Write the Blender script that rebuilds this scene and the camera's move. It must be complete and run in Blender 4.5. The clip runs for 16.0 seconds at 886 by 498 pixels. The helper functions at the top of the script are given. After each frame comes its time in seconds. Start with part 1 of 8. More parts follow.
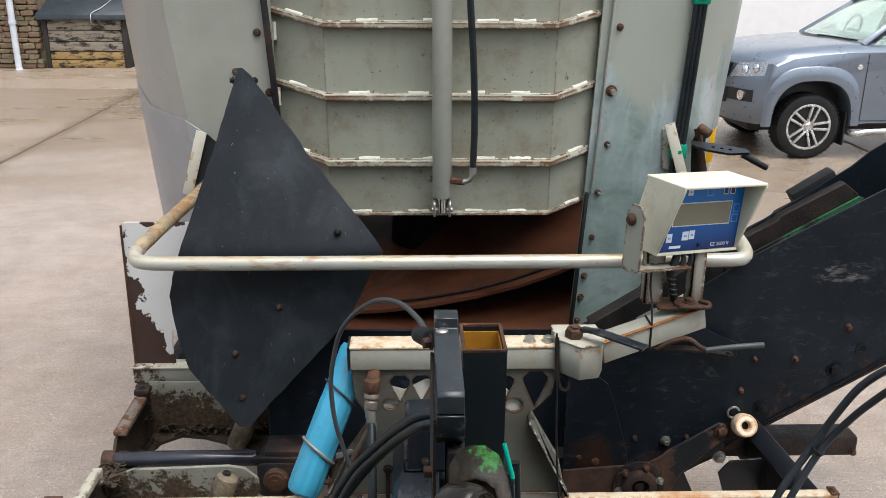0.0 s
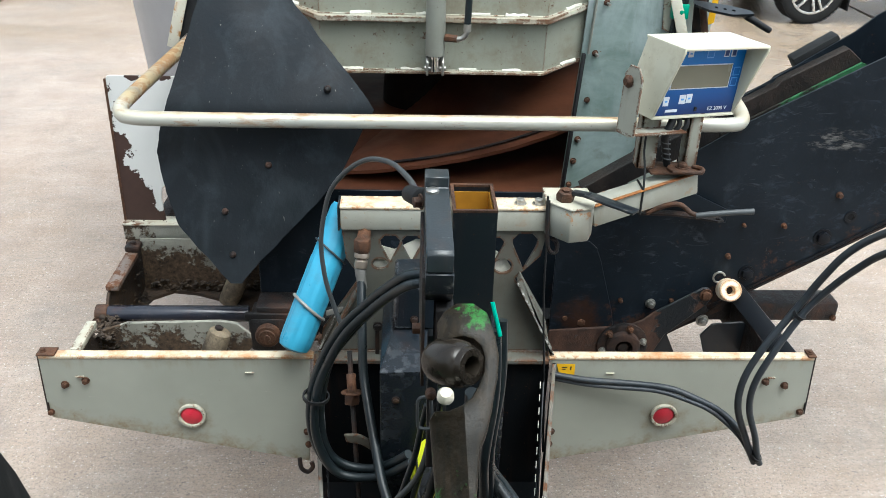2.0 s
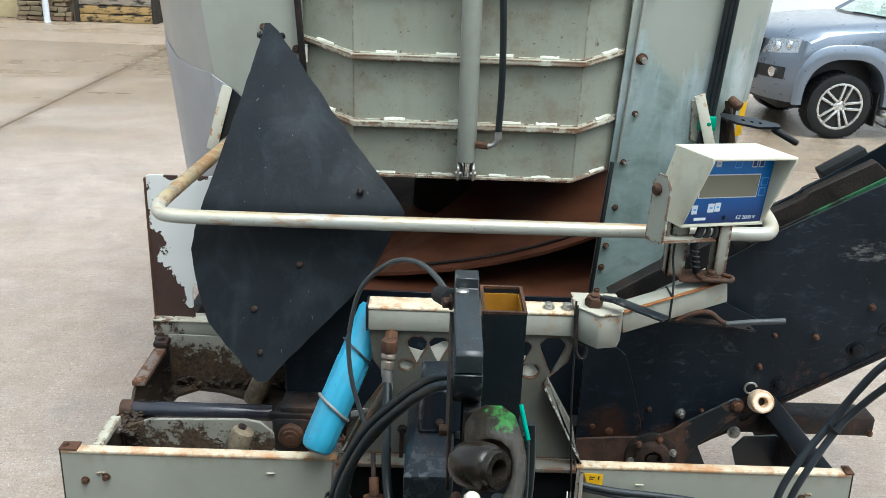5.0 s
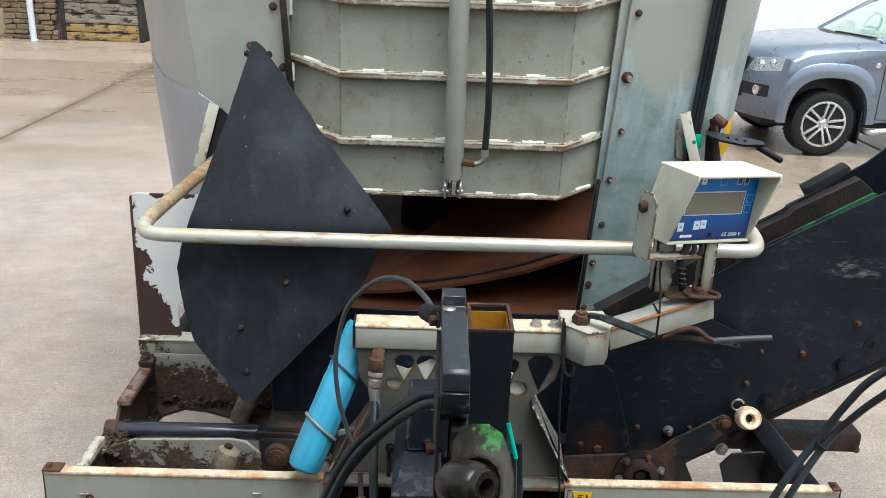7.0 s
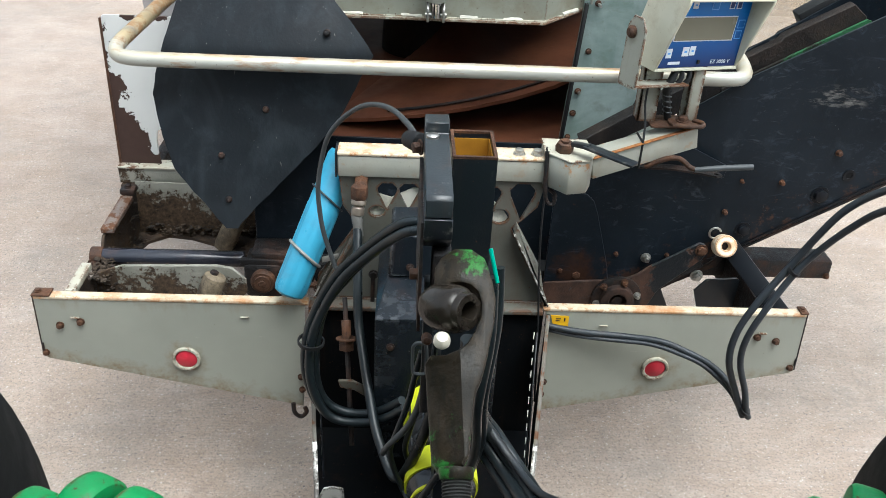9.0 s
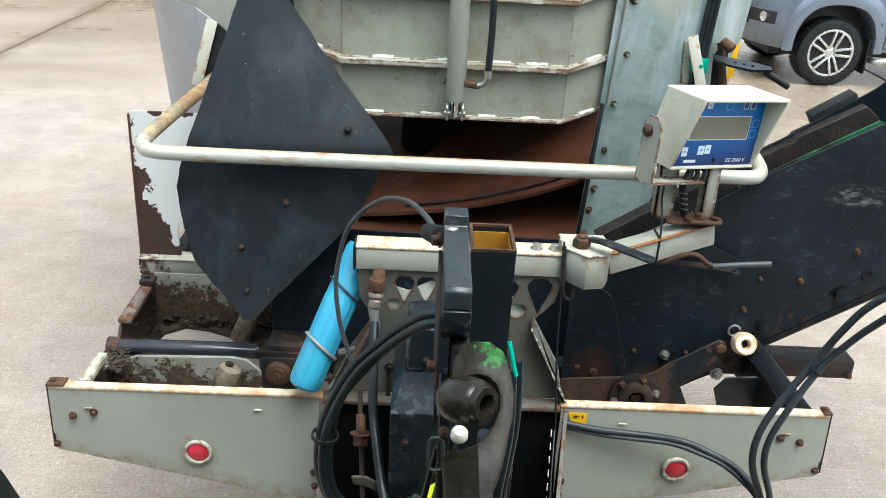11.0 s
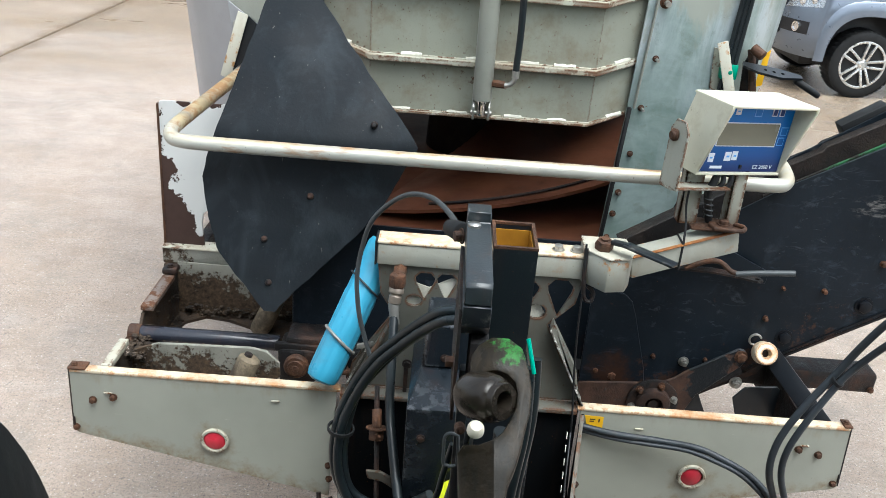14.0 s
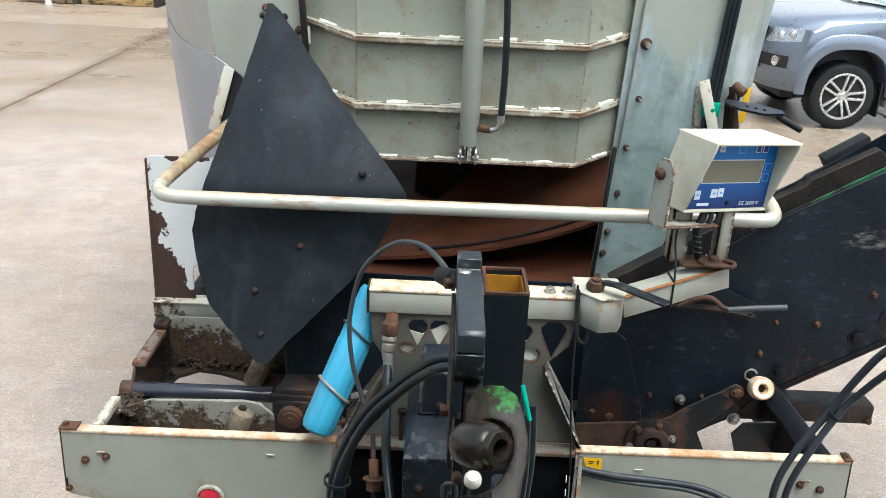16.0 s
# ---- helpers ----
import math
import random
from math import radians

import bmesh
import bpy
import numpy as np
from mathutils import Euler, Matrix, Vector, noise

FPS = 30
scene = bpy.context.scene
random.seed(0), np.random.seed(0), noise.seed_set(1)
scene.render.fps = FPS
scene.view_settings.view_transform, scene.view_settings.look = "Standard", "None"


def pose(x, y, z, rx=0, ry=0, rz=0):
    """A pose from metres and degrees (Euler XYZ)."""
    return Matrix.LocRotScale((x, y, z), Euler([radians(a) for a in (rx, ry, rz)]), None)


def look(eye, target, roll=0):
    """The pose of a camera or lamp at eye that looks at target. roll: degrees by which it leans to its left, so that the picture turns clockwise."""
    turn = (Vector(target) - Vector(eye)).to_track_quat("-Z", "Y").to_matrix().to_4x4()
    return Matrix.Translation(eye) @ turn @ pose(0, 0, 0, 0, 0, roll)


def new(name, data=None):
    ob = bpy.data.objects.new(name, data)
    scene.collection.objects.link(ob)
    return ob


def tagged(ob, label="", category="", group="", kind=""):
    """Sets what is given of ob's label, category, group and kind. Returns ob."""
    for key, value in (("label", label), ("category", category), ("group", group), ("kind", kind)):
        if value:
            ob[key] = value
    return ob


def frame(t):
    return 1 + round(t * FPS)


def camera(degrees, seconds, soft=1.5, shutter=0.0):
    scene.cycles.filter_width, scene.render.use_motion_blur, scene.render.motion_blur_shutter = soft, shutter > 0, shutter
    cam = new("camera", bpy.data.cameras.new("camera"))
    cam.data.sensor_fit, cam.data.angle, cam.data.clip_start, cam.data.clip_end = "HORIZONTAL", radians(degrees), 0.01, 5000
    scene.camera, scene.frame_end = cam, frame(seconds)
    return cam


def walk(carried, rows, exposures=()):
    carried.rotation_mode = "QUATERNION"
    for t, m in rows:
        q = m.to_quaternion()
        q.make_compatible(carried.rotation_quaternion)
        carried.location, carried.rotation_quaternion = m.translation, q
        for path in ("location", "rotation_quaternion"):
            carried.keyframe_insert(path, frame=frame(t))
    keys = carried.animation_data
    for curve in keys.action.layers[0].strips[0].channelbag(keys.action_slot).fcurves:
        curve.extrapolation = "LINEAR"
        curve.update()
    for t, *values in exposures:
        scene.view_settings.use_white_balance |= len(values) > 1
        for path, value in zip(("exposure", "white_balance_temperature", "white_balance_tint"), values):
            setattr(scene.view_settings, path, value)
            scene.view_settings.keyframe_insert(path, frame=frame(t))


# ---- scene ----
cam = camera(54.00, 16.0, soft=0.72)
PATH = [
    (0.0, look((-0.0790, -0.0108, 2.3494), (-0.0147, 1.8795, 1.6994), 0.42)),
    (0.5, look((-0.0770, -0.0047, 2.3514), (-0.0018, 1.8792, 1.6842), 0.76)),
    (1.0, look((-0.0767, 0.0042, 2.3404), (0.0433, 1.8373, 1.5495), 1.76)),
    (1.5, look((-0.0779, 0.0058, 2.3367), (0.0134, 1.8114, 1.4812), 1.55)),
    (2.0, look((-0.0776, 0.0031, 2.3348), (0.0073, 1.7685, 1.3986), 1.74)),
    (2.5, look((-0.0818, 0.0065, 2.3320), (0.0082, 1.7659, 1.3853), 2.25)),
    (3.0, look((-0.0805, -0.0019, 2.3346), (-0.0083, 1.7834, 1.4361), 1.89)),
    (3.5, look((-0.0847, -0.0030, 2.3319), (-0.0576, 1.8529, 1.5869), 1.85)),
    (3.7, look((-0.0830, -0.0080, 2.3320), (-0.0770, 1.8510, 1.5950), 1.80)),
    (5.8, look((-0.0850, -0.0060, 2.3300), (-0.0540, 1.8730, 1.6460), 2.20)),
    (6.0, look((-0.0825, -0.0116, 2.3333), (-0.0528, 1.8719, 1.6613), 2.02)),
    (6.5, look((-0.0813, -0.0082, 2.3325), (-0.0485, 1.8827, 1.6819), 1.97)),
    (7.0, look((-0.0827, -0.0056, 2.3310), (-0.0353, 1.8746, 1.6508), 2.29)),
    (7.5, look((-0.0839, -0.0017, 2.3268), (-0.0100, 1.8387, 1.5475), 2.82)),
    (8.0, look((-0.0841, 0.0025, 2.3204), (0.0018, 1.8181, 1.4861), 3.34)),
    (8.5, look((-0.0846, -0.0007, 2.3210), (0.0064, 1.7922, 1.4395), 3.33)),
    (9.0, look((-0.0841, 0.0008, 2.3210), (0.0159, 1.7134, 1.2928), 3.29)),
    (9.5, look((-0.0846, 0.0060, 2.3165), (0.0029, 1.6695, 1.2097), 3.16)),
    (9.8, look((-0.0846, 0.0040, 2.3165), (0.0020, 1.6720, 1.2170), 3.12)),
    (10.0, look((-0.0864, -0.0106, 2.3181), (-0.0192, 1.7473, 1.3666), 3.20)),
    (10.2, look((-0.0877, -0.0045, 2.3176), (-0.0310, 1.8137, 1.4862), 3.02)),
    (12.5, look((-0.0901, -0.0021, 2.3100), (-0.0372, 1.8102, 1.4656), 4.19)),
    (13.0, look((-0.0897, -0.0023, 2.3080), (-0.0428, 1.8107, 1.4649), 4.46)),
    (13.5, look((-0.0905, -0.0029, 2.3067), (-0.0529, 1.8128, 1.4690), 4.49)),
    (14.0, look((-0.0910, -0.0088, 2.3066), (-0.0817, 1.8084, 1.4714), 4.53)),
    (14.5, look((-0.0915, -0.0091, 2.3060), (-0.1107, 1.8135, 1.4829), 4.16)),
    (15.0, look((-0.0884, -0.0042, 2.3127), (-0.0728, 1.8247, 1.5034), 3.36)),
    (15.5, look((-0.0878, -0.0050, 2.3162), (-0.0687, 1.8423, 1.5499), 2.71)),
    (16.0, look((-0.0885, -0.0058, 2.3164), (-0.0668, 1.8500, 1.5712), 2.74)),
]
walk(cam, PATH, exposures=[(0.0, 0.90, 6260, 9), (1.0, 1.09, 6280, 10), (2.5, 1.41, 5900, 0), (3.5, 1.32, 5880, 0), (5.8, 1.09, 5900, 1), (6.5, 1.06, 6000, 3), (8.0, 1.24, 6025, 4), (9.0, 1.32, 6040, 4), (9.6, 1.34, 6000, 3), (10.0, 1.48, 5950, 1), (10.2, 1.48, 5930, 1), (12.5, 1.38, 5980, 3), (13.0, 1.37, 5990, 4), (16.0, 1.36, 5990, 4)])

# ---- daylight: bright overcast sky ----
world = bpy.data.worlds.new("overcast_sky")
scene.world = world
world.use_nodes = True
wt = world.node_tree
wt.nodes.clear()
sky = wt.nodes.new("ShaderNodeTexSky")
sky.sky_type = "NISHITA"
sky.sun_disc = False
sky.sun_elevation = radians(68)
sky.sun_rotation = radians(150)
sky.air_density, sky.dust_density, sky.ozone_density = 1.0, 4.0, 1.0
grey = wt.nodes.new("ShaderNodeHueSaturation")
grey.inputs["Saturation"].default_value = 0.34
back = wt.nodes.new("ShaderNodeBackground")
back.inputs["Strength"].default_value = 0.145
wout = wt.nodes.new("ShaderNodeOutputWorld")
wt.links.new(sky.outputs[0], grey.inputs["Color"])
wt.links.new(grey.outputs[0], back.inputs["Color"])
wt.links.new(back.outputs[0], wout.inputs["Surface"])

sun = new("sun", bpy.data.lights.new("sun", "SUN"))
sun.data.energy, sun.data.angle, sun.data.color = 1.3, radians(40), (1.0, 0.985, 0.97)
sun.matrix_world = look((2.6, -0.4, 12), (0, 2.5, 0.5))


# ---- materials ----
class Mat:
    """A node material with short ways to add nodes."""

    def __init__(self, name, rough=0.5, metal=0.0):
        self.m = bpy.data.materials.new(name)
        self.m.use_nodes = True
        self.t = self.m.node_tree
        self.b = self.t.nodes["Principled BSDF"]
        self.b.inputs["Roughness"].default_value = rough
        self.b.inputs["Metallic"].default_value = metal
        self.b.inputs["Specular IOR Level"].default_value = 0.35
        self.co = self.t.nodes.new("ShaderNodeTexCoord").outputs["Object"]

    def put(self, value, socket):
        if isinstance(value, bpy.types.NodeSocket):
            self.t.links.new(value, socket)
        elif isinstance(value, tuple) and len(value) == 3 and socket.type == "RGBA":
            socket.default_value = (*value, 1)
        else:
            socket.default_value = value

    def stretch(self, sx, sy, sz, move=(0, 0, 0)):
        n = self.t.nodes.new("ShaderNodeMapping")
        n.inputs["Scale"].default_value = (sx, sy, sz)
        n.inputs["Location"].default_value = move
        self.t.links.new(self.co, n.inputs["Vector"])
        return n.outputs[0]

    def noise(self, scale, detail=6, rough=0.6, co=None, warp=0.0):
        n = self.t.nodes.new("ShaderNodeTexNoise")
        n.inputs["Scale"].default_value = scale
        n.inputs["Detail"].default_value = detail
        n.inputs["Roughness"].default_value = rough
        n.inputs["Distortion"].default_value = warp
        self.t.links.new(co or self.co, n.inputs["Vector"])
        return n.outputs["Fac"]

    def ramp(self, fac, lo, hi, a=0.0, b=1.0):
        n = self.t.nodes.new("ShaderNodeMapRange")
        n.inputs["From Min"].default_value, n.inputs["From Max"].default_value = lo, hi
        n.inputs["To Min"].default_value, n.inputs["To Max"].default_value = a, b
        self.t.links.new(fac, n.inputs["Value"])
        return n.outputs[0]

    def mix(self, fac, a, b):
        n = self.t.nodes.new("ShaderNodeMix")
        n.data_type = "RGBA"
        self.put(fac, n.inputs[0])
        self.put(a, n.inputs[6])
        self.put(b, n.inputs[7])
        return n.outputs[2]

    def math(self, op, a, b=0.0, clamp=False):
        n = self.t.nodes.new("ShaderNodeMath")
        n.operation = op
        n.use_clamp = clamp
        self.put(a, n.inputs[0])
        self.put(b, n.inputs[1])
        return n.outputs[0]

    def axis(self, which):
        n = self.t.nodes.new("ShaderNodeSeparateXYZ")
        self.t.links.new(self.co, n.inputs[0])
        return n.outputs["XYZ".index(which)]

    def edges(self, radius):
        """Where the surface bends sharply: paint is knocked off there."""
        n = self.t.nodes.new("ShaderNodeBevel")
        n.samples = 6
        n.inputs["Radius"].default_value = radius
        g = self.t.nodes.new("ShaderNodeNewGeometry")
        d = self.t.nodes.new("ShaderNodeVectorMath")
        d.operation = "DOT_PRODUCT"
        self.t.links.new(n.outputs[0], d.inputs[0])
        self.t.links.new(g.outputs["True Normal"], d.inputs[1])
        return self.ramp(d.outputs["Value"], 0.997, 0.955)

    def piece(self):
        return self.t.nodes.new("ShaderNodeObjectInfo").outputs["Random"]

    def island(self):
        return self.t.nodes.new("ShaderNodeNewGeometry").outputs["Random Per Island"]

    def done(self, colour, rough=None, metal=None, bump=None, strength=0.2, distance=0.002):
        self.put(colour, self.b.inputs["Base Color"])
        if rough is not None:
            self.put(rough, self.b.inputs["Roughness"])
        if metal is not None:
            self.put(metal, self.b.inputs["Metallic"])
        if bump is not None:
            n = self.t.nodes.new("ShaderNodeBump")
            n.inputs["Strength"].default_value = strength
            n.inputs["Distance"].default_value = distance
            self.t.links.new(bump, n.inputs["Height"])
            self.t.links.new(n.outputs[0], self.b.inputs["Normal"])
        return self.m


RUST, RUST_DARK = (0.14, 0.055, 0.02), (0.04, 0.02, 0.012)


def painted(name, col, rust=0.3, rough=0.42, dirt=0.35, dirt_col=(0.09, 0.075, 0.055), rust_scale=11.0, streak=0.35, metal=0.0, spec=0.35, edge=0.0, edge_col=None, grime_at=(0.48, 0.75)):
    """Weathered machine paint: two scales of tone, dirt streaks, rust spots and chips."""
    k = Mat(name, rough, metal)
    k.b.inputs["Specular IOR Level"].default_value = spec
    tone = k.ramp(k.noise(2.2, 4), 0.3, 0.7)
    c = k.mix(tone, tuple(v * 0.86 for v in col), tuple(min(1, v * 1.1) for v in col))
    grime = k.ramp(k.noise(7, 8, 0.7), *grime_at, 0, dirt)
    c = k.mix(grime, c, dirt_col)
    runs = k.ramp(k.noise(1, 5, 0.6, k.stretch(26, 26, 2.2)), 0.55, 0.8, 0, streak)
    c = k.mix(runs, c, tuple(0.5 * v + 0.5 * d for v, d in zip(col, RUST)))
    lim = 0.72 - 0.25 * rust
    spots = k.ramp(k.noise(rust_scale, 10, 0.72), lim, lim + 0.06)
    fine = k.ramp(k.noise(85, 4, 0.7), 0.69 - 0.1 * rust, 0.73 - 0.1 * rust)
    mask = k.math("ADD", spots, k.math("MULTIPLY", fine, 0.85))
    rc = k.mix(k.noise(60, 5), RUST_DARK, RUST)
    if edge:
        worn = k.math("MULTIPLY", k.edges(0.012), k.ramp(k.noise(30, 7, 0.7), 0.66 - 0.3 * edge, 0.72 - 0.3 * edge))
        if edge_col:
            c = k.mix(worn, c, edge_col)
        else:
            mask = k.math("ADD", mask, worn)
    c = k.mix(mask, c, rc)
    c = k.mix(k.ramp(k.noise(190, 5, 0.75), 0.6, 0.72, 0, 0.45), c, tuple(0.45 * v for v in col))
    r = k.ramp(mask, 0, 1, rough, 0.9)
    h = k.math("ADD", k.noise(240, 3), k.math("MULTIPLY", mask, 0.8))
    return k.done(c, r, bump=h, strength=0.16)


def rusted(name, a=RUST_DARK, b=RUST, rough=0.85, lo=0.35, hi=0.7):
    k = Mat(name, rough)
    c = k.mix(k.ramp(k.noise(9, 9, 0.7), lo, hi), a, b)
    c = k.mix(k.ramp(k.noise(70, 6, 0.7), 0.45, 0.75, 0, 0.7), c, tuple(0.55 * v for v in a))
    c = k.mix(k.ramp(k.noise(32, 8, 0.75), 0.62, 0.7, 0, 0.6), c, tuple(min(1, 1.5 * v) for v in b))
    c = k.mix(k.ramp(k.noise(48, 8, 0.75, None, 0.6), 0.58, 0.66, 0, 0.85), c, tuple(0.4 * v for v in a))
    return k.done(c, k.ramp(k.noise(18, 8, 0.7), 0.35, 0.65, rough - 0.35, rough), bump=k.math("ADD", k.noise(130, 6), k.noise(40, 6, 0.7)), strength=0.7, distance=0.004)


def plain(name, col, rough=0.5, metal=0.0, vary=0.12, grain=120.0, bump=0.12, dirt=0.0):
    k = Mat(name, rough, metal)
    c = k.mix(k.ramp(k.noise(5, 6), 0.3, 0.7), tuple(v * (1 - vary) for v in col), tuple(min(1, v * (1 + vary)) for v in col))
    if dirt:
        c = k.mix(k.ramp(k.noise(16, 9, 0.7), 0.5, 0.72, 0, dirt), c, (0.07, 0.055, 0.04))
    r = k.ramp(k.noise(14, 5), 0.3, 0.7, max(0.03, rough - 0.12), min(1, rough + 0.1))
    return k.done(c, r, bump=k.noise(grain, 4), strength=bump)


GREY = (0.25, 0.255, 0.205)
M_TUB = painted("tub_paint", (0.27, 0.275, 0.235), 0.03, 0.38, 0.12, streak=0.08)
M_DOOR = painted("door_paint", GREY, 0.36, 0.4, 0.5, dirt_col=(0.165, 0.125, 0.075), rust_scale=13, edge=0.7, grime_at=(0.5, 0.64))
M_FRAME = painted("frame_paint", (0.295, 0.30, 0.255), 0.16, 0.4, 0.25, dirt_col=(0.17, 0.12, 0.06), edge=0.75)
M_RIB = painted("rib_paint", (0.37, 0.36, 0.29), 0.34, 0.55, 0.6, dirt_col=(0.2, 0.11, 0.045), edge=0.8, grime_at=(0.42, 0.66), rust_scale=20)
M_CREAM = painted("cream_rusty_paint", (0.40, 0.385, 0.31), 0.3, 0.5, 0.35, dirt_col=(0.27, 0.15, 0.05), edge=0.55)
M_BAR = painted("cream_bar_paint", (0.52, 0.5, 0.41), 0.05, 0.45, 0.25, dirt_col=(0.4, 0.2, 0.06), streak=0.1, edge=0.35, edge_col=(0.36, 0.17, 0.05))
M_FLANGE = painted("flange_worn_paint", (0.52, 0.45, 0.33), 0.2, 0.5, 0.85, dirt_col=(0.38, 0.16, 0.045), rust_scale=14, edge=0.55, edge_col=(0.34, 0.15, 0.05), grime_at=(0.5, 0.64))


def make_rail():
    """Silver paint, rubbed through to orange rust along the top and on the bent end."""
    k = Mat("rail_silver_paint", 0.34, 0.2)
    c = k.mix(k.ramp(k.noise(3, 5), 0.3, 0.7), (0.34, 0.34, 0.305), (0.42, 0.42, 0.375))
    arm = k.math("MULTIPLY", k.ramp(k.axis("Y"), 2.43, 2.52, 0.0, 0.05), k.ramp(k.axis("X"), -0.5, 0.0, 1.0, 0.0))
    arm = k.math("ADD", arm, k.math("MULTIPLY", k.ramp(k.axis("Z"), 1.484, 1.5, 0.0, 0.075), k.ramp(k.axis("X"), 0.55, 0.75, 1.0, 0.0)))
    wear = k.math("ADD", k.noise(1, 8, 0.68, k.stretch(5, 14, 22)), arm)
    rub = k.ramp(wear, 0.57, 0.68, 0, 0.9)
    bow = k.math("MULTIPLY", k.ramp(k.axis("Y"), 2.44, 2.50), k.ramp(k.axis("X"), -0.5, 0.0, 1.0, 0.0))
    tan = k.math("MULTIPLY", bow, k.ramp(k.noise(1, 7, 0.65, k.stretch(9, 9, 9), 0.3), 0.32, 0.64, 0.3, 0.9))
    c = k.mix(tan, c, k.mix(k.ramp(k.noise(30, 7, 0.7), 0.35, 0.65), (0.075, 0.061, 0.046), (0.16, 0.125, 0.086)))
    film = k.math("MULTIPLY", k.ramp(k.axis("Z"), 1.482, 1.5), k.ramp(k.noise(1, 6, 0.6, k.stretch(4, 10, 10)), 0.36, 0.6, 0.1, 0.8))
    c = k.mix(film, c, (0.43, 0.33, 0.18))
    c = k.mix(rub, c, k.mix(k.noise(40, 6), (0.17, 0.085, 0.035), (0.33, 0.19, 0.085)))
    c = k.mix(k.ramp(k.noise(70, 6, 0.7), 0.66, 0.71), c, RUST_DARK)
    return k.done(c, k.ramp(rub, 0, 1, 0.33, 0.75), k.ramp(rub, 0, 1, 0.25, 0.0), bump=k.math("ADD", rub, k.noise(120, 4)), strength=0.15)


M_RAIL = make_rail()
M_BLACK = painted("black_plate_paint", (0.005, 0.0065, 0.009), 0.2, 0.38, 0.4, dirt_col=(0.02, 0.021, 0.023), streak=0.1, spec=0.2)
M_BLACKBOX = painted("black_steel_paint", (0.009, 0.012, 0.015), 0.2, 0.3, 0.45, dirt_col=(0.035, 0.034, 0.032), streak=0.15, spec=0.4, edge=0.35, edge_col=(0.07, 0.068, 0.062))
M_RUST = rusted("rust", (0.035, 0.018, 0.011), (0.12, 0.05, 0.021))
M_RUSTDK = rusted("dark_rust", (0.007, 0.006, 0.006), (0.06, 0.028, 0.016), 0.8, 0.47, 0.68)


def make_auger_steel():
    """Brown steel polished by feed: smeared bands, darker rust blooms and fine scratches."""
    k = Mat("polished_brown_steel", 0.36)
    c = k.mix(k.ramp(k.noise(1, 7, 0.65, k.stretch(2.2, 2.2, 9), 0.5), 0.32, 0.68), (0.06, 0.022, 0.012), (0.135, 0.05, 0.025))
    c = k.mix(k.ramp(k.noise(9, 8, 0.7), 0.55, 0.72, 0, 0.7), c, (0.03, 0.013, 0.008))
    c = k.mix(k.ramp(k.noise(1, 3, 0.5, k.stretch(3, 60, 60), 0.3), 0.66, 0.74, 0, 0.4), c, (0.22, 0.11, 0.06))
    return k.done(c, k.ramp(k.noise(6, 5), 0.3, 0.7, 0.28, 0.5), bump=k.noise(40, 5, 0.6), strength=0.12)


M_AUGER = make_auger_steel()


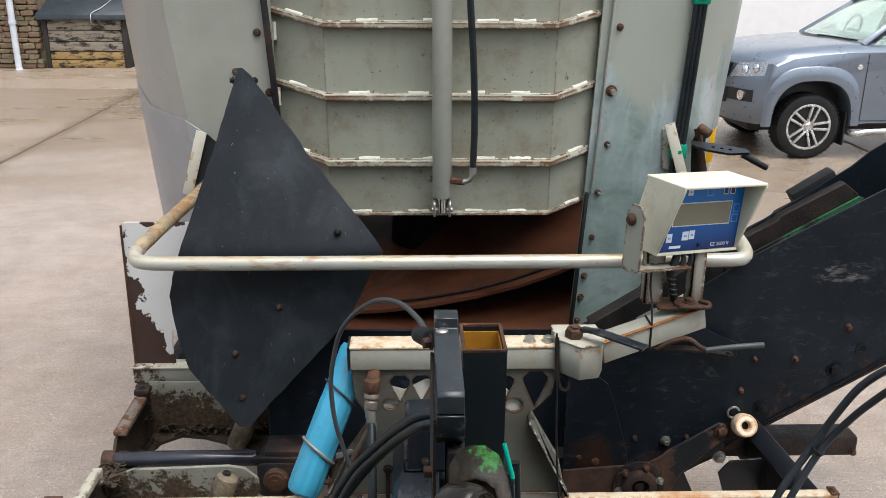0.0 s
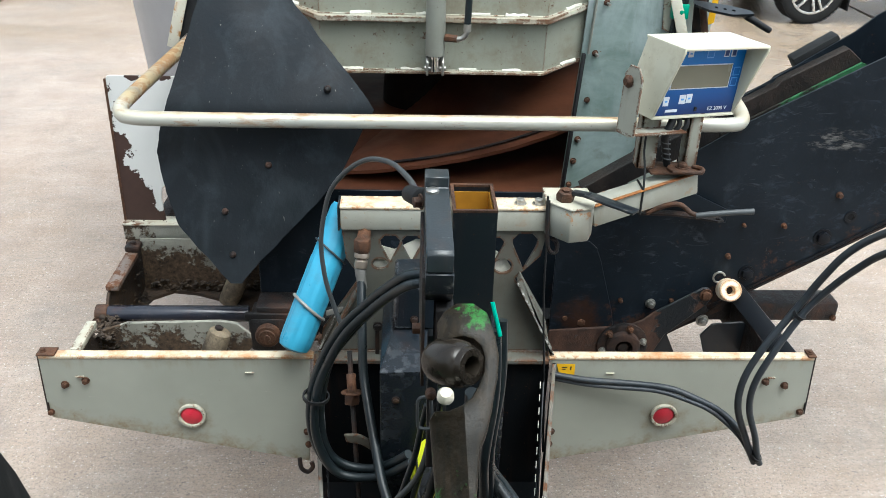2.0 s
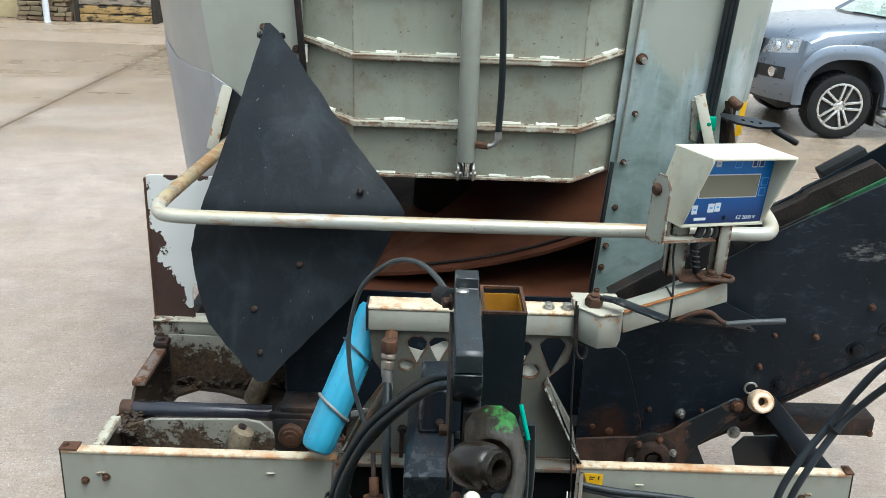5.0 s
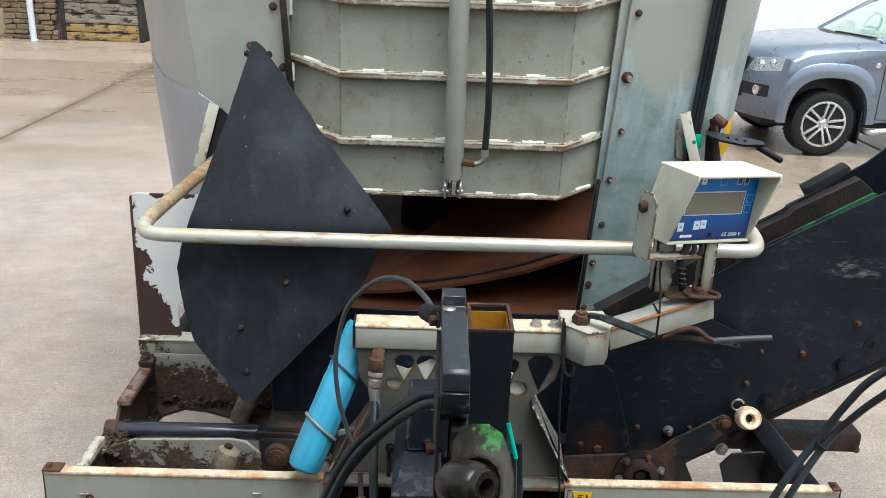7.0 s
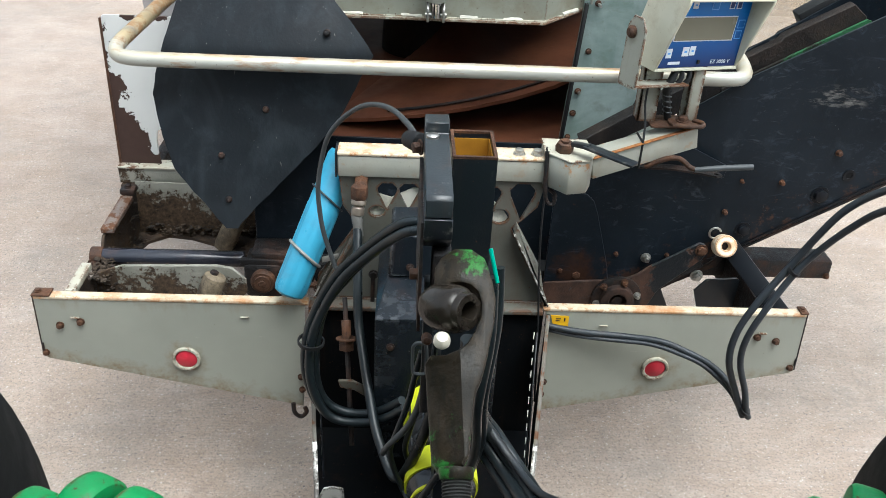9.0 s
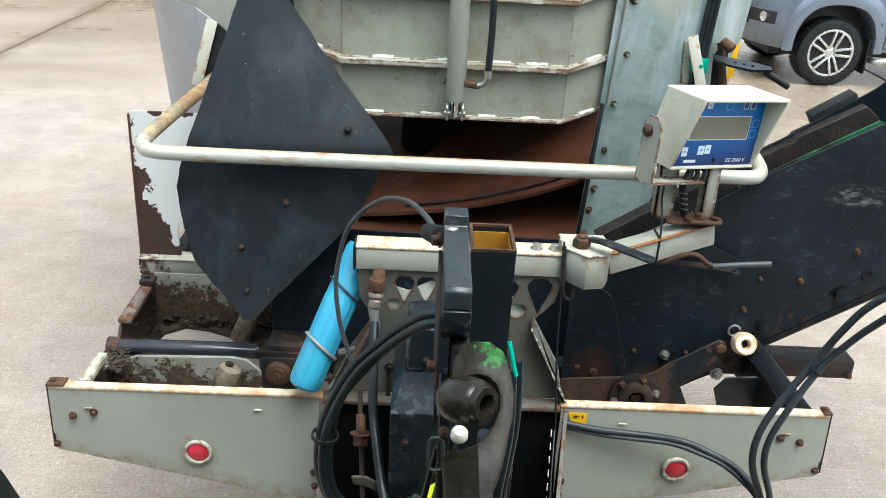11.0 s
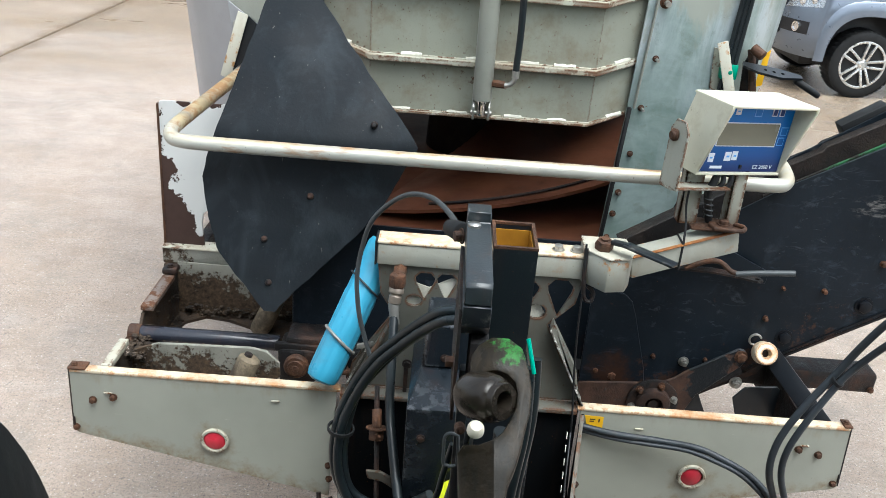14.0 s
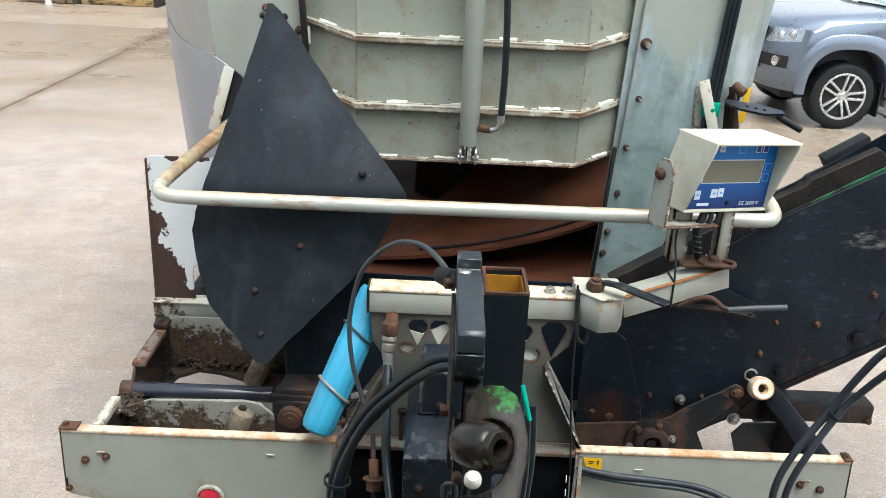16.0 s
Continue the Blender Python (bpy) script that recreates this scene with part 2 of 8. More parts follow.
def make_conveyor_paint():
    """Black paint with grey scrapes, fine scratches, blotches and one worn patch."""
    k = Mat("scraped_black_paint", 0.36)
    k.b.inputs["Specular IOR Level"].default_value = 0.14
    c = k.mix(k.ramp(k.noise(3, 6, 0.65), 0.3, 0.7), (0.005, 0.0075, 0.0105), (0.012, 0.0165, 0.022))
    blot = k.ramp(k.noise(1, 7, 0.7, k.stretch(11, 11, 6)), 0.56, 0.72, 0, 0.55)
    c = k.mix(blot, c, (0.026, 0.034, 0.043))
    scr = k.ramp(k.noise(1, 4, 0.6, k.stretch(60, 60, 34), 1.2), 0.73, 0.77, 0, 0.5)
    c = k.mix(scr, c, (0.13, 0.135, 0.135))
    haze = k.math("MULTIPLY", k.ramp(k.noise(1, 9, 0.75, k.stretch(14, 14, 30), 0.8), 0.55, 0.72), k.ramp(k.noise(2.6, 4), 0.45, 0.6, 0, 0.5))
    c = k.mix(haze, c, (0.06, 0.075, 0.1))
    dx = k.math("MULTIPLY", k.math("SUBTRACT", k.axis("X"), 1.225, False), 9.0, False)
    dz = k.math("MULTIPLY", k.math("SUBTRACT", k.axis("Z"), 1.425, False), 22.0, False)
    off = k.math("ADD", k.math("MULTIPLY", dx, dx, False), k.math("MULTIPLY", dz, dz, False), False)
    worn = k.math("MULTIPLY", k.ramp(off, 0.1, 1.0, 1, 0), k.ramp(k.noise(1, 8, 0.72, k.stretch(14, 14, 48)), 0.50, 0.62, 0, 0.6))
    c = k.mix(worn, c, (0.24, 0.23, 0.215))
    rubs = k.math("MULTIPLY", k.ramp(k.noise(1, 6, 0.7, k.stretch(9, 9, 26), 1.4), 0.56, 0.68), k.ramp(k.noise(4.5, 3), 0.5, 0.62, 0, 0.6))
    c = k.mix(rubs, c, (0.075, 0.085, 0.1))
    low = k.ramp(k.math("SUBTRACT", k.axis("Z"), k.math("MULTIPLY", k.axis("X"), 0.45)), 0.44, 0.62, 0.16, 0.0)
    muddy = k.ramp(k.math("ADD", k.noise(16, 9, 0.75), low), 0.63, 0.7, 0, 0.75)
    c = k.mix(muddy, c, (0.055, 0.028, 0.018))
    flecks = k.ramp(k.noise(95, 4, 0.7), 0.69, 0.73, 0, 0.55)
    c = k.mix(flecks, c, (0.11, 0.10, 0.085))
    spots = k.ramp(k.noise(34, 6, 0.7), 0.70, 0.74)
    c = k.mix(spots, c, (0.11, 0.05, 0.025))
    hx, hz = k.math("SUBTRACT", k.axis("X"), 0.5), k.math("SUBTRACT", k.axis("Z"), 0.80)
    near = k.math("SQRT", k.math("ADD", k.math("MULTIPLY", hx, hx), k.math("MULTIPLY", hz, hz), False), 0, False)
    halo = k.ramp(k.math("ADD", near, k.ramp(k.noise(24, 8, 0.7), 0.3, 0.7, -0.05, 0.05), False), 0.02, 0.085, 0.85, 0.0)
    c = k.mix(halo, c, k.mix(k.noise(40, 6), (0.016, 0.009, 0.007), (0.065, 0.029, 0.016)))
    return k.done(c, k.ramp(blot, 0, 0.55, 0.34, 0.55), bump=k.math("ADD", k.noise(120, 5), k.noise(9, 3)), strength=0.18)


M_CONV = make_conveyor_paint()
M_WELD = plain("bare_weld_white", (0.6, 0.58, 0.5), 0.6, 0.0, 0.25, 90, 0.6, 0.45)
M_RUBBER = plain("black_rubber", (0.007, 0.0075, 0.008), 0.65, 0.0, 0.3, 160, 0.2)
M_HOSE = plain("hose_rubber", (0.0085, 0.0125, 0.0145), 0.36, 0.0, 0.4, 200, 0.15, 0.12)
M_CABLE = plain("grey_cable", (0.045, 0.05, 0.052), 0.5, 0.0, 0.15)
M_STEEL = plain("zinc_steel", (0.42, 0.41, 0.38), 0.38, 0.9, 0.25, 90, 0.2, 0.25)
M_CHROME = plain("chrome", (0.75, 0.75, 0.74), 0.12, 1.0, 0.05)
M_GALV = painted("galvanised_patch", (0.33, 0.335, 0.345), 0.02, 0.42, 0.12, streak=0.1, metal=0.35)
M_BLUEP = plain("pale_blue_plastic", (0.04, 0.245, 0.37), 0.36, 0.0, 0.14, 60, 0.06, 0.3)
M_GREENP = plain("green_plastic", (0.0, 0.22, 0.13), 0.4, 0.0, 0.1)
M_RED = plain("red_lens", (0.5, 0.025, 0.045), 0.35, 0.0, 0.15, 60, 0.3, 0.1)
M_YELLOW = plain("yellow_sticker", (0.75, 0.42, 0.01), 0.5, 0.0, 0.08)
M_WHITEP = plain("white_nylon", (0.68, 0.62, 0.5), 0.45, 0.0, 0.1, 60, 0.1, 0.2)
M_SAFEY = plain("yellow_guard_plastic", (0.62, 0.66, 0.02), 0.45, 0.0, 0.1, 60, 0.1, 0.25)


def make_rubber_sheet():
    k = Mat("flap_rubber", 0.6)
    k.b.inputs["Specular IOR Level"].default_value = 0.22
    c = k.mix(k.ramp(k.noise(3, 6, 0.65), 0.35, 0.7), (0.004, 0.0056, 0.0074), (0.0085, 0.0115, 0.0145))
    scuff = k.ramp(k.noise(1, 9, 0.74, k.stretch(8, 8, 4.5), 0.4), 0.5, 0.72, 0, 0.85)
    c = k.mix(scuff, c, (0.018, 0.024, 0.029))
    smear = k.ramp(k.noise(1, 4, 0.5, k.stretch(5, 5, 2.2), 0.8), 0.58, 0.74, 0, 0.4)
    c = k.mix(smear, c, (0.03, 0.038, 0.044))
    fleck = k.ramp(k.noise(75, 5, 0.7), 0.68, 0.74, 0, 0.6)
    c = k.mix(fleck, c, (0.1, 0.1, 0.095))
    scr = k.ramp(k.noise(1, 2, 0.5, k.stretch(110, 110, 12)), 0.73, 0.78, 0, 0.6)
    c = k.mix(scr, c, (0.2, 0.19, 0.16))
    return k.done(c, k.ramp(k.noise(6, 6), 0.3, 0.7, 0.6, 0.85), bump=k.math("ADD", k.noise(90, 6), k.noise(12, 5)), strength=0.35)


M_FLAP = make_rubber_sheet()


def make_scuffed_tub():
    """Grey paint above, rubbed to bare greenish metal by feed below."""
    k = Mat("scuffed_tub_paint", 0.36)
    z = k.axis("Z")
    rise = k.math("ADD", z, k.math("MULTIPLY", k.axis("X"), -0.35))
    edge = k.math("ADD", k.ramp(rise, 1.2, 1.9, 0.85, 0.0), k.ramp(k.noise(1, 6, 0.6, k.stretch(6, 6, 3), 0.3), 0.3, 0.7, 0, 0.42))
    rub = k.ramp(edge, 0.47, 0.56)
    c = k.mix(k.ramp(k.noise(2.2, 4), 0.3, 0.7), (0.28, 0.295, 0.25), (0.325, 0.34, 0.295))
    bare = k.mix(k.ramp(k.noise(1, 6, 0.65, k.stretch(5, 5, 8), 0.5), 0.4, 0.66), (0.185, 0.25, 0.225), (0.30, 0.37, 0.35))
    pale = k.math("MULTIPLY", k.ramp(edge, 0.52, 0.9, 1.0, 0.2), k.ramp(k.noise(1, 5, 0.6, k.stretch(10, 10, 3), 0.6), 0.38, 0.62))
    bare = k.mix(pale, bare, (0.47, 0.53, 0.55))
    grimy = k.ramp(k.noise(12, 9, 0.72), 0.55, 0.68, 0, 0.5)
    bare = k.mix(grimy, bare, (0.15, 0.175, 0.135))
    c = k.mix(rub, c, bare)
    spots = k.ramp(k.noise(40, 8, 0.7), 0.68, 0.73)
    c = k.mix(spots, c, RUST)
    return k.done(c, k.ramp(rub, 0, 1, 0.38, 0.34), k.math("MULTIPLY", rub, 0.3), bump=k.noise(150, 4), strength=0.1)


M_SCUFF = make_scuffed_tub()


def make_peeling():
    """White paint peeling in flakes from a brown rusty plate, most of it gone low down and at the outer edge."""
    k = Mat("peeling_white_paint", 0.45)
    low = k.ramp(k.axis("Z"), 0.92, 1.30, 0.36, -0.08)
    out = k.ramp(k.axis("X"), -1.11, -0.97, 0.3, -0.2)
    rim = k.math("MULTIPLY", k.ramp(k.axis("Z"), 1.405, 1.44, 0.0, 0.5), k.ramp(k.axis("X"), -1.06, -1.01, 0.2, 1.0))
    n = k.math("ADD", k.ramp(k.noise(8.5, 8, 0.62), 0.2, 0.8, 0, 0.8), k.math("ADD", k.math("ADD", low, rim, False), out))
    n = k.math("ADD", n, k.ramp(k.noise(38, 5, 0.7), 0.3, 0.7, -0.06, 0.06))
    gone = k.ramp(n, 0.60, 0.615)
    paint = k.mix(k.noise(4, 4), (0.52, 0.53, 0.51), (0.62, 0.62, 0.6))
    brown = k.mix(k.noise(22, 8, 0.7), (0.028, 0.015, 0.012), (0.06, 0.032, 0.024))
    h = k.math("SUBTRACT", 1.0, gone)
    return k.done(k.mix(gone, paint, brown), k.ramp(gone, 0, 1, 0.4, 0.75), bump=h, strength=0.6)


M_PEEL = make_peeling()


def make_concrete():
    k = Mat("brushed_concrete", 0.6)
    c = k.mix(k.ramp(k.noise(0.35, 6, 0.6), 0.3, 0.7), (0.365, 0.278, 0.212), (0.44, 0.367, 0.318))
    c = k.mix(k.ramp(k.noise(1, 8, 0.7, k.stretch(1.1, 2.2, 1), 0.6), 0.45, 0.7, 0, 0.5), c, (0.34, 0.25, 0.185))
    c = k.mix(k.ramp(k.noise(1, 4, 0.65, k.stretch(2.5, 48, 1), 0.2), 0.5, 0.72, 0, 0.32), c, (0.27, 0.21, 0.17))
    c = k.mix(k.ramp(k.noise(2.3, 9, 0.68), 0.52, 0.75, 0, 0.55), c, (0.26, 0.21, 0.18))
    c = k.mix(k.ramp(k.noise(55, 6, 0.7), 0.45, 0.75, 0, 0.55), c, (0.17, 0.145, 0.127))
    c = k.mix(k.ramp(k.noise(1, 6, 0.65, k.stretch(2.6, 9, 1), 0.8), 0.5, 0.7, 0, 0.3), c, (0.48, 0.42, 0.382))
    c = k.mix(k.ramp(k.noise(7, 8, 0.7), 0.56, 0.72, 0, 0.5), c, (0.2, 0.165, 0.143))
    c = k.mix(k.ramp(k.noise(52, 4, 0.65), 0.63, 0.68, 0, 0.6), c, (0.64, 0.6, 0.583))
    far = k.ramp(k.axis("Y"), 5.0, 13.0, -0.22, 0.27)
    side = k.math("MULTIPLY", k.ramp(k.axis("X"), 1.5, 4.0, 0.0, 0.5), k.ramp(k.axis("Y"), 5.0, 9.0))
    wet = k.ramp(k.math("ADD", k.noise(1, 7, 0.6, k.stretch(0.35, 0.9, 1)), k.math("ADD", far, side, False), False), 0.40, 0.85)
    grit = k.math("MULTIPLY", k.ramp(k.noise(80, 9, 0.8), 0.53, 0.62, 0, 0.85), k.ramp(k.noise(1.3, 8, 0.7), 0.4, 0.6, 0.45, 1.0))
    c = k.mix(grit, c, (0.12, 0.1, 0.085))
    bits = k.ramp(k.noise(46, 3, 0.6, None, 1.5), 0.655, 0.69, 0, 0.85)
    c = k.mix(bits, c, (0.1, 0.095, 0.095))
    cloud = k.ramp(k.noise(3.2, 9, 0.72, None, 0.5), 0.46, 0.68, 0, 0.5)
    c = k.mix(cloud, c, (0.24, 0.18, 0.138))
    c = k.mix(wet, c, k.mix(k.noise(2.5, 6), (0.19, 0.135, 0.085), (0.33, 0.25, 0.175)))
    gap = k.math("ABSOLUTE", k.math("ADD", k.axis("X"), 4.84, False), 0, False)
    line = k.ramp(k.math("ADD", gap, k.ramp(k.noise(3.5, 6, 0.65), 0.3, 0.7, -0.1, 0.08), False), 0.0, 0.16, 0.75, 0.0)
    c = k.mix(line, c, (0.13, 0.085, 0.048))
    damp = k.math("MULTIPLY", k.ramp(k.noise(1.7, 8, 0.7, None, 0.8), 0.45, 0.62), k.ramp(k.noise(11, 9, 0.75), 0.42, 0.6, 0.1, 0.6))
    c = k.mix(damp, c, (0.23, 0.205, 0.18))
    stones = k.ramp(k.noise(110, 5, 0.8), 0.55, 0.62, 0, 0.75)
    c = k.mix(stones, c, (0.15, 0.13, 0.11))
    pale = k.ramp(k.noise(75, 3, 0.7), 0.62, 0.67, 0, 0.75)
    c = k.mix(pale, c, (0.62, 0.58, 0.53))
    broom = k.noise(1, 3, 0.6, k.stretch(4, 90, 1))
    h = k.math("ADD", k.math("MULTIPLY", broom, 0.7), k.math("ADD", k.noise(70, 8, 0.75), k.noise(22, 6, 0.7)))
    return k.done(c, k.ramp(wet, 0, 1, 0.6, 0.24), bump=h, strength=0.8, distance=0.01)


M_CONC = make_concrete()
M_JOINT = plain("joint_dirt", (0.12, 0.085, 0.05), 0.9, 0, 0.4, 30, 0.5)


def make_stone(name, cols):
    k = Mat(name, 0.85)
    r = k.piece()
    c = k.mix(k.ramp(r, 0.0, 0.5), cols[0], cols[1])
    c = k.mix(k.ramp(r, 0.5, 1.0), c, cols[2])
    c = k.mix(k.ramp(k.noise(9, 8, 0.7), 0.45, 0.7, 0, 0.7), c, (0.1, 0.09, 0.05))
    c = k.mix(k.ramp(k.noise(3, 6, 0.7), 0.56, 0.7, 0, 0.6), c, (0.09, 0.1, 0.035))
    return k.done(c, bump=k.noise(28, 8, 0.7), strength=0.7, distance=0.01)


M_STONE = make_stone("sandstone", ((0.15, 0.115, 0.075), (0.21, 0.155, 0.1), (0.17, 0.085, 0.06)))
M_MORTAR = plain("old_mortar", (0.14, 0.115, 0.08), 0.95, 0, 0.3, 40, 0.5)
M_RENDER = plain("white_render", (0.9, 0.9, 0.9), 0.8, 0, 0.03, 60, 0.2)


def make_board(name, a, b, black):
    k = Mat(name, 0.8)
    g = k.noise(1, 6, 0.6, k.stretch(3, 60, 45))
    c = k.mix(k.ramp(g, 0.3, 0.7), a, b)
    c = k.mix(k.ramp(k.noise(1, 8, 0.7, k.stretch(4, 10, 12)), 0.62 - black, 0.7 - black), c, (0.025, 0.02, 0.016))
    return k.done(c, bump=g, strength=0.4)


M_OLDWOOD = make_board("weathered_grey_board", (0.17, 0.135, 0.1), (0.32, 0.28, 0.22), 0.12)
M_NEWWOOD = make_board("yellow_board", (0.26, 0.16, 0.06), (0.36, 0.245, 0.1), 0.13)
M_SLATE = plain("dark_felt_lid", (0.03, 0.038, 0.045), 0.45, 0, 0.3, 60, 0.4)
M_PIPEP = plain("grey_downpipe_plastic", (0.55, 0.58, 0.62), 0.4)


M_ORANGE = rusted("orange_rust", (0.16, 0.06, 0.02), (0.42, 0.17, 0.04), 0.85)
M_LEAD = plain("blue_grey_cable_rubber", (0.024, 0.029, 0.034), 0.5, 0.0, 0.45, 160, 0.25, 0.3)
M_WIRE = plain("dull_wire", (0.2, 0.195, 0.18), 0.5, 0.3, 0.35, 60, 0.2, 0.4)


# ---- mesh tools ----
class Build:
    """Gathers the geometry of one part."""

    def __init__(self):
        self.bm = bmesh.new()

    def add(self, tmp, bev=0.0, seg=2, sharp=35):
        if bev > 0:
            tmp.normal_update()
            es = [e for e in tmp.edges if len(e.link_faces) == 2 and e.calc_face_angle(0) > radians(sharp)]
            bmesh.ops.bevel(tmp, geom=es, offset=bev, segments=seg, affect="EDGES", clamp_overlap=True, profile=0.5)
        me = bpy.data.meshes.new("tmp")
        tmp.to_mesh(me)
        tmp.free()
        self.bm.from_mesh(me)
        bpy.data.meshes.remove(me)
        return self

    def box(self, x0, x1, y0, y1, z0, z1, bev=0.002, m=None):
        t = bmesh.new()
        bmesh.ops.create_cube(t, size=1)
        for v in t.verts:
            v.co = Vector(((x0 + x1) / 2 + v.co.x * (x1 - x0), (y0 + y1) / 2 + v.co.y * (y1 - y0), (z0 + z1) / 2 + v.co.z * (z1 - z0)))
            if m is not None:
                v.co = m @ v.co
        return self.add(t, bev)

    def bar(self, p, q, w, h, bev=0.002, up=(0, 0, 1)):
        """A rectangular bar from p to q, w wide and h high."""
        p, q = Vector(p), Vector(q)
        d = (q - p).normalized()
        s = d.cross(Vector(up)).normalized()
        u = s.cross(d)
        t = bmesh.new()
        bmesh.ops.create_cube(t, size=1)
        for v in t.verts:
            v.co = (p + q) / 2 + d * v.co.x * (q - p).length + s * v.co.y * w + u * v.co.z * h
        return self.add(t, bev)

    def cyl(self, p, q, r, r2=None, seg=18, bev=0.0):
        p, q = Vector(p), Vector(q)
        t = bmesh.new()
        bmesh.ops.create_cone(t, cap_ends=True, segments=seg, radius1=r, radius2=r if r2 is None else r2, depth=(q - p).length)
        m = Matrix.Translation((p + q) / 2) @ (q - p).to_track_quat("Z", "Y").to_matrix().to_4x4()
        bmesh.ops.transform(t, matrix=m, verts=t.verts)
        return self.add(t, bev)

    def ring(self, p, q, ro, ri, seg=24, bev=0.0):
        """A hollow cylinder from p to q."""
        return self.lathe([(ri, 0), (ro, 0), (ro, 1), (ri, 1)], p, q, seg, True, bev)

    def lathe(self, profile, p, q, seg=24, closed=False, bev=0.0):
        """Turns (radius, share of the way from p to q) about the axis p to q."""
        p, q = Vector(p), Vector(q)
        turn = (q - p).to_track_quat("Z", "Y").to_matrix()
        n = (q - p).length
        t = bmesh.new()
        rows = []
        for r, h in profile:
            rows.append([t.verts.new(p + turn @ Vector((max(r, 1e-5) * math.cos(a), max(r, 1e-5) * math.sin(a), h * n))) for a in [2 * math.pi * i / seg for i in range(seg)]])
        pairs = list(zip(rows, rows[1:])) + ([(rows[-1], rows[0])] if closed else [])
        for a, b in pairs:
            for i in range(seg):
                t.faces.new((a[i], a[(i + 1) % seg], b[(i + 1) % seg], b[i]))
        if not closed:
            for row in (rows[0], rows[-1]):
                t.faces.new(row)
        bmesh.ops.recalc_face_normals(t, faces=t.faces)
        return self.add(t, bev)

    def tube(self, pts, r, seg=10, smooth=6, hollow=0.0):
        """A round tube through pts (Catmull-Rom)."""
        pts = curve_points(pts, smooth)
        t = bmesh.new()
        rows, up = [], None
        for i, p in enumerate(pts):
            d = (pts[min(i + 1, len(pts) - 1)] - pts[max(i - 1, 0)]).normalized()
            if up is None:
                up = d.orthogonal().normalized()
            up = (up - d * up.dot(d)).normalized()
            s = d.cross(up)
            rows.append([t.verts.new(p + (up * math.cos(a) + s * math.sin(a)) * r) for a in [2 * math.pi * j / seg for j in range(seg)]])
        for a, b in zip(rows, rows[1:]):
            for j in range(seg):
                t.faces.new((a[j], a[(j + 1) % seg], b[(j + 1) % seg], b[j]))
        t.faces.new(rows[0])
        t.faces.new(rows[-1])
        bmesh.ops.recalc_face_normals(t, faces=t.faces)
        return self.add(t)

    def prism(self, poly, a, b, axis="y", holes=(), bev=0.0, m=None):
        """A polygon pushed from a to b along an axis: (x, z) along y, (y, z) along x, (x, y) along z."""
        place = {"y": lambda u, v, w: (u, w, v), "x": lambda u, v, w: (w, u, v), "z": lambda u, v, w: (u, v, w)}[axis]
        t = bmesh.new()
        edges = []
        for loop in (poly, *holes):
            vs = [t.verts.new(place(u, v, a)) for u, v in loop]
            edges += [t.edges.new((vs[i], vs[(i + 1) % len(vs)])) for i in range(len(vs))]
        if holes:
            bmesh.ops.triangle_fill(t, use_beauty=True, use_dissolve=False, edges=edges)
        else:
            t.faces.new(list(t.verts))
        out = bmesh.ops.extrude_face_region(t, geom=list(t.faces))
        move = Vector(place(0, 0, b - a))
        bmesh.ops.translate(t, vec=move, verts=[g for g in out["geom"] if isinstance(g, bmesh.types.BMVert)])
        bmesh.ops.recalc_face_normals(t, faces=t.faces)
        if m is not None:
            bmesh.ops.transform(t, matrix=m, verts=t.verts)
        return self.add(t, bev, 1)

    def sheet(self, grid, thick):
        """A curved sheet from rows of points, with its thickness."""
        t = bmesh.new()
        rows = [[t.verts.new(p) for p in row] for row in grid]
        for a, b in zip(rows, rows[1:]):
            for i in range(len(a) - 1):
                t.faces.new((a[i], a[i + 1], b[i + 1], b[i]))
        bmesh.ops.recalc_face_normals(t, faces=t.faces)
        bmesh.ops.solidify(t, geom=list(t.faces), thickness=thick)
        bmesh.ops.recalc_face_normals(t, faces=t.faces)
        return self.add(t)

    def bolt(self, p, n, r=0.011, h=0.009, stud=0.0, washer=True):
        """A hex head on a washer, with the stud's end if given."""
        p, n = Vector(p), Vector(n).normalized()
        if washer:
            self.cyl(p, p + n * 0.003, r * 1.35, seg=14)
        self.cyl(p, p + n * (h + 0.003), r, seg=6, bev=r * 0.12)
        if stud:
            self.cyl(p, p + n * (h + stud), r * 0.55, seg=8)
        return self


def curve_points(pts, k=6):
    pts = [Vector(p) for p in pts]
    if k <= 1 or len(pts) < 3:
        return pts
    out = []
    for i in range(len(pts) - 1):
        a, b, c, d = pts[max(i - 1, 0)], pts[i], pts[i + 1], pts[min(i + 2, len(pts) - 1)]
        for j in range(k):
            t = j / k
            out.append(0.5 * ((2 * b) + (c - a) * t + (2 * a - 5 * b + 4 * c - d) * t * t + (3 * b - a - 3 * c + d) * t ** 3))
    out.append(pts[-1])
    return out


def circle(x, z, r, n=14, sz=1.0):
    return [(x + r * math.cos(2 * math.pi * i / n), z + sz * r * math.sin(2 * math.pi * i / n)) for i in range(n)]


def as_mesh(build, name, material, smooth=38):
    me = bpy.data.meshes.new(name)
    build.bm.normal_update()
    build.bm.to_mesh(me)
    build.bm.free()
    me.materials.append(material)
    if smooth:
        for p in me.polygons:
            p.use_smooth = True
        me.set_sharp_from_angle(angle=radians(smooth))
    return me


def thing(name, at, label, category, group="", kind=""):
    """The empty at a thing's base."""
    e = new(name)
    e.empty_display_size = 0.1
    e.location = at
    return tagged(e, label, category, group, kind)


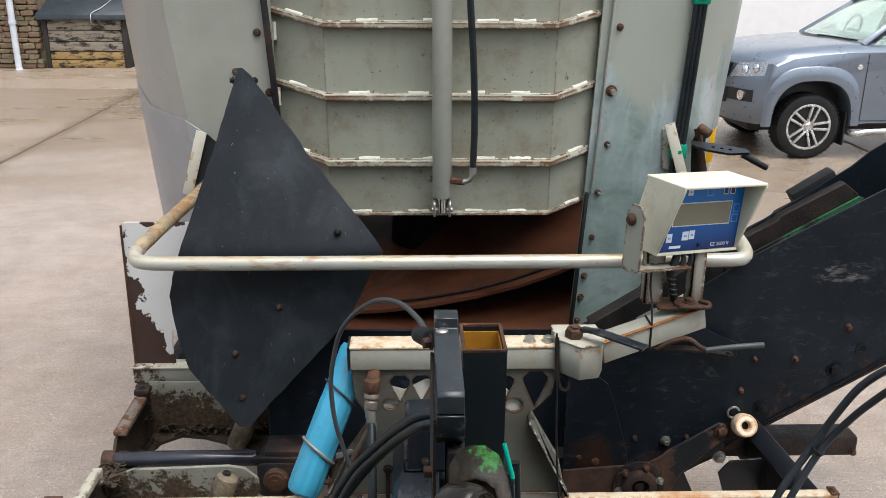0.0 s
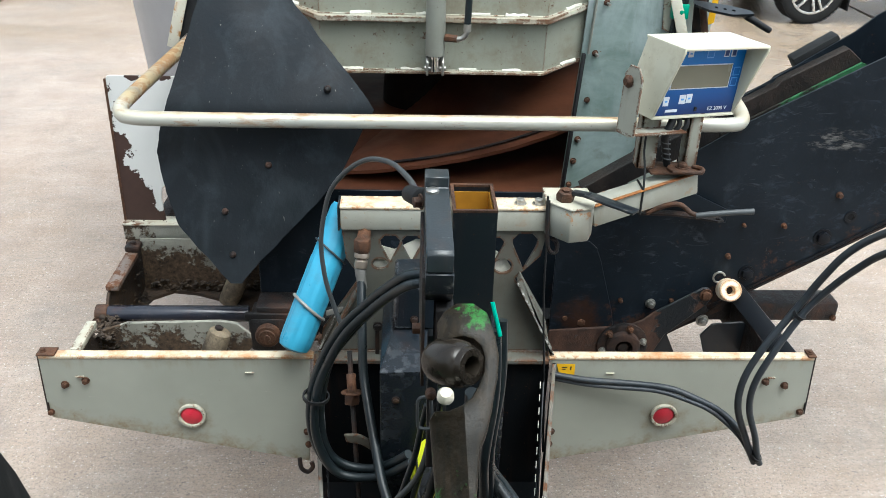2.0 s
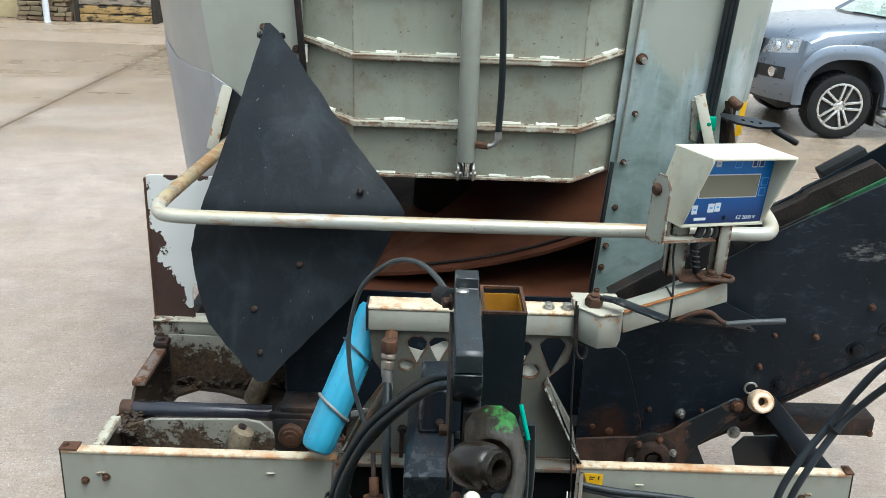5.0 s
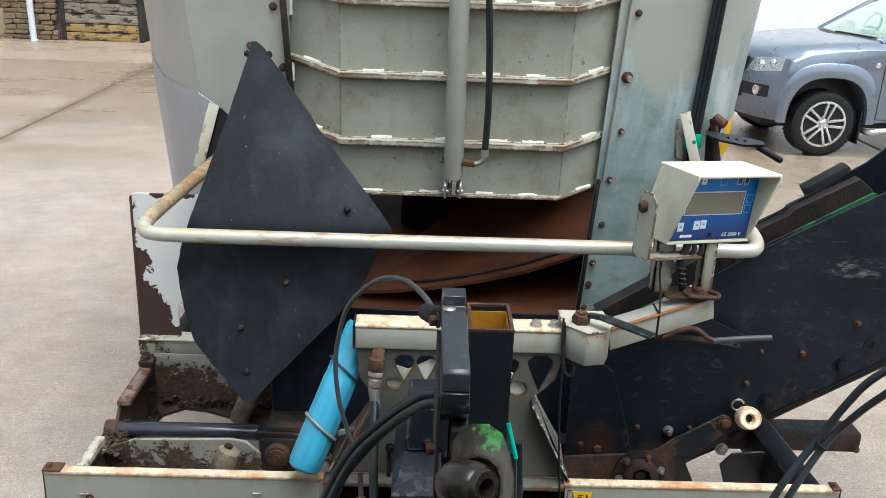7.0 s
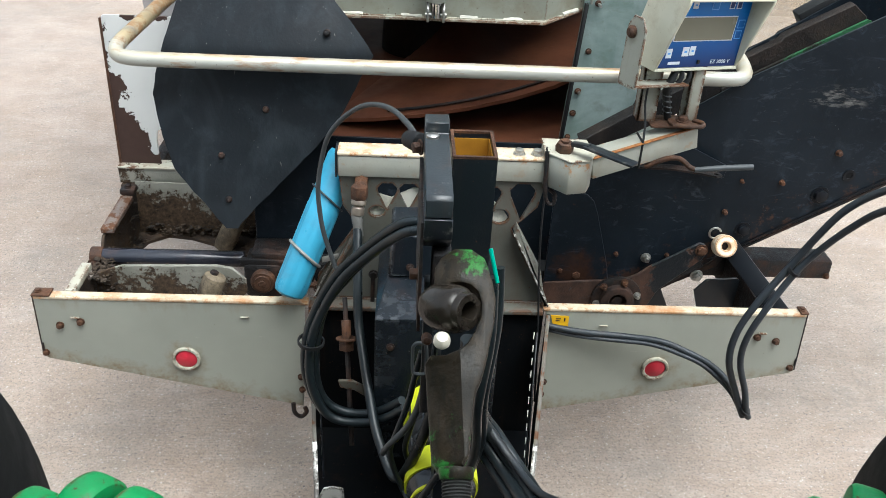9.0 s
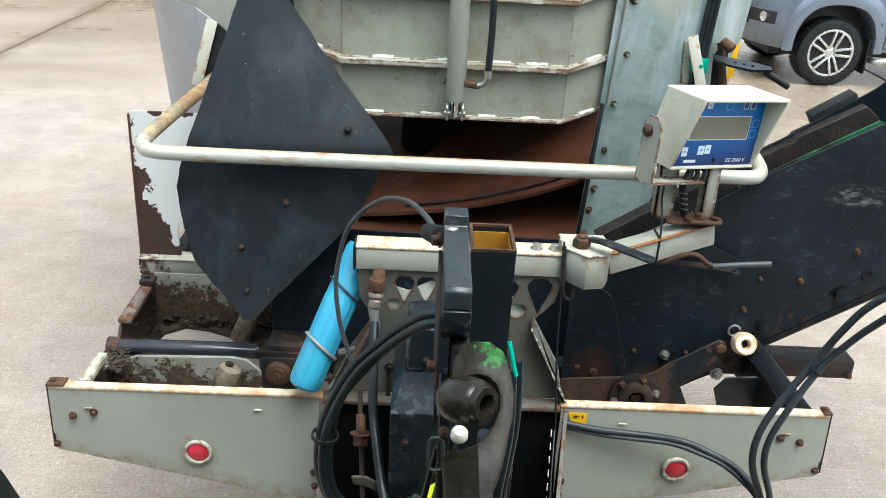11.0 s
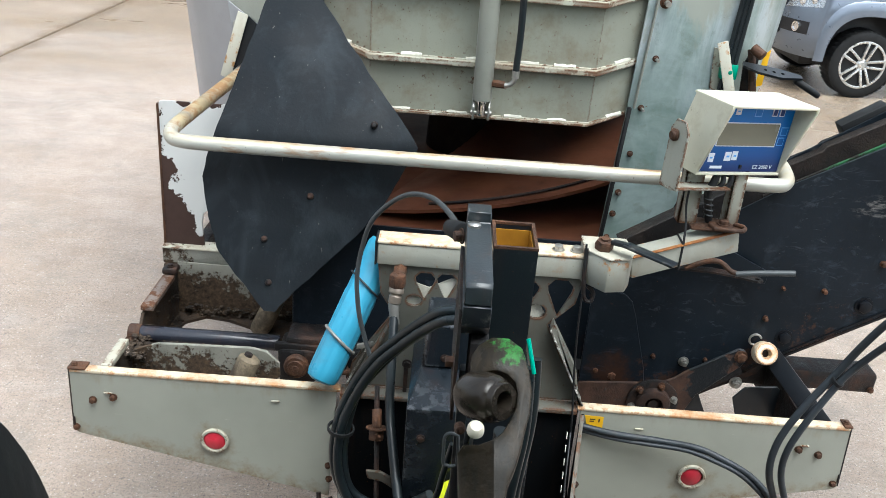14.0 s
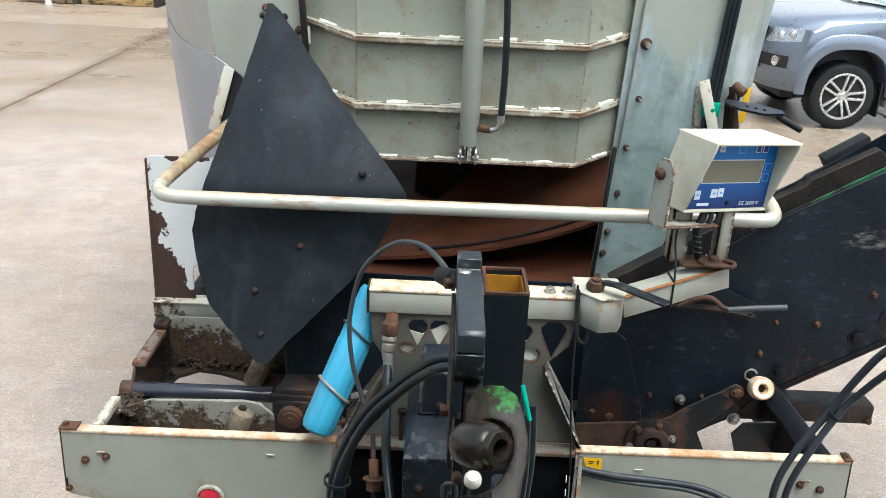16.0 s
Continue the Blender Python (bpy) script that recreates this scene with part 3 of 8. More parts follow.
def part(name, build, material, parent, label="", smooth=38):
    ob = new(name, as_mesh(build, name, material, smooth))
    ob.parent = parent
    ob.matrix_parent_inverse = Matrix.Translation(-parent.location)
    return tagged(ob, label)


def single(name, build, material, label, category, group="", kind="", smooth=38):
    return tagged(new(name, as_mesh(build, name, material, smooth)), label, category, group, kind)


FRONT = (0, -1, 0)

# ---- the yard ----
b = Build()
b.box(-300, 300, -300, 300, -0.3, -0.012, 0)
ground = single("ground", b, M_JOINT, "dark earth under a concrete farmyard", "ground", kind="structure")

XJ = [-18.0, -13.5, -9.1, -4.84, 0.3, 5.6, 10.5, 16.0]
YJ = [-12.0, -4.0, 1.3, 15.6, 24.0]
for xa, xb in zip(XJ, XJ[1:]):
    for ya, yb in zip(YJ, YJ[1:]):
        b = Build()
        b.box(xa + 0.02, xb - 0.02, ya + 0.02, yb - 0.02, -0.06, 0, 0.012)
        part("slab", b, M_CONC, ground, "wet brushed concrete slab")

# white rendered shed wall behind the parked pickup
b = Build()
b.box(3.2, 24, 17.2, 17.5, 0, 6.5, 0.01)
single("wall_east", b, M_RENDER, "white rendered wall behind the pickup", "wall", kind="structure")
# stone barn wall at the far side of the yard
b = Build()
b.box(-16, -3.0, 19.32, 19.8, 0, 5.5, 0)
wall_w = single("wall_north", b, M_MORTAR, "old stone barn wall with lime mortar", "wall", kind="structure")
rng = random.Random(4)
stone_meshes = []
for n in range(10):
    b = Build()
    w, h = rng.uniform(0.14, 0.34), rng.uniform(0.08, 0.12)
    t = bmesh.new()
    bmesh.ops.create_cube(t, size=1)
    for v in t.verts:
        v.co = Vector((v.co.x * w + rng.uniform(-0.02, 0.02), v.co.y * 0.2 + rng.uniform(-0.01, 0.01), v.co.z * h + rng.uniform(-0.014, 0.014)))
    b.add(t, 0.014, 1)
    stone_meshes.append((w, h, as_mesh(b, "stone", M_STONE)))


def lay_stones(x0, x1, y, z0, z1, parent):
    z = z0
    while z < z1:
        x, h = x0 + rng.uniform(0, 0.06), rng.uniform(0.085, 0.135)
        while x < x1:
            w, hh, me = rng.choice(stone_meshes)
            w2 = min(w, x1 - x)
            if w2 < 0.08:
                break
            ob = new("stone", me)
            ob.location = (x + w2 / 2, y + rng.uniform(-0.015, 0.015), z + h / 2)
            ob.scale = (w2 / w, 1, (h - 0.008) / hh)
            ob.parent = parent
            x += w + 0.012
        z += h


lay_stones(-9.9, -7.5, 19.26, 0.45, 2.0, wall_w)
# pier with a plinth beside it
b = Build()
b.box(-8.75, -7.62, 18.42, 19.3, 0, 3.4, 0)
pier = single("pier", b, M_MORTAR, "rough brown stone pier of the barn", "pier", kind="structure")
lay_stones(-8.78, -7.66, 18.38, 0.0, 2.4, pier)
b = Build()
b.box(-12.5, -8.8, 18.6, 19.15, 0, 0.52, 0.03)
single("plinth", b, plain("buff_render", (0.42, 0.34, 0.2), 0.85, 0, 0.15, 40, 0.3), "buff rendered plinth along the barn wall", "plinth", kind="structure")
# downpipe
dp = thing("downpipe", (-8.05, 18.1, 0), "pale grey plastic downpipe fixed to the stone pier", "pipe")
b = Build()
b.tube([(-8.1, 18.14, 3.3), (-8.1, 18.14, 0.25), (-8.07, 18.1, 0.02)], 0.062, 16, 6)
pipe_body = part("pipe", b, M_PIPEP, dp)
for z in (0.9, 2.3):
    b = Build()
    b.ring((-8.1, 18.14, z), (-8.1, 18.14, z + 0.07), 0.075, 0.06)
    part("pipe_clip", b, M_PIPEP, dp)

# log bunker with a sloping felt lid
bunk = thing("log_bunker", (-6.85, 18.6, 0), "weathered wooden bunker with a dark sloping lid", "bunker")
X0, X1, YF = -7.56, -5.98, 18.35
zs = [0.0, 0.17, 0.34, 0.54, 0.76, 0.98]
for i, (za, zb) in enumerate(zip(zs, zs[1:])):
    b = Build()
    b.box(X0 + 0.05, X1 - 0.05, YF, YF + 0.03, za + 0.008, zb - 0.008, 0.006)
    part("board", b, M_NEWWOOD if i < 2 else M_OLDWOOD, bunk, "yellowed board" if i < 2 else "")
M_STAIN = plain("black_stained_wood", (0.03, 0.026, 0.022), 0.8, 0, 0.3, 50, 0.4)
for x in (X0, X1):
    b = Build()
    b.box(x - 0.045, x + 0.045, YF - 0.02, YF + 0.9, 0.0, 1.0, 0.01)
    part("side", b, M_STAIN, bunk)
b = Build()
b.prism([(YF - 0.12, 0.97), (YF - 0.12, 1.08), (YF + 0.9, 1.55), (YF + 0.9, 1.44)], X0 - 0.12, X1 + 0.12, "x", bev=0.01)
part("lid", b, M_SLATE, bunk, "dark felt-covered sloping lid")
b = Build()
b.tube([(-6.3, YF + 0.4, 1.34), (-6.42, YF + 0.1, 1.2), (-6.55, YF - 0.13, 1.1), (-6.57, YF - 0.14, 0.92)], 0.008, 6)
part("cord", b, plain("pale_cord", (0.5, 0.48, 0.44), 0.8), bunk)

# ---- the mixer wagon: tub ----
tub = thing("mixer_tub", (0, 4.2, 0), "grey painted steel tub of a feed mixer wagon", "mixer tub")


def tk(z, k=0.145):
    """How the tub widens with height: the front faster than the sides."""
    return 1 + k * (z - 2.0)


ZS = [0.93, 1.1, 1.3, 1.5, 1.7, 1.9, 2.1, 2.4, 2.8]
RING = [(0.887, 3.0, 0.145), (0.955, 3.05, 0.125), (1.048, 3.16, 0.10), (1.139, 3.35, 0.092), (1.21, 3.6, 0.092), (1.26, 3.9, 0.092), (1.27, 4.25, 0.092), (1.24, 4.6, 0.092), (1.14, 4.95, 0.092), (0.945, 5.25, 0.092), (0.67, 5.45, 0.092), (0.335, 5.56, 0.092), (0, 5.6, 0.092)]


def ring_at(z, sgn, grow=0.0, back=0.0, deep=1.0):
    """The tub's half outline at a height."""
    return [(sgn * max(x + grow, 0) * tk(z, k), 3.0 + back + (y - 3.0) * tk(z, k) * deep, z) for x, y, k in RING]


M_TUBSIDE = painted("tub_side_paint", (0.31, 0.3, 0.27), 0.02, 0.3, 0.15, streak=0.1)
for sgn in (-1, 1):
    b = Build()
    b.sheet([ring_at(z, sgn) for z in ZS], 0.006)
    part("side_panel", b, M_TUBSIDE if sgn < 0 else M_SCUFF, tub, "curved grey side panel of the tub", smooth=50)
# bare patch plate wrapped round the lower front corner
b = Build()
rows = []
for u in range(6):
    row = []
    for j in range(8):
        z = 0.96 + ((1.792, 1.797, 1.815, 1.855, 1.885, 1.91, 1.93, 1.95)[j] - 0.96) * u / 5
        row.append(ring_at(z, -1, 0.005, -0.003)[j])
    rows.append(row)
b.sheet(rows, 0.004)
part("patch_plate", b, M_GALV, tub, "bare galvanised patch on the tub's lower corner", smooth=50)
b = Build()
b.prism([(-0.868, 1.792), (-0.82, 1.758), (-0.70, 1.67), (-0.70, 1.0), (-0.76, 1.0)], 2.985, 2.99, bev=0.001)
part("patch_plate", b, M_GALV, tub)


def edge_x(z):
    return 0.887 * tk(z)


# front panels each side of the outlet, and the lintel behind the door
b = Build()
b.prism([(-edge_x(0.93), 0.93), (-0.53, 0.93), (-0.57, 2.8), (-edge_x(2.8), 2.8)], 2.994, 3.006)
part("front_panel", b, M_TUB, tub)
b = Build()
b.prism([(0.50, 0.985), (0.56, 1.02), (0.66, 1.06), (0.745, 1.13), (edge_x(1.25), 1.25), (edge_x(2.8), 2.8), (0.58, 2.8), (0.53, 1.5)], 2.994, 3.006)
part("front_panel", b, M_SCUFF, tub, "grey front panel rubbed to bare metal low down")
b = Build()
b.box(-0.6, 0.6, 3.09, 3.1, 1.62, 2.8, 0)
b.box(-0.62, 0.62, 3.0, 3.1, 2.78, 2.84, 0.002)
part("lintel", b, M_TUB, tub)
# seal strips beside the outlet
b = Build()
b.bar((0.505, 2.985, 0.975), (0.538, 2.985, 1.53), 0.022, 0.012)
part("seal", b, M_RUBBER, tub)
b = Build()
b.bar((-0.585, 2.975, 2.35), (-0.548, 2.975, 1.80), 0.02, 0.02)
part("guide_bar", b, M_RUSTDK, tub, "rusty guide bar beside the door")
b = Build()
b.bar((0.602, 2.99, 2.4), (0.552, 2.99, 1.53), 0.035, 0.006)
part("guide_bar", b, M_TUB, tub)
# bolts on the front panels
for x, z, r, s in ((0.617, 2.108, 0.012, 0.0), (0.602, 1.893, 0.02, 0.02), (0.60, 1.705, 0.011, 0.02), (0.578, 1.53, 0.011, 0.02), (0.567, 1.36, 0.011, 0), (0.548, 1.21, 0.012, 0.01), (0.54, 1.125, 0.012, 0), (0.532, 1.03, 0.011, 0), (-0.605, 2.085, 0.013, 0.0), (-0.575, 1.885, 0.014, 0.0), (-0.685, 1.955, 0.012, 0.01)):
    b = Build()
    b.bolt((x, 2.994, z), FRONT, r * 0.75, 0.01)
    hd = part("bolt", b, M_RUST, tub)
    if s:
        b = Build()
        b.cyl((x, 2.99, z), (x + 0.004, 2.994 - s * 1.6, z - 0.002), r * 0.5, seg=10)
        part("stud", b, M_STEEL, hd)
# inner wall and floor; the wall's near-black colour holds the shade deep in the tub
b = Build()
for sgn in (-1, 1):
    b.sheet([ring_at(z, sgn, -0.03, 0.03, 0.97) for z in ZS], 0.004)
M_INNER = plain("shaded_inner_steel", (0.012, 0.009, 0.008), 0.45, 0, 0.4, 40, 0.2, 0.3)
part("inner_wall", b, M_INNER, tub, "polished steel inside of the tub, darkened for its deep shade", smooth=50)
b = Build()
b.prism([(sx * x * 0.9, y) for sx, half_ring in ((1, RING), (-1, RING[::-1])) for x, y, k in half_ring], 0.925, 0.945, "z")
part("tub_floor", b, M_AUGER, tub)
b = Build()
b.box(-0.56, 0.53, 2.9, 3.04, 0.93, 0.947, 0.002)
part("outlet_lip", b, M_AUGER, tub)

# auger with a sweeping flight
aug = thing("mixing_auger", (0, 4.25, 0.945), "brown rusty spiral auger inside the tub", "auger")
# The core takes the same shade-darkened colour as the inner wall.
b = Build()
b.cyl((0, 4.25, 0.945), (0, 4.25, 2.3), 0.2, 0.13, 28)
part("core", b, M_INNER, aug)
# The second, higher flight is out of view and keeps top light off the first.
for turn0, z0 in ((250, 0.955), (270, 1.56)):
    rows = []
    for i in range(40):
        a = radians(turn0 + i * 9.5)
        z = z0 + (0.03 * min(i, 8) + 0.32 * max(0, i - 8) / 31 if turn0 == 250 else 0.42 * i / 39)
        ro = 1.1 - 0.32 * max(0, i - 6) / 33 - (0.2 if turn0 == 270 else 0)
        rows.append([(r * math.cos(a), 4.25 + r * math.sin(a), z + 0.02 * (r / ro)) for r in (0.16, ro * 0.4, ro * 0.7, ro)])
    b = Build()
    b.sheet(rows, 0.014)
    part("flight", b, M_AUGER, aug, "broad steel flight worn smooth and brown", smooth=50)
# Dark tube that draws the flight's edge and the shadow beneath it.
b = Build()
b.tube([(1.045 * math.cos(radians(a)), 4.25 + 1.045 * math.sin(radians(a)), 0.955 + 0.03 * (a - 250) / 9.5 + 0.026) for a in range(262, 312, 7)], 0.006, 8)
part("flight_edge_line", b, M_RUSTDK, aug, "dark line drawn for the flight's edge and its shadow")

# ---- outlet door ----
door = thing("outlet_door", (0.01, 2.95, 1.46), "grey ribbed steel outlet door, partly raised", "door")


def door_line(z, out=0.0, rise=True):
    """The door's bent line across, at a height and pushed out towards the hitch."""
    k = 1 + 0.028 * (z - 1.5)
    up = 0.038 if rise else 0.0
    return [(-0.555 * k, 3.05 - out * 0.6, z + up), (-0.372 * k, 2.955 - out, z), (0.392 * k, 2.955 - out, z), (0.565 * k, 3.05 - out * 0.6, z + up)]


wrng = random.Random(11)
b = Build()
b.sheet([door_line(z) for z in (1.462, 1.7, 1.9, 2.1, 2.4, 2.75)], 0.006)
part("skin", b, M_DOOR, door, "grey door skin with rust marks", smooth=15)
for n, z in enumerate((1.462, 1.652, 1.878, 2.116, 2.36, 2.6)):
    d = 0.02 if n == 0 else 0.038
    a, c = door_line(z), door_line(z, d)
    b = Build()
    t = bmesh.new()
    lo = [[t.verts.new(Vector(p) + Vector((0, 0, h))) for p in row] for h in (0 if n == 0 else -0.009, 0.009) for row in (a, c)]
    for i in range(3):
        t.faces.new((lo[0][i], lo[0][i + 1], lo[1][i + 1], lo[1][i]))
        t.faces.new((lo[2][i], lo[2][i + 1], lo[3][i + 1], lo[3][i]))
        t.faces.new((lo[1][i], lo[1][i + 1], lo[3][i + 1], lo[3][i]))
    for i in (0, 3):
        t.faces.new((lo[0][i], lo[1][i], lo[3][i], lo[2][i]))
    bmesh.ops.recalc_face_normals(t, faces=t.faces)
    b.add(t, 0.0015, 1)
    rib = part("rib", b, M_RIB, door, "flat steel rib edged with rust")
    s = Build()
    s.tube([Vector(p) + Vector((0, -0.007, 0.0105)) for p in a], 0.0035, 6, 1)
    part("seam", s, M_CREAM, rib, "pale rust-flecked seam along the rib")
    # stitch welds on the rib
    spots = [(-0.27, -0.2), (-0.05, 0.02), (0.13, 0.2), (0.25, 0.325)] if n % 2 else [(-0.30, -0.23), (-0.1, -0.03), (0.1, 0.16), (0.25, 0.315)]
    for xa, xb in spots:
        w = Build()
        y = 2.955 - d * 0.12
        mid = [(xa + (xb - xa) * f, y + wrng.uniform(-0.002, 0.001), z + 0.0125 + wrng.uniform(-0.002, 0.002)) for f in (0, 0.2, 0.4, 0.6, 0.8, 1.0)]
        w.tube(mid, wrng.uniform(0.007, 0.0085), 8, 2)
        part("weld", w, M_WELD, rib, "pale weld bead")
    for s in (-1, 1):
        p0, p1 = (Vector(a[1]), Vector(a[0])) if s < 0 else (Vector(a[2]), Vector(a[3]))
        w = Build()
        w.tube([p0.lerp(p1, f) + Vector((0, -0.006 + wrng.uniform(-0.002, 0.001), 0.0125 + wrng.uniform(-0.002, 0.002))) for f in (0.38, 0.48, 0.58, 0.7)], 0.0078, 8, 2)
        part("weld", w, M_WELD, rib, "pale weld bead")
for s in (0, 3):
    b = Build()
    zz = [1.47, 1.9, 2.75]
    pts = [Vector(door_line(z)[s]) for z in zz]
    for p, q in zip(pts, pts[1:]):
        b.bar(p + Vector((0, -0.02, 0)), q + Vector((0, -0.02, 0)), 0.008, 0.05, 0.001, up=(0, 1, 0))
    part("side_flange", b, M_DOOR, door)
    for z in (1.56, 1.80, 2.02, 2.25):
        w = Build()
        p = Vector(door_line(z)[s]) + Vector((0.012 if s == 0 else -0.012, -0.028, 0))
        w.tube([p, p + Vector((0, 0, 0.035)), p + Vector((0, 0, 0.06))], 0.007, 8, 3)
        part("weld", w, M_WELD, door, "pale weld bead")

# door cylinder and its hose
ram = thing("hydraulic_ram", (0.015, 2.87, 1.5), "grey painted hydraulic ram on the outlet door", "hydraulic ram")
b = Build()
b.cyl((0.008, 2.86, 2.8), (0.014, 2.86, 1.55), 0.0325, seg=28, bev=0.003)
part("barrel", b, painted("ram_paint", (0.27, 0.275, 0.235), 0.1, 0.38, 0.25, streak=0.04), ram)
b = Build()
b.cyl((0.014, 2.86, 1.55), (0.015, 2.86, 1.497), 0.017, seg=20)
part("rod", b, M_CHROME, ram)
for x in (-0.012, 0.04):
    b = Build()
    b.prism([(2.84, 1.485), (2.95, 1.485), (2.95, 1.54), (2.86, 1.545), (2.84, 1.53)], x - 0.004, x + 0.004, "x", bev=0.001)
    part("clevis_plate", b, M_STEEL, ram)
b = Build()
b.cyl((-0.02, 2.86, 1.505), (0.05, 2.86, 1.505), 0.009, seg=12)
part("pin", b, M_STEEL, ram)
hs = thing("door_hose", (0.11, 2.83, 1.6), "black rubber hydraulic hose to the door ram", "hose")
b = Build()
b.tube([(0.085, 2.83, 2.75), (0.09, 2.82, 2.4), (0.098, 2.82, 2.2), (0.112, 2.82, 2.0), (0.118, 2.82, 1.8), (0.115, 2.82, 1.665)], 0.0115, 12)
part("hose", b, M_HOSE, hs)
b = Build()
b.tube([(0.115, 2.82, 1.67), (0.113, 2.82, 1.635), (0.1, 2.825, 1.617), (0.082, 2.83, 1.612)], 0.0085, 10)
b.cyl((0.115, 2.82, 1.665), (0.115, 2.82, 1.64), 0.0125, seg=12)
part("fitting", b, M_STEEL, hs)
b = Build()
b.cyl((0.085, 2.832, 1.612), (0.045, 2.845, 1.612), 0.013, seg=6, bev=0.001)
part("union", b, M_RUST, hs)

# pipes down the front corner, in green clips
for dx in (-0.014, 0.006, 0.026):
    b = Build()
    pts = [(edge_x(z) + dx * 0.75 - 0.07 * (z - 1.66), 2.971, z) for z in (2.75, 2.4, 2.1, 1.85, 1.6, 1.3)]
    b.tube(pts, 0.0085, 12, 3)
    single("pipe_run", b, M_HOSE, "black pipe running down the tub corner", "pipe", group="pipes on the tub corner")
for z in (2.21, 1.685):
    b = Build()
    x = edge_x(z) + 0.005 - 0.07 * (z - 1.66)
    b.box(x - 0.03, x + 0.028, 2.958, 2.992, z - 0.026, z + 0.026, 0.006)
    b.bolt((x, 2.958, z), FRONT, 0.008, 0.004)
    single("pipe_clamp", b, M_GREENP, "green plastic pipe clamp bolted on the tub", "clamp", group="green pipe clamps")

# ---- guard rail ----
rail = thing("guard_rail", (0, 2.4, 1.48), "silver painted tubular guard rail with rust patches", "rail")
b = Build()
b.tube([(-0.80, 2.95, 1.568), (-0.828, 2.8, 1.552), (-0.88, 2.55, 1.518), (-0.9, 2.45, 1.502), (-0.895, 2.412, 1.488), (-0.86, 2.4, 1.481), (-0.75, 2.4, 1.478), (-0.3, 2.4, 1.478), (0.3, 2.4, 1.48), (0.75, 2.4, 1.482), (0.87, 2.4, 1.484), (0.905, 2.412, 1.488), (0.918, 2.45, 1.5), (0.91, 2.55, 1.525), (0.875, 2.8, 1.58), (0.862, 2.94, 1.60)], 0.0215, 18, 6)
part("tube", b, M_RAIL, rail)
for s, x0, z0, x1, z1 in ((-1, -0.874, 1.535, -0.807, 1.757), (1, 0.875, 1.58, 0.805, 1.785)):
    b = Build()
    b.bar((x0, 2.955, z0), (x1, 2.955, z1), 0.006, 0.036, 0.001, up=(1, 0, 0))
    part("bracket", b, M_BAR, rail, "cream flat bar bracket bolted to the tub")
    b = Build()
    b.bolt((x1 + s * 0.03, 2.99, z1 - 0.04), FRONT, 0.012, 0.012, 0.01)
    part("bolt", b, M_STEEL, rail)
b = Build()
b.prism([(0.80, 1.62), (0.845, 1.60), (0.845, 1.75), (0.79, 1.76)], 2.984, 2.99, bev=0.001)
part("backing_plate", b, M_DOOR, rail)
b = Build()
b.prism([(-0.80, 1.752), (-0.765, 1.72), (-0.80, 1.60), (-0.86, 1.55)], 2.97, 2.978, bev=0.001)
part("backing_plate", b, M_BLACKBOX, rail, "dark plate behind the bracket")

# parking brake lever on the tub's far corner
lev = thing("brake_lever", (0.95, 3.02, 1.7), "rusty lever on a drilled quadrant with a black grip", "lever")
b = Build()
b.prism([(0.915, 1.70), (0.935, 1.755), (0.965, 1.755), (0.96, 1.58), (0.925, 1.57)], 3.03, 3.042, bev=0.002)
part("bracket", b, M_RUSTDK, lev)
b = Build()
b.cyl((0.93, 3.03, 1.755), (0.955, 2.99, 1.60), 0.013, seg=12)
b.cyl((0.925, 3.0, 1.765), (0.955, 2.97, 1.745), 0.018, seg=10, bev=0.003)
part("pivot", b, M_RUST, lev)
b = Build()
m = Matrix.Translation((0.893, 2.97, 1.712)) @ Euler((radians(14), radians(8), radians(-8))).to_matrix().to_4x4()
b.prism([(0, -0.012), (0.05, -0.035), (0.13, -0.035), (0.205, 0.0), (0.2, 0.022), (0.12, 0.03), (0.0, 0.02)], -0.004, 0.004, "z", holes=[circle(0.075, -0.005, 0.007, 10), circle(0.105, -0.005, 0.007, 10), circle(0.135, -0.003, 0.007, 10)], m=m)
part("quadrant", b, M_BLACKBOX, lev)
b = Build()
b.cyl((1.075, 2.955, 1.677), (1.165, 2.95, 1.629), 0.012, 0.011, 14, 0.003)
part("grip", b, M_RUBBER, lev)
b = Build()
b.prism([(0.975, 1.62), (1.0, 1.63), (1.005, 1.755), (0.985, 1.735)], 3.05, 3.052)
part("sticker", b, M_YELLOW, lev, "torn yellow warning sticker")

# ---- rubber flap hung over the outlet's side ----
flap = thing("rubber_flap", (-0.6, 2.5, 0.875), "large black rubber flap hanging beside the outlet", "rubber flap")
RIGHT_EDGE = [(-0.636, 1.987), (-0.61, 1.972), (-0.536, 1.889), (-0.457, 1.798), (-0.347, 1.675), (-0.241, 1.564), (-0.175, 1.493), (-0.207, 1.436), (-0.27, 1.306), (-0.343, 1.202), (-0.449, 1.08), (-0.55, 0.964), (-0.613, 0.886)]
LEFT_EDGE = [(-0.645, 1.98), (-0.652, 1.94), (-0.666, 1.892), (-0.693, 1.782), (-0.733, 1.646), (-0.765, 1.537), (-0.802, 1.429), (-0.821, 1.356), (-0.819, 1.281), (-0.805, 1.184), (-0.786, 1.095), (-0.727, 1.002), (-0.648, 0.875)]


def along(edge, z):
    for (xa, za), (xb, zb) in zip(edge, edge[1:]):
        if zb <= z <= za:
            return xa + (xb - xa) * (za - z) / max(za - zb, 1e-6)
    return edge[-1][0] if z < edge[-1][1] else edge[0][0]


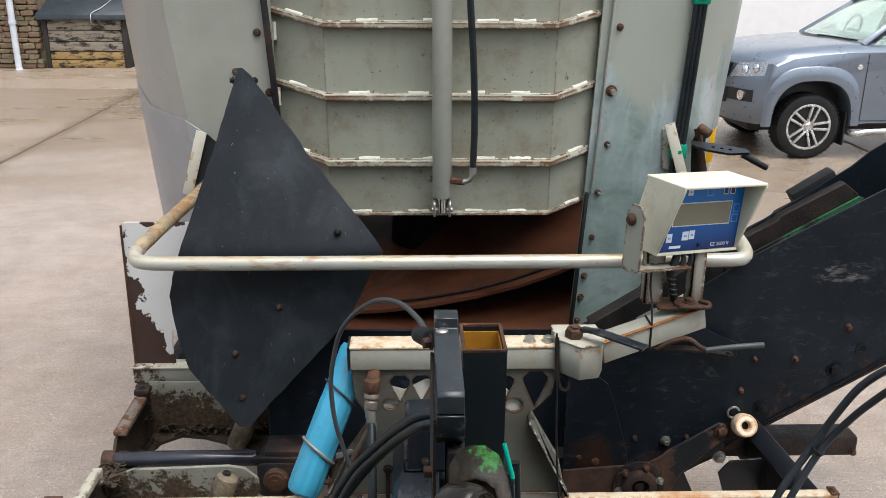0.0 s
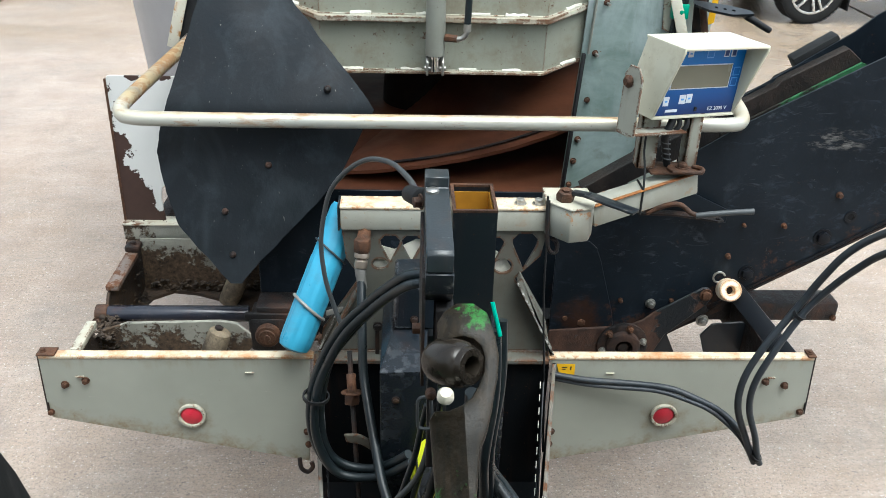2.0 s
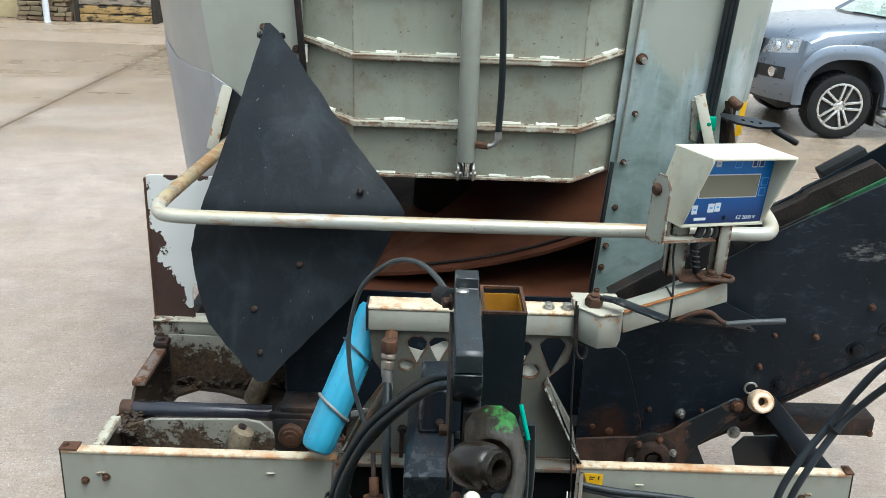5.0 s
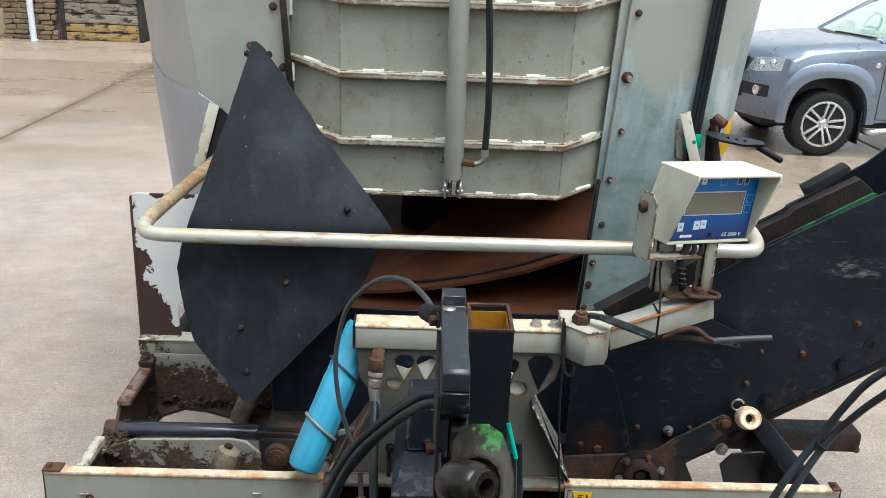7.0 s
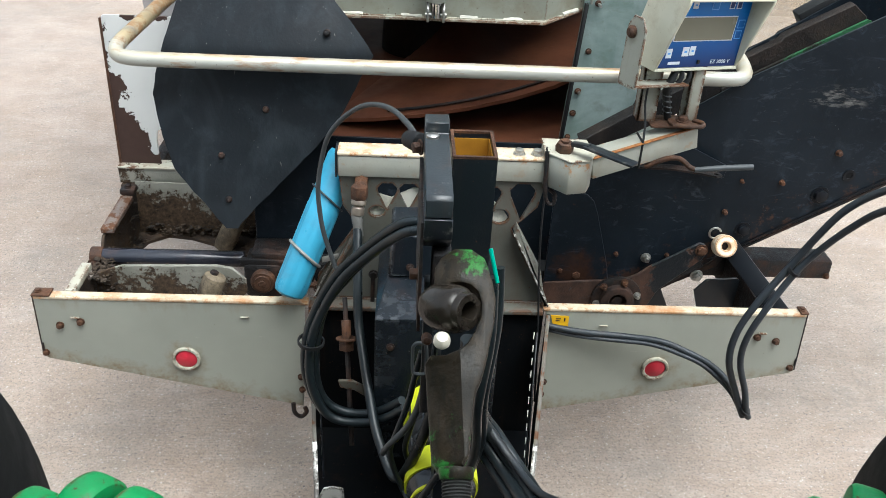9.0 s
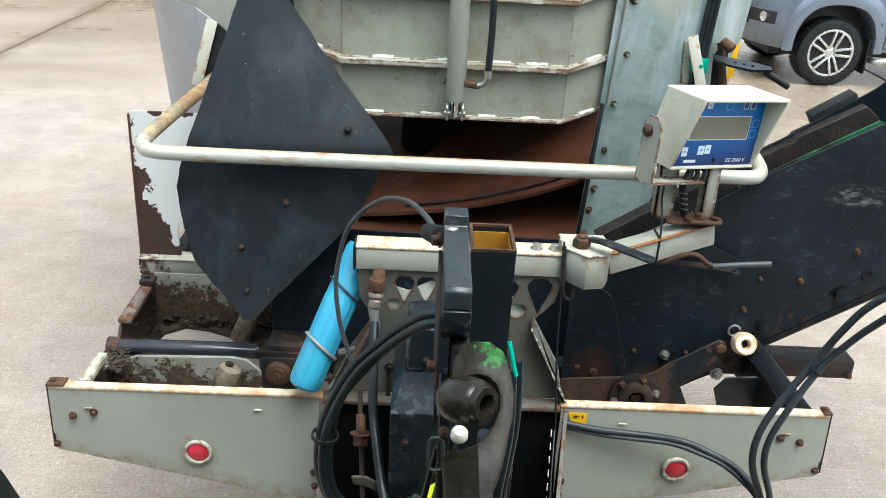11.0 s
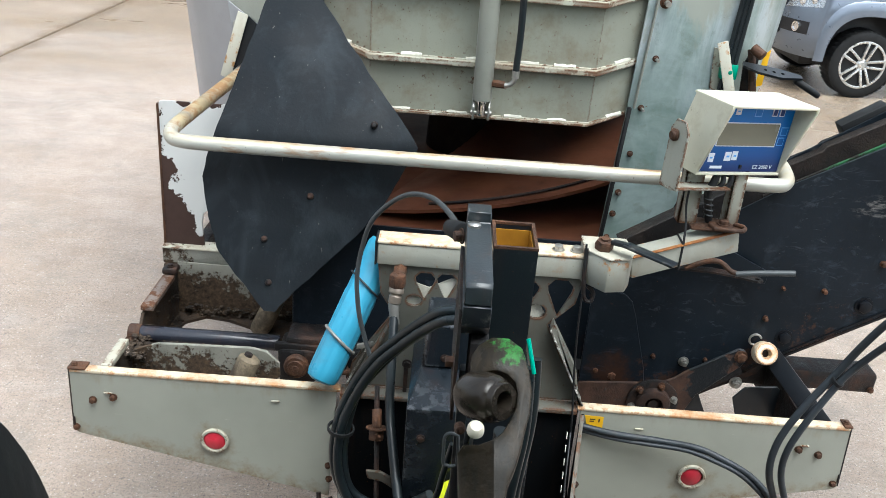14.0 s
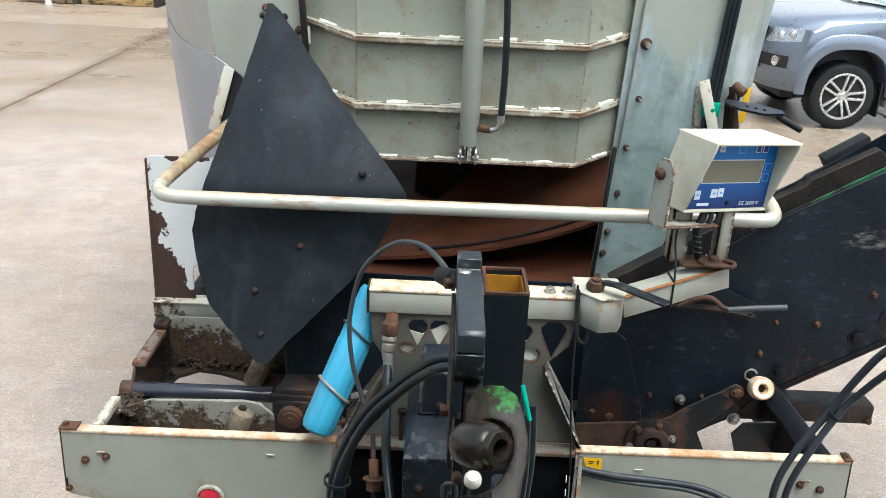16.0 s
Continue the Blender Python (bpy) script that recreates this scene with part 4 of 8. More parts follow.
def flap_y(x, z, u):
    y = 2.47 + max(0, z - 1.5) * 0.75 + max(0, 1.2 - z) * 0.1
    bow = 0.03 * math.sin(math.pi * u) * math.sin(math.pi * min(1, (z - 0.87) / 1.1))
    return y - bow + 0.009 * noise.noise((x * 4, z * 4, 1.0)) + 0.004 * noise.noise((x * 11, z * 11, 4.0))


def curl(x, y, z):
    """The lower end of the flap swings out towards the drawbar and hangs a little lower."""
    f = 1 - 0.42 * max(0, 1.36 - z) ** 1.25 / 2.45
    return -0.085 + (x + 0.085) * f, y * f, 2.32 + (z - 2.32) * f


rows = []
for i in range(57):
    z = 1.983 - (1.983 - 0.879) * i / 56
    xl, xr = along(LEFT_EDGE, z), along(RIGHT_EDGE, z)
    jl = 0.003 * noise.noise((z * 30, 0, 0))
    jr = 0.006 * noise.noise((z * 22, 3, 0))
    rows.append([curl(xl + jl + (xr + jr - xl - jl) * u / 12, flap_y(xl + (xr - xl) * u / 12, z, u / 12), z) for u in range(13)])
b = Build()
b.sheet(rows, 0.009)
part("sheet", b, M_FLAP, flap, smooth=60)
for x, z in ((-0.49, 1.325), (-0.635, 1.165), (-0.31, 1.55), (-0.63, 1.0)):
    b = Build()
    y = flap_y(x, z, 0.5)
    x, y, z = curl(x, y, z)
    b.lathe([(0.011, 0), (0.01, 0.5), (0.006, 0.9), (0, 1)], (x, y - 0.004, z), (x, y - 0.02, z + 0.004), 14)
    part("rivet", b, M_RUSTDK, flap)
b = Build()
b.cyl((-0.668, 2.86, 1.945), (-0.6, 2.86, 1.945), 0.006, seg=8)
b.bolt((-0.667, 2.86, 1.945), (-1, 0, 0), 0.009, 0.008)
b.bolt((-0.598, 2.85, 1.945), (0.7, -0.7, 0), 0.009, 0.008)
part("hanger_bolt", b, M_RUSTDK, flap)

# ---- chassis: front cross beam ----
MX, MZ = 0.715, 0.654


def make_beam_paint():
    """Grey paint with rust bleeding from the lower edge, the flange and the marker lamps."""
    k = Mat("beam_paint", 0.4)
    c = k.mix(k.ramp(k.noise(2.2, 4), 0.3, 0.7), (0.255, 0.26, 0.22), (0.325, 0.33, 0.28))
    ax = k.math("ABSOLUTE", k.axis("X"))
    up = k.math("SUBTRACT", k.axis("Z"), k.math("ADD", k.math("MULTIPLY", ax, 0.2235), 0.389))
    wob = k.ramp(k.noise(14, 8, 0.7), 0.3, 0.7, -0.03, 0.035)
    low = k.ramp(k.math("ADD", up, wob), 0.0, 0.055, 0.85, 0.0)
    top = k.ramp(k.math("ADD", k.axis("Z"), k.ramp(k.noise(1, 7, 0.7, k.stretch(22, 22, 4)), 0.3, 0.7, -0.05, 0.03)), 0.82, 0.87, 0.0, 0.4)
    dx, dz = k.math("SUBTRACT", ax, MX), k.math("SUBTRACT", k.axis("Z"), MZ - 0.006)
    away = k.math("SQRT", k.math("ADD", k.math("MULTIPLY", dx, dx), k.math("MULTIPLY", dz, dz)))
    ring = k.ramp(k.math("ADD", away, wob), 0.035, 0.075, 0.65, 0.0)
    bleed = k.math("MAXIMUM", k.math("MAXIMUM", low, top), ring)
    stain = k.math("MULTIPLY", bleed, k.ramp(k.noise(30, 7, 0.7), 0.35, 0.6))
    c = k.mix(stain, c, k.mix(k.noise(50, 6), (0.10, 0.065, 0.03), (0.25, 0.17, 0.085)))
    spots = k.ramp(k.noise(62, 6, 0.72), 0.7, 0.73, 0, 0.9)
    c = k.mix(spots, c, (0.08, 0.045, 0.02))
    scratch = k.ramp(k.noise(1, 3, 0.6, k.stretch(18, 18, 120), 0.5), 0.72, 0.76, 0, 0.4)
    c = k.mix(scratch, c, (0.42, 0.42, 0.36))
    return k.done(c, k.ramp(stain, 0, 1, 0.4, 0.8), bump=k.math("ADD", k.noise(240, 3), k.noise(7, 3)), strength=0.14)


M_BEAM = make_beam_paint()
beam = thing("front_beam", (0, 2.1, 0.47), "grey tapered steel cross beam with rust-edged top flange", "beam")
for s, tip, foot in ((-1, 1.132, 1.136), (1, 1.143, 1.155)):
    b = Build()
    poly = [(s * tip, 0.858), (s * 0.355, 0.858), (s * 0.372, 0.472), (s * (foot - 0.012), 0.642), (s * foot, 0.652)]
    b.prism(poly, 2.1, 2.108, bev=0.0015)
    web = part("web", b, M_BEAM, beam)
    b = Build()
    b.box(min(s * tip, s * 0.345), max(s * tip, s * 0.345), 2.097, 2.13, 0.856, 0.867, 0.004)
    part("flange", b, M_FLANGE, beam, "worn cream flange streaked orange with rust")
    b = Build()
    b.prism([(s * 0.40, 0.486), (s * 1.12, 0.648), (s * 1.12, 0.656), (s * 0.40, 0.494)], 2.109, 2.16)
    part("lower_flange", b, M_CREAM, beam)
    b = Build()
    inner = tip - (0.05 if s < 0 else 0.022)
    b.box(min(s * inner, s * (tip + 0.003)), max(s * inner, s * (tip + 0.003)), 2.094, 2.135, 0.8675, 0.8735, 0.0025)
    b.bolt((s * (tip - 0.012), 2.115, 0.8735), (0, 0, 1), 0.008, 0.005)
    part("end_cap", b, M_RUST, beam, "rusty cap on the beam's end")
    b = Build()
    b.bar((s * (tip + 0.001), 2.101, 0.866), (s * (foot + 0.001), 2.101, 0.655), 0.004, 0.004, 0.001, up=(1, 0, 0))
    b.bar((s * (foot - 0.004), 2.098, 0.70), (s * (foot - 0.003), 2.098, 0.672), 0.006, 0.006, 0.002, up=(1, 0, 0))
    part("end_edge", b, M_RUSTDK, beam, "rusty cut edge of the beam")
    # round red marker in a worn grey ring
    b = Build()
    b.ring((MX * s, 2.1, MZ), (MX * s, 2.088, MZ), 0.042, 0.0325, 28, 0.003)
    mark = part("marker_ring", b, M_CREAM, beam, "worn grey ring")
    b = Build()
    b.lathe([(0.0335, 0), (0.033, 0.4), (0.027, 0.85), (0.0, 1)], (MX * s, 2.1, MZ), (MX * s, 2.09, MZ), 24)
    part("marker", b, M_RED, mark, "faded red round marker lamp")
    for x, z in ((1.07, 0.766), (1.009, 0.78)):
        b = Build()
        b.bolt((s * x, 2.1, z), FRONT, 0.0088, 0.01)
        part("bolt", b, M_RUST, beam)
    for x, z in ((tip - 0.004, 0.665), (0.375, 0.59), (0.372, 0.54)):
        b = Build()
        b.bolt((s * x, 2.1, z), FRONT, 0.008, 0.008)
        part("bolt", b, M_RUST, beam)
    b = Build()
    b.bar((s * 1.035, 2.096, 0.795), (s * 1.01, 2.096, 0.795), 0.008, 0.005)
    b.bar((s * 0.545, 2.097, 0.81), (s * 0.52, 2.097, 0.81), 0.006, 0.004)
    part("weld", b, M_CREAM, beam)
b = Build()
b.prism([(0.381, 0.804), (0.425, 0.805), (0.424, 0.843), (0.369, 0.845)], 2.0955, 2.0965)
lab = part("label", b, M_YELLOW, beam, "yellow warning label")
b = Build()
for x, z, w, h in ((0.385, 0.833, 0.016, 0.0015), (0.385, 0.826, 0.012, 0.0015), (0.41, 0.83, 0.004, 0.006)):
    b.box(x, x + w, 2.0945, 2.0953, z - h, z + h, 0)
part("label_print", b, M_BLACKBOX, lab)
b = Build()
b.tube([(-0.4, 2.08, 0.5), (-0.395, 2.07, 0.47), (-0.375, 2.07, 0.455), (-0.36, 2.075, 0.47), (-0.365, 2.08, 0.485)], 0.007, 8)
part("hook", b, M_RUSTDK, beam)

# ---- chassis: subframe at the flap's side ----
sub = thing("side_subframe", (-0.9, 2.5, 0.6), "pale rusty steel subframe caked with old feed", "chassis frame")


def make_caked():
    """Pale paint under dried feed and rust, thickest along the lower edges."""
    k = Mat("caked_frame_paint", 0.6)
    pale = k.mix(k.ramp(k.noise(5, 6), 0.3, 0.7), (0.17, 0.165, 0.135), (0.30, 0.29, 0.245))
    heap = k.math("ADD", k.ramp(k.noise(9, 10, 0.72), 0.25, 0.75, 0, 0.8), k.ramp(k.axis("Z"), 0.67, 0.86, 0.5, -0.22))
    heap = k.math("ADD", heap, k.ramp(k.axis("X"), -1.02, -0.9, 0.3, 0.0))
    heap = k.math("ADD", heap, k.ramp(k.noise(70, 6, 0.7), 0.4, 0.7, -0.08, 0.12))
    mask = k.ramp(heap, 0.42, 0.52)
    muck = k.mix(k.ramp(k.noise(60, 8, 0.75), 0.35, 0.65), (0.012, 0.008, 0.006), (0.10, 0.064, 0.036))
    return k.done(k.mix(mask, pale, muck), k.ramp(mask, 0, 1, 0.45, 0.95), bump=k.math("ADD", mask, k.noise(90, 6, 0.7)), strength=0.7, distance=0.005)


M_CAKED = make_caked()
M_CRUST = rusted("feed_crusted_pipe", (0.055, 0.042, 0.028), (0.24, 0.19, 0.125), 0.95, 0.35, 0.62)
M_MUCK = rusted("caked_muck", (0.013, 0.009, 0.007), (0.085, 0.052, 0.028), 0.95, 0.42, 0.66)
b = Build()
b.box(-1.052, -1.022, 2.131, 2.285, 0.846, 0.868, 0.004)
part("outer_rail", b, M_CREAM, sub, "pale worn rail end")
b = Build()
b.box(-1.058, -1.014, 2.485, 2.72, 0.852, 0.872, 0.005)
part("outer_rail", b, painted("wet_worn_flange", (0.16, 0.135, 0.12), 0.75, 0.35, 0.9, dirt_col=(0.075, 0.045, 0.032), rust_scale=22, streak=0.6, edge=0.9), sub, "wet rusty flange of the outer rail")
b = Build()
b.box(-1.06, -1.008, 2.715, 2.765, 0.872, 0.895, 0.007)
b.bolt((-1.035, 2.74, 0.895), (0, 0, 1), 0.011, 0.006)
part("rail_block", b, M_RUSTDK, sub, "rusty block on the rail's end")
b = Build()
b.prism([(2.131, 0.60), (2.131, 0.845), (2.28, 0.845), (2.30, 0.79), (2.34, 0.77), (2.42, 0.775), (2.485, 0.845), (2.72, 0.852), (2.86, 0.852), (2.86, 0.60)], -1.056, -1.046, "x", bev=0.002)
part("side_web", b, M_MUCK, sub, "rusty side web caked with feed")
b = Build()
b.box(-1.105, -0.6, 2.865, 2.93, 0.845, 0.905, 0.004)
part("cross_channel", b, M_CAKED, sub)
b = Build()
b.box(-1.105, -0.6, 2.858, 2.93, 0.9055, 0.912, 0.002)
part("channel_cap", b, M_CREAM, sub, "cream top edge of the channel, chipped")
b = Build()
b.box(-1.10, -0.93, 2.85, 2.93, 0.79, 0.844, 0.006)
part("channel_web", b, M_MUCK, sub)
b = Build()
b.sheet([[(-1.045, 2.855, 0.86), (-0.9, 2.85, 0.86), (-0.58, 2.85, 0.86)], [(-1.045, 2.85, 0.77), (-0.9, 2.845, 0.77), (-0.58, 2.84, 0.76)], [(-1.045, 2.84, 0.655), (-0.92, 2.84, 0.66), (-0.58, 2.83, 0.66)]], 0.008)
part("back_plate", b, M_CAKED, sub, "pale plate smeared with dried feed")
b = Build()
b.prism([(-1.045, 2.40), (-1.0, 2.42), (-1.02, 2.70), (-1.0, 2.765), (-0.937, 2.815), (-0.85, 2.80), (-0.737, 2.75), (-0.65, 2.70), (-0.58, 2.66), (-0.58, 2.83), (-1.045, 2.835)], 0.648, 0.66, "z")
part("shelf_plate", b, M_MUCK, sub, "cut-out shelf thick with dried feed and rust")
b = Build()
b.prism([(-1.045, 0.70), (-1.03, 0.80), (-0.95, 0.829), (-0.66, 0.838), (-0.61, 0.83), (-0.568, 0.79), (-0.566, 0.74), (-0.60, 0.70), (-0.64, 0.66), (-0.9, 0.70), (-1.0, 0.72)], 2.33, 2.342, bev=0.002)
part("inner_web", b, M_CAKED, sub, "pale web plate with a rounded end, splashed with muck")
b = Build()
b.box(-1.04, -0.92, 2.17, 2.33, 0.655, 0.665)
part("foot_plate", b, M_RUSTDK, sub)
for p, q in (((-0.725, 2.74, 0.655), (-0.66, 2.76, 0.80)), ((-0.685, 2.27, 0.74), (-0.648, 2.285, 0.835))):
    b = Build()
    b.lathe([(0.034, 0), (0.037, 0.1), (0.036, 0.8), (0.034, 0.93), (0.024, 1.0)], p, q, 20)
    stub = part("stub_pipe", b, M_CRUST, sub, "round stub pipe caked with feed")
    b = Build()
    b.bolt(Vector(q) - Vector((0.01, 0, 0.005)), Vector(q) - Vector(p), 0.014, 0.014)
    part("bolt", b, M_RUSTDK, stub)
for x in (-1.1, 1.06):
    b = Build()
    b.box(x, x + 0.05, 2.94, 4.9, 0.62, 0.76, 0.004)
    part("long_member", b, M_RUSTDK, sub)

# crumbs of dried feed on the subframe's ledges
b = Build()
crng = random.Random(7)
LEDGES = [((-1.04, 2.45, 0.66), (-1.0, 2.78, 0.68), 110, 0.012), ((-1.02, 2.81, 0.66), (-0.6, 2.838, 0.70), 260, 0.013), ((-1.1, 2.87, 0.912), (-0.9, 2.92, 0.912), 16, 0.007), ((-0.97, 2.335, 0.832), (-0.68, 2.34, 0.838), 14, 0.006), ((-1.03, 2.18, 0.665), (-0.93, 2.32, 0.667), 50, 0.008), ((-1.06, 2.30, 0.775), (-1.0, 2.43, 0.80), 130, 0.014), ((-1.05, 2.322, 0.72), (-0.97, 2.33, 0.80), 90, 0.009), ((-1.044, 2.45, 0.66), (-1.035, 2.84, 0.80), 90, 0.009)]
for lo, hi, count, size in LEDGES:
    for i in range(count):
        c = Vector([crng.uniform(p, q) for p, q in zip(lo, hi)])
        r = crng.uniform(0.2, 1.0) ** 1.6 * size * 0.72
        t = bmesh.new()
        bmesh.ops.create_icosphere(t, subdivisions=1, radius=1)
        for v in t.verts:
            v.co = c + Vector((v.co.x * r * crng.uniform(0.7, 1.6), v.co.y * r * crng.uniform(0.7, 1.6), max(v.co.z, -0.4) * r * crng.uniform(0.4, 1.0)))
        b.add(t)
tagged(part("dried_feed", b, rusted("dried_feed", (0.016, 0.011, 0.008), (0.085, 0.057, 0.034), 0.95, 0.4, 0.7), sub, "crumbs of dried feed"), kind="stuff")

gp = thing("guard_plate", (-1.0, 2.9, 0.9), "upright brown steel plate with peeling white paint", "guard plate")
b = Build()
b.prism([(-1.098, 0.9), (-0.955, 0.9), (-0.962, 1.0), (-0.955, 1.04), (-0.93, 1.06), (-0.7, 1.06), (-0.7, 1.452), (-1.08, 1.452), (-1.091, 1.448), (-1.095, 1.435)], 2.895, 2.903, bev=0.001)
part("plate", b, M_PEEL, gp)
b = Build()
b.prism([(-1.105, 0.9), (-1.097, 0.9), (-1.093, 1.44), (-1.101, 1.44)], 2.892, 2.906)
part("edge", b, M_RUST, gp)

# black cylinder rod across the subframe
rod = thing("tilt_ram", (-0.85, 2.47, 0.76), "black tilt ram lying across the subframe", "hydraulic ram")
b = Build()
b.cyl((-1.06, 2.45, 0.79), (-0.592, 2.45, 0.791), 0.0265, seg=24, bev=0.002)
part("barrel", b, painted("wet_black_ram_paint", (0.02, 0.022, 0.03), 0.16, 0.2, 0.6, dirt_col=(0.07, 0.062, 0.062), spec=0.5, rust_scale=20), rod)
b = Build()
b.cyl((-1.085, 2.45, 0.79), (-1.045, 2.45, 0.79), 0.03, seg=18, bev=0.004)
b.bolt((-1.07, 2.42, 0.775), FRONT, 0.016, 0.012)
part("collar", b, M_RUST, rod)

# ---- cross conveyor, raised at its outer end ----
conv = thing("elevator_conveyor", (0.4, 2.7, 0.62), "black steel discharge conveyor raised at an angle", "conveyor")
YC = 2.45
b = Build()
b.prism([(-0.565, 0.66), (-0.555, 1.19), (-0.52, 1.205), (0.45, 1.20), (0.53, 0.80), (0.42, 0.62)], YC + 0.08, YC + 0.088, bev=0.001)
part("hopper_plate", b, M_CONV, conv)
b = Build()
b.prism([(0.40, 0.665), (0.78, 0.78), (1.0, 0.872), (1.239, 1.017), (2.35, 1.70), (2.35, 2.27), (1.321, 1.692), (0.935, 1.476), (0.50, 1.18), (0.42, 0.9)], YC - 0.012, YC - 0.004, bev=0.001)
front = part("side_plate", b, M_CONV, conv, "black scuffed side plate")
b = Build()
b.bar((1.0, YC + 0.012, 0.862), (2.35, YC + 0.012, 1.69), 0.05, 0.008)
part("lower_edge", b, M_RUSTDK, conv, "rust-flaked lower edge")
b = Build()
b.bar((1.0, YC - 0.016, 0.886), (2.35, YC - 0.016, 1.715), 0.004, 0.005, 0.001)
part("edge_weld", b, M_BLACK, conv)
b = Build()
b.prism([(0.62, 0.68), (0.95, 0.80), (1.02, 0.86), (0.99, 0.80), (0.86, 0.73), (0.75, 0.66)], YC + 0.02, YC + 0.028)
part("lower_brace", b, M_RUSTDK, conv)
b = Build()
b.prism([(0.40, 0.72), (0.618, 0.745), (0.606, 0.815), (0.548, 1.01), (0.53, 1.055), (0.505, 1.078), (0.46, 1.088), (0.40, 1.09)], YC - 0.022, YC - 0.014, bev=0.002)
part("cover_plate", b, M_CONV, conv)
def make_scraped_green():
    """Green paint scraped off over most of the strip, thickest at its outer end."""
    k = Mat("green_scraped_paint", 0.6)
    left = k.ramp(k.math("ADD", k.ramp(k.axis("X"), 1.08, 1.42, -0.13, 0.16), k.noise(22, 9, 0.75), False), 0.5, 0.6)
    green = k.mix(k.noise(60, 5), (0.01, 0.05, 0.02), (0.04, 0.155, 0.065))
    return k.done(k.mix(left, (0.014, 0.012, 0.01), green), bump=left, strength=0.4)


# rear side with rubber skirt
b = Build()
b.prism([(0.9, 1.02), (1.2, 1.05), (2.35, 1.76), (2.35, 2.25), (1.5, 1.70), (1.44, 1.645), (0.98, 1.335), (0.9, 1.25)], 2.9, 2.908, bev=0.001)
part("side_plate", b, M_CONV, conv)
b = Build()
b.prism([(1.02, 1.292), (1.112, 1.348), (1.46, 1.552), (1.475, 1.548), (1.47, 1.52), (1.03, 1.262)], 2.845, 2.857)
part("green_strip", b, make_scraped_green(), conv, "strip of scraped green paint")
b = Build()
b.prism([(0.55, 1.07), (0.95, 1.325), (1.098, 1.41), (1.19, 1.462), (1.2, 1.48), (1.41, 1.598), (1.46, 1.56), (1.475, 1.53), (0.97, 1.235), (0.62, 1.04)], 2.86, 2.93, bev=0.003)
part("skirt_clamp", b, rusted("dusty_skirt_rubber", (0.006, 0.005, 0.005), (0.032, 0.021, 0.015), 0.85, 0.42, 0.7), conv, "dark clamped rubber skirt")
b = Build()
m = Matrix.Translation((1.37, 2.95, 1.525)) @ Matrix.Rotation(radians(-33), 4, "Y")
b.box(-0.09, 0.075, -0.03, 0.03, 0.0, 0.075, 0.004, m)
part("skirt_end", b, M_RUBBER, conv)
b = Build()
b.prism([(0.45, 0.75), (1.1, 1.02), (2.35, 1.785), (2.35, 1.80), (1.1, 1.04), (0.45, 0.77)], YC + 0.01, 2.895)
b.prism([(-0.55, 0.74), (0.47, 0.74), (0.47, 0.77), (-0.55, 0.77)], YC + 0.01, 2.895)
part("belt", b, M_RUBBER, conv)
b = Build()
b.box(-0.565, -0.555, YC + 0.089, 2.9, 0.66, 1.19)
b.box(-0.56, 0.6, 2.893, 2.9, 0.62, 0.92)
part("end_plate", b, M_CONV, conv)
# bearing block at the low end
b = Build()
b.box(-0.59, -0.46, YC - 0.05, YC + 0.079, 0.67, 0.80, 0.02)
b.box(-0.565, -0.44, YC - 0.03, YC + 0.079, 0.80, 0.832, 0.01)
b.bar((-0.60, YC - 0.03, 0.80), (-0.40, YC - 0.03, 0.795), 0.02, 0.03, 0.006)
blk = part("bearing_block", b, M_RUSTDK, conv)
b = Build()
b.lathe([(0.04, 0), (0.041, 0.5), (0.036, 0.8), (0.028, 0.84), (0.026, 1.0), (0.012, 1.0), (0.010, 1.1), (0, 1.12)], (-0.525, YC - 0.05, 0.745), (-0.525, YC - 0.08, 0.747), 24)
part("bearing", b, M_RUST, blk)
b = Build()
b.cyl((-0.47, YC - 0.06, 0.74), (-0.34, YC - 0.06, 0.735), 0.009, seg=10)
b.bolt((-0.44, YC - 0.06, 0.739), (-1, 0, 0), 0.015, 0.012)
b.bolt((-0.36, YC - 0.06, 0.736), (1, 0, 0), 0.015, 0.012)
part("tension_bolt", b, M_RUST, blk)
# crank link, hub, bolts
def make_flaking():
    """Dark rust with patches of blue-black paint left towards the link's upper end."""
    k = Mat("flaking_rust", 0.7)
    c = k.mix(k.ramp(k.noise(11, 9, 0.7), 0.35, 0.66), (0.016, 0.010, 0.008), (0.07, 0.034, 0.021))
    c = k.mix(k.ramp(k.noise(38, 8, 0.75), 0.6, 0.7, 0, 0.6), c, (0.13, 0.055, 0.024))
    left = k.math("ADD", k.noise(7, 8, 0.68), k.ramp(k.axis("X"), 0.68, 0.86, -0.03, 0.12), False)
    paint = k.ramp(left, 0.53, 0.57)
    c = k.mix(paint, c, (0.007, 0.0095, 0.012))
    return k.done(c, k.ramp(paint, 0, 1, 0.75, 0.4), bump=k.math("ADD", k.noise(110, 7, 0.7), k.math("MULTIPLY", paint, 0.6)), strength=0.6, distance=0.004)


b = Build()
YL = YC - 0.045
b.prism([(0.395, 0.66), (0.395, 0.764), (0.52, 0.775), (0.652, 0.783), (0.70, 0.805), (0.738, 0.838), (0.863, 0.918), (0.885, 0.932), (0.903, 0.929), (0.917, 0.912), (0.915, 0.888), (0.905, 0.868), (0.848, 0.812), (0.783, 0.748), (0.748, 0.667)], YL - 0.01, YL, bev=0.003)
link = part("crank_link", b, make_flaking(), conv, "rusty crank link with black paint left on its arm")
b = Build()
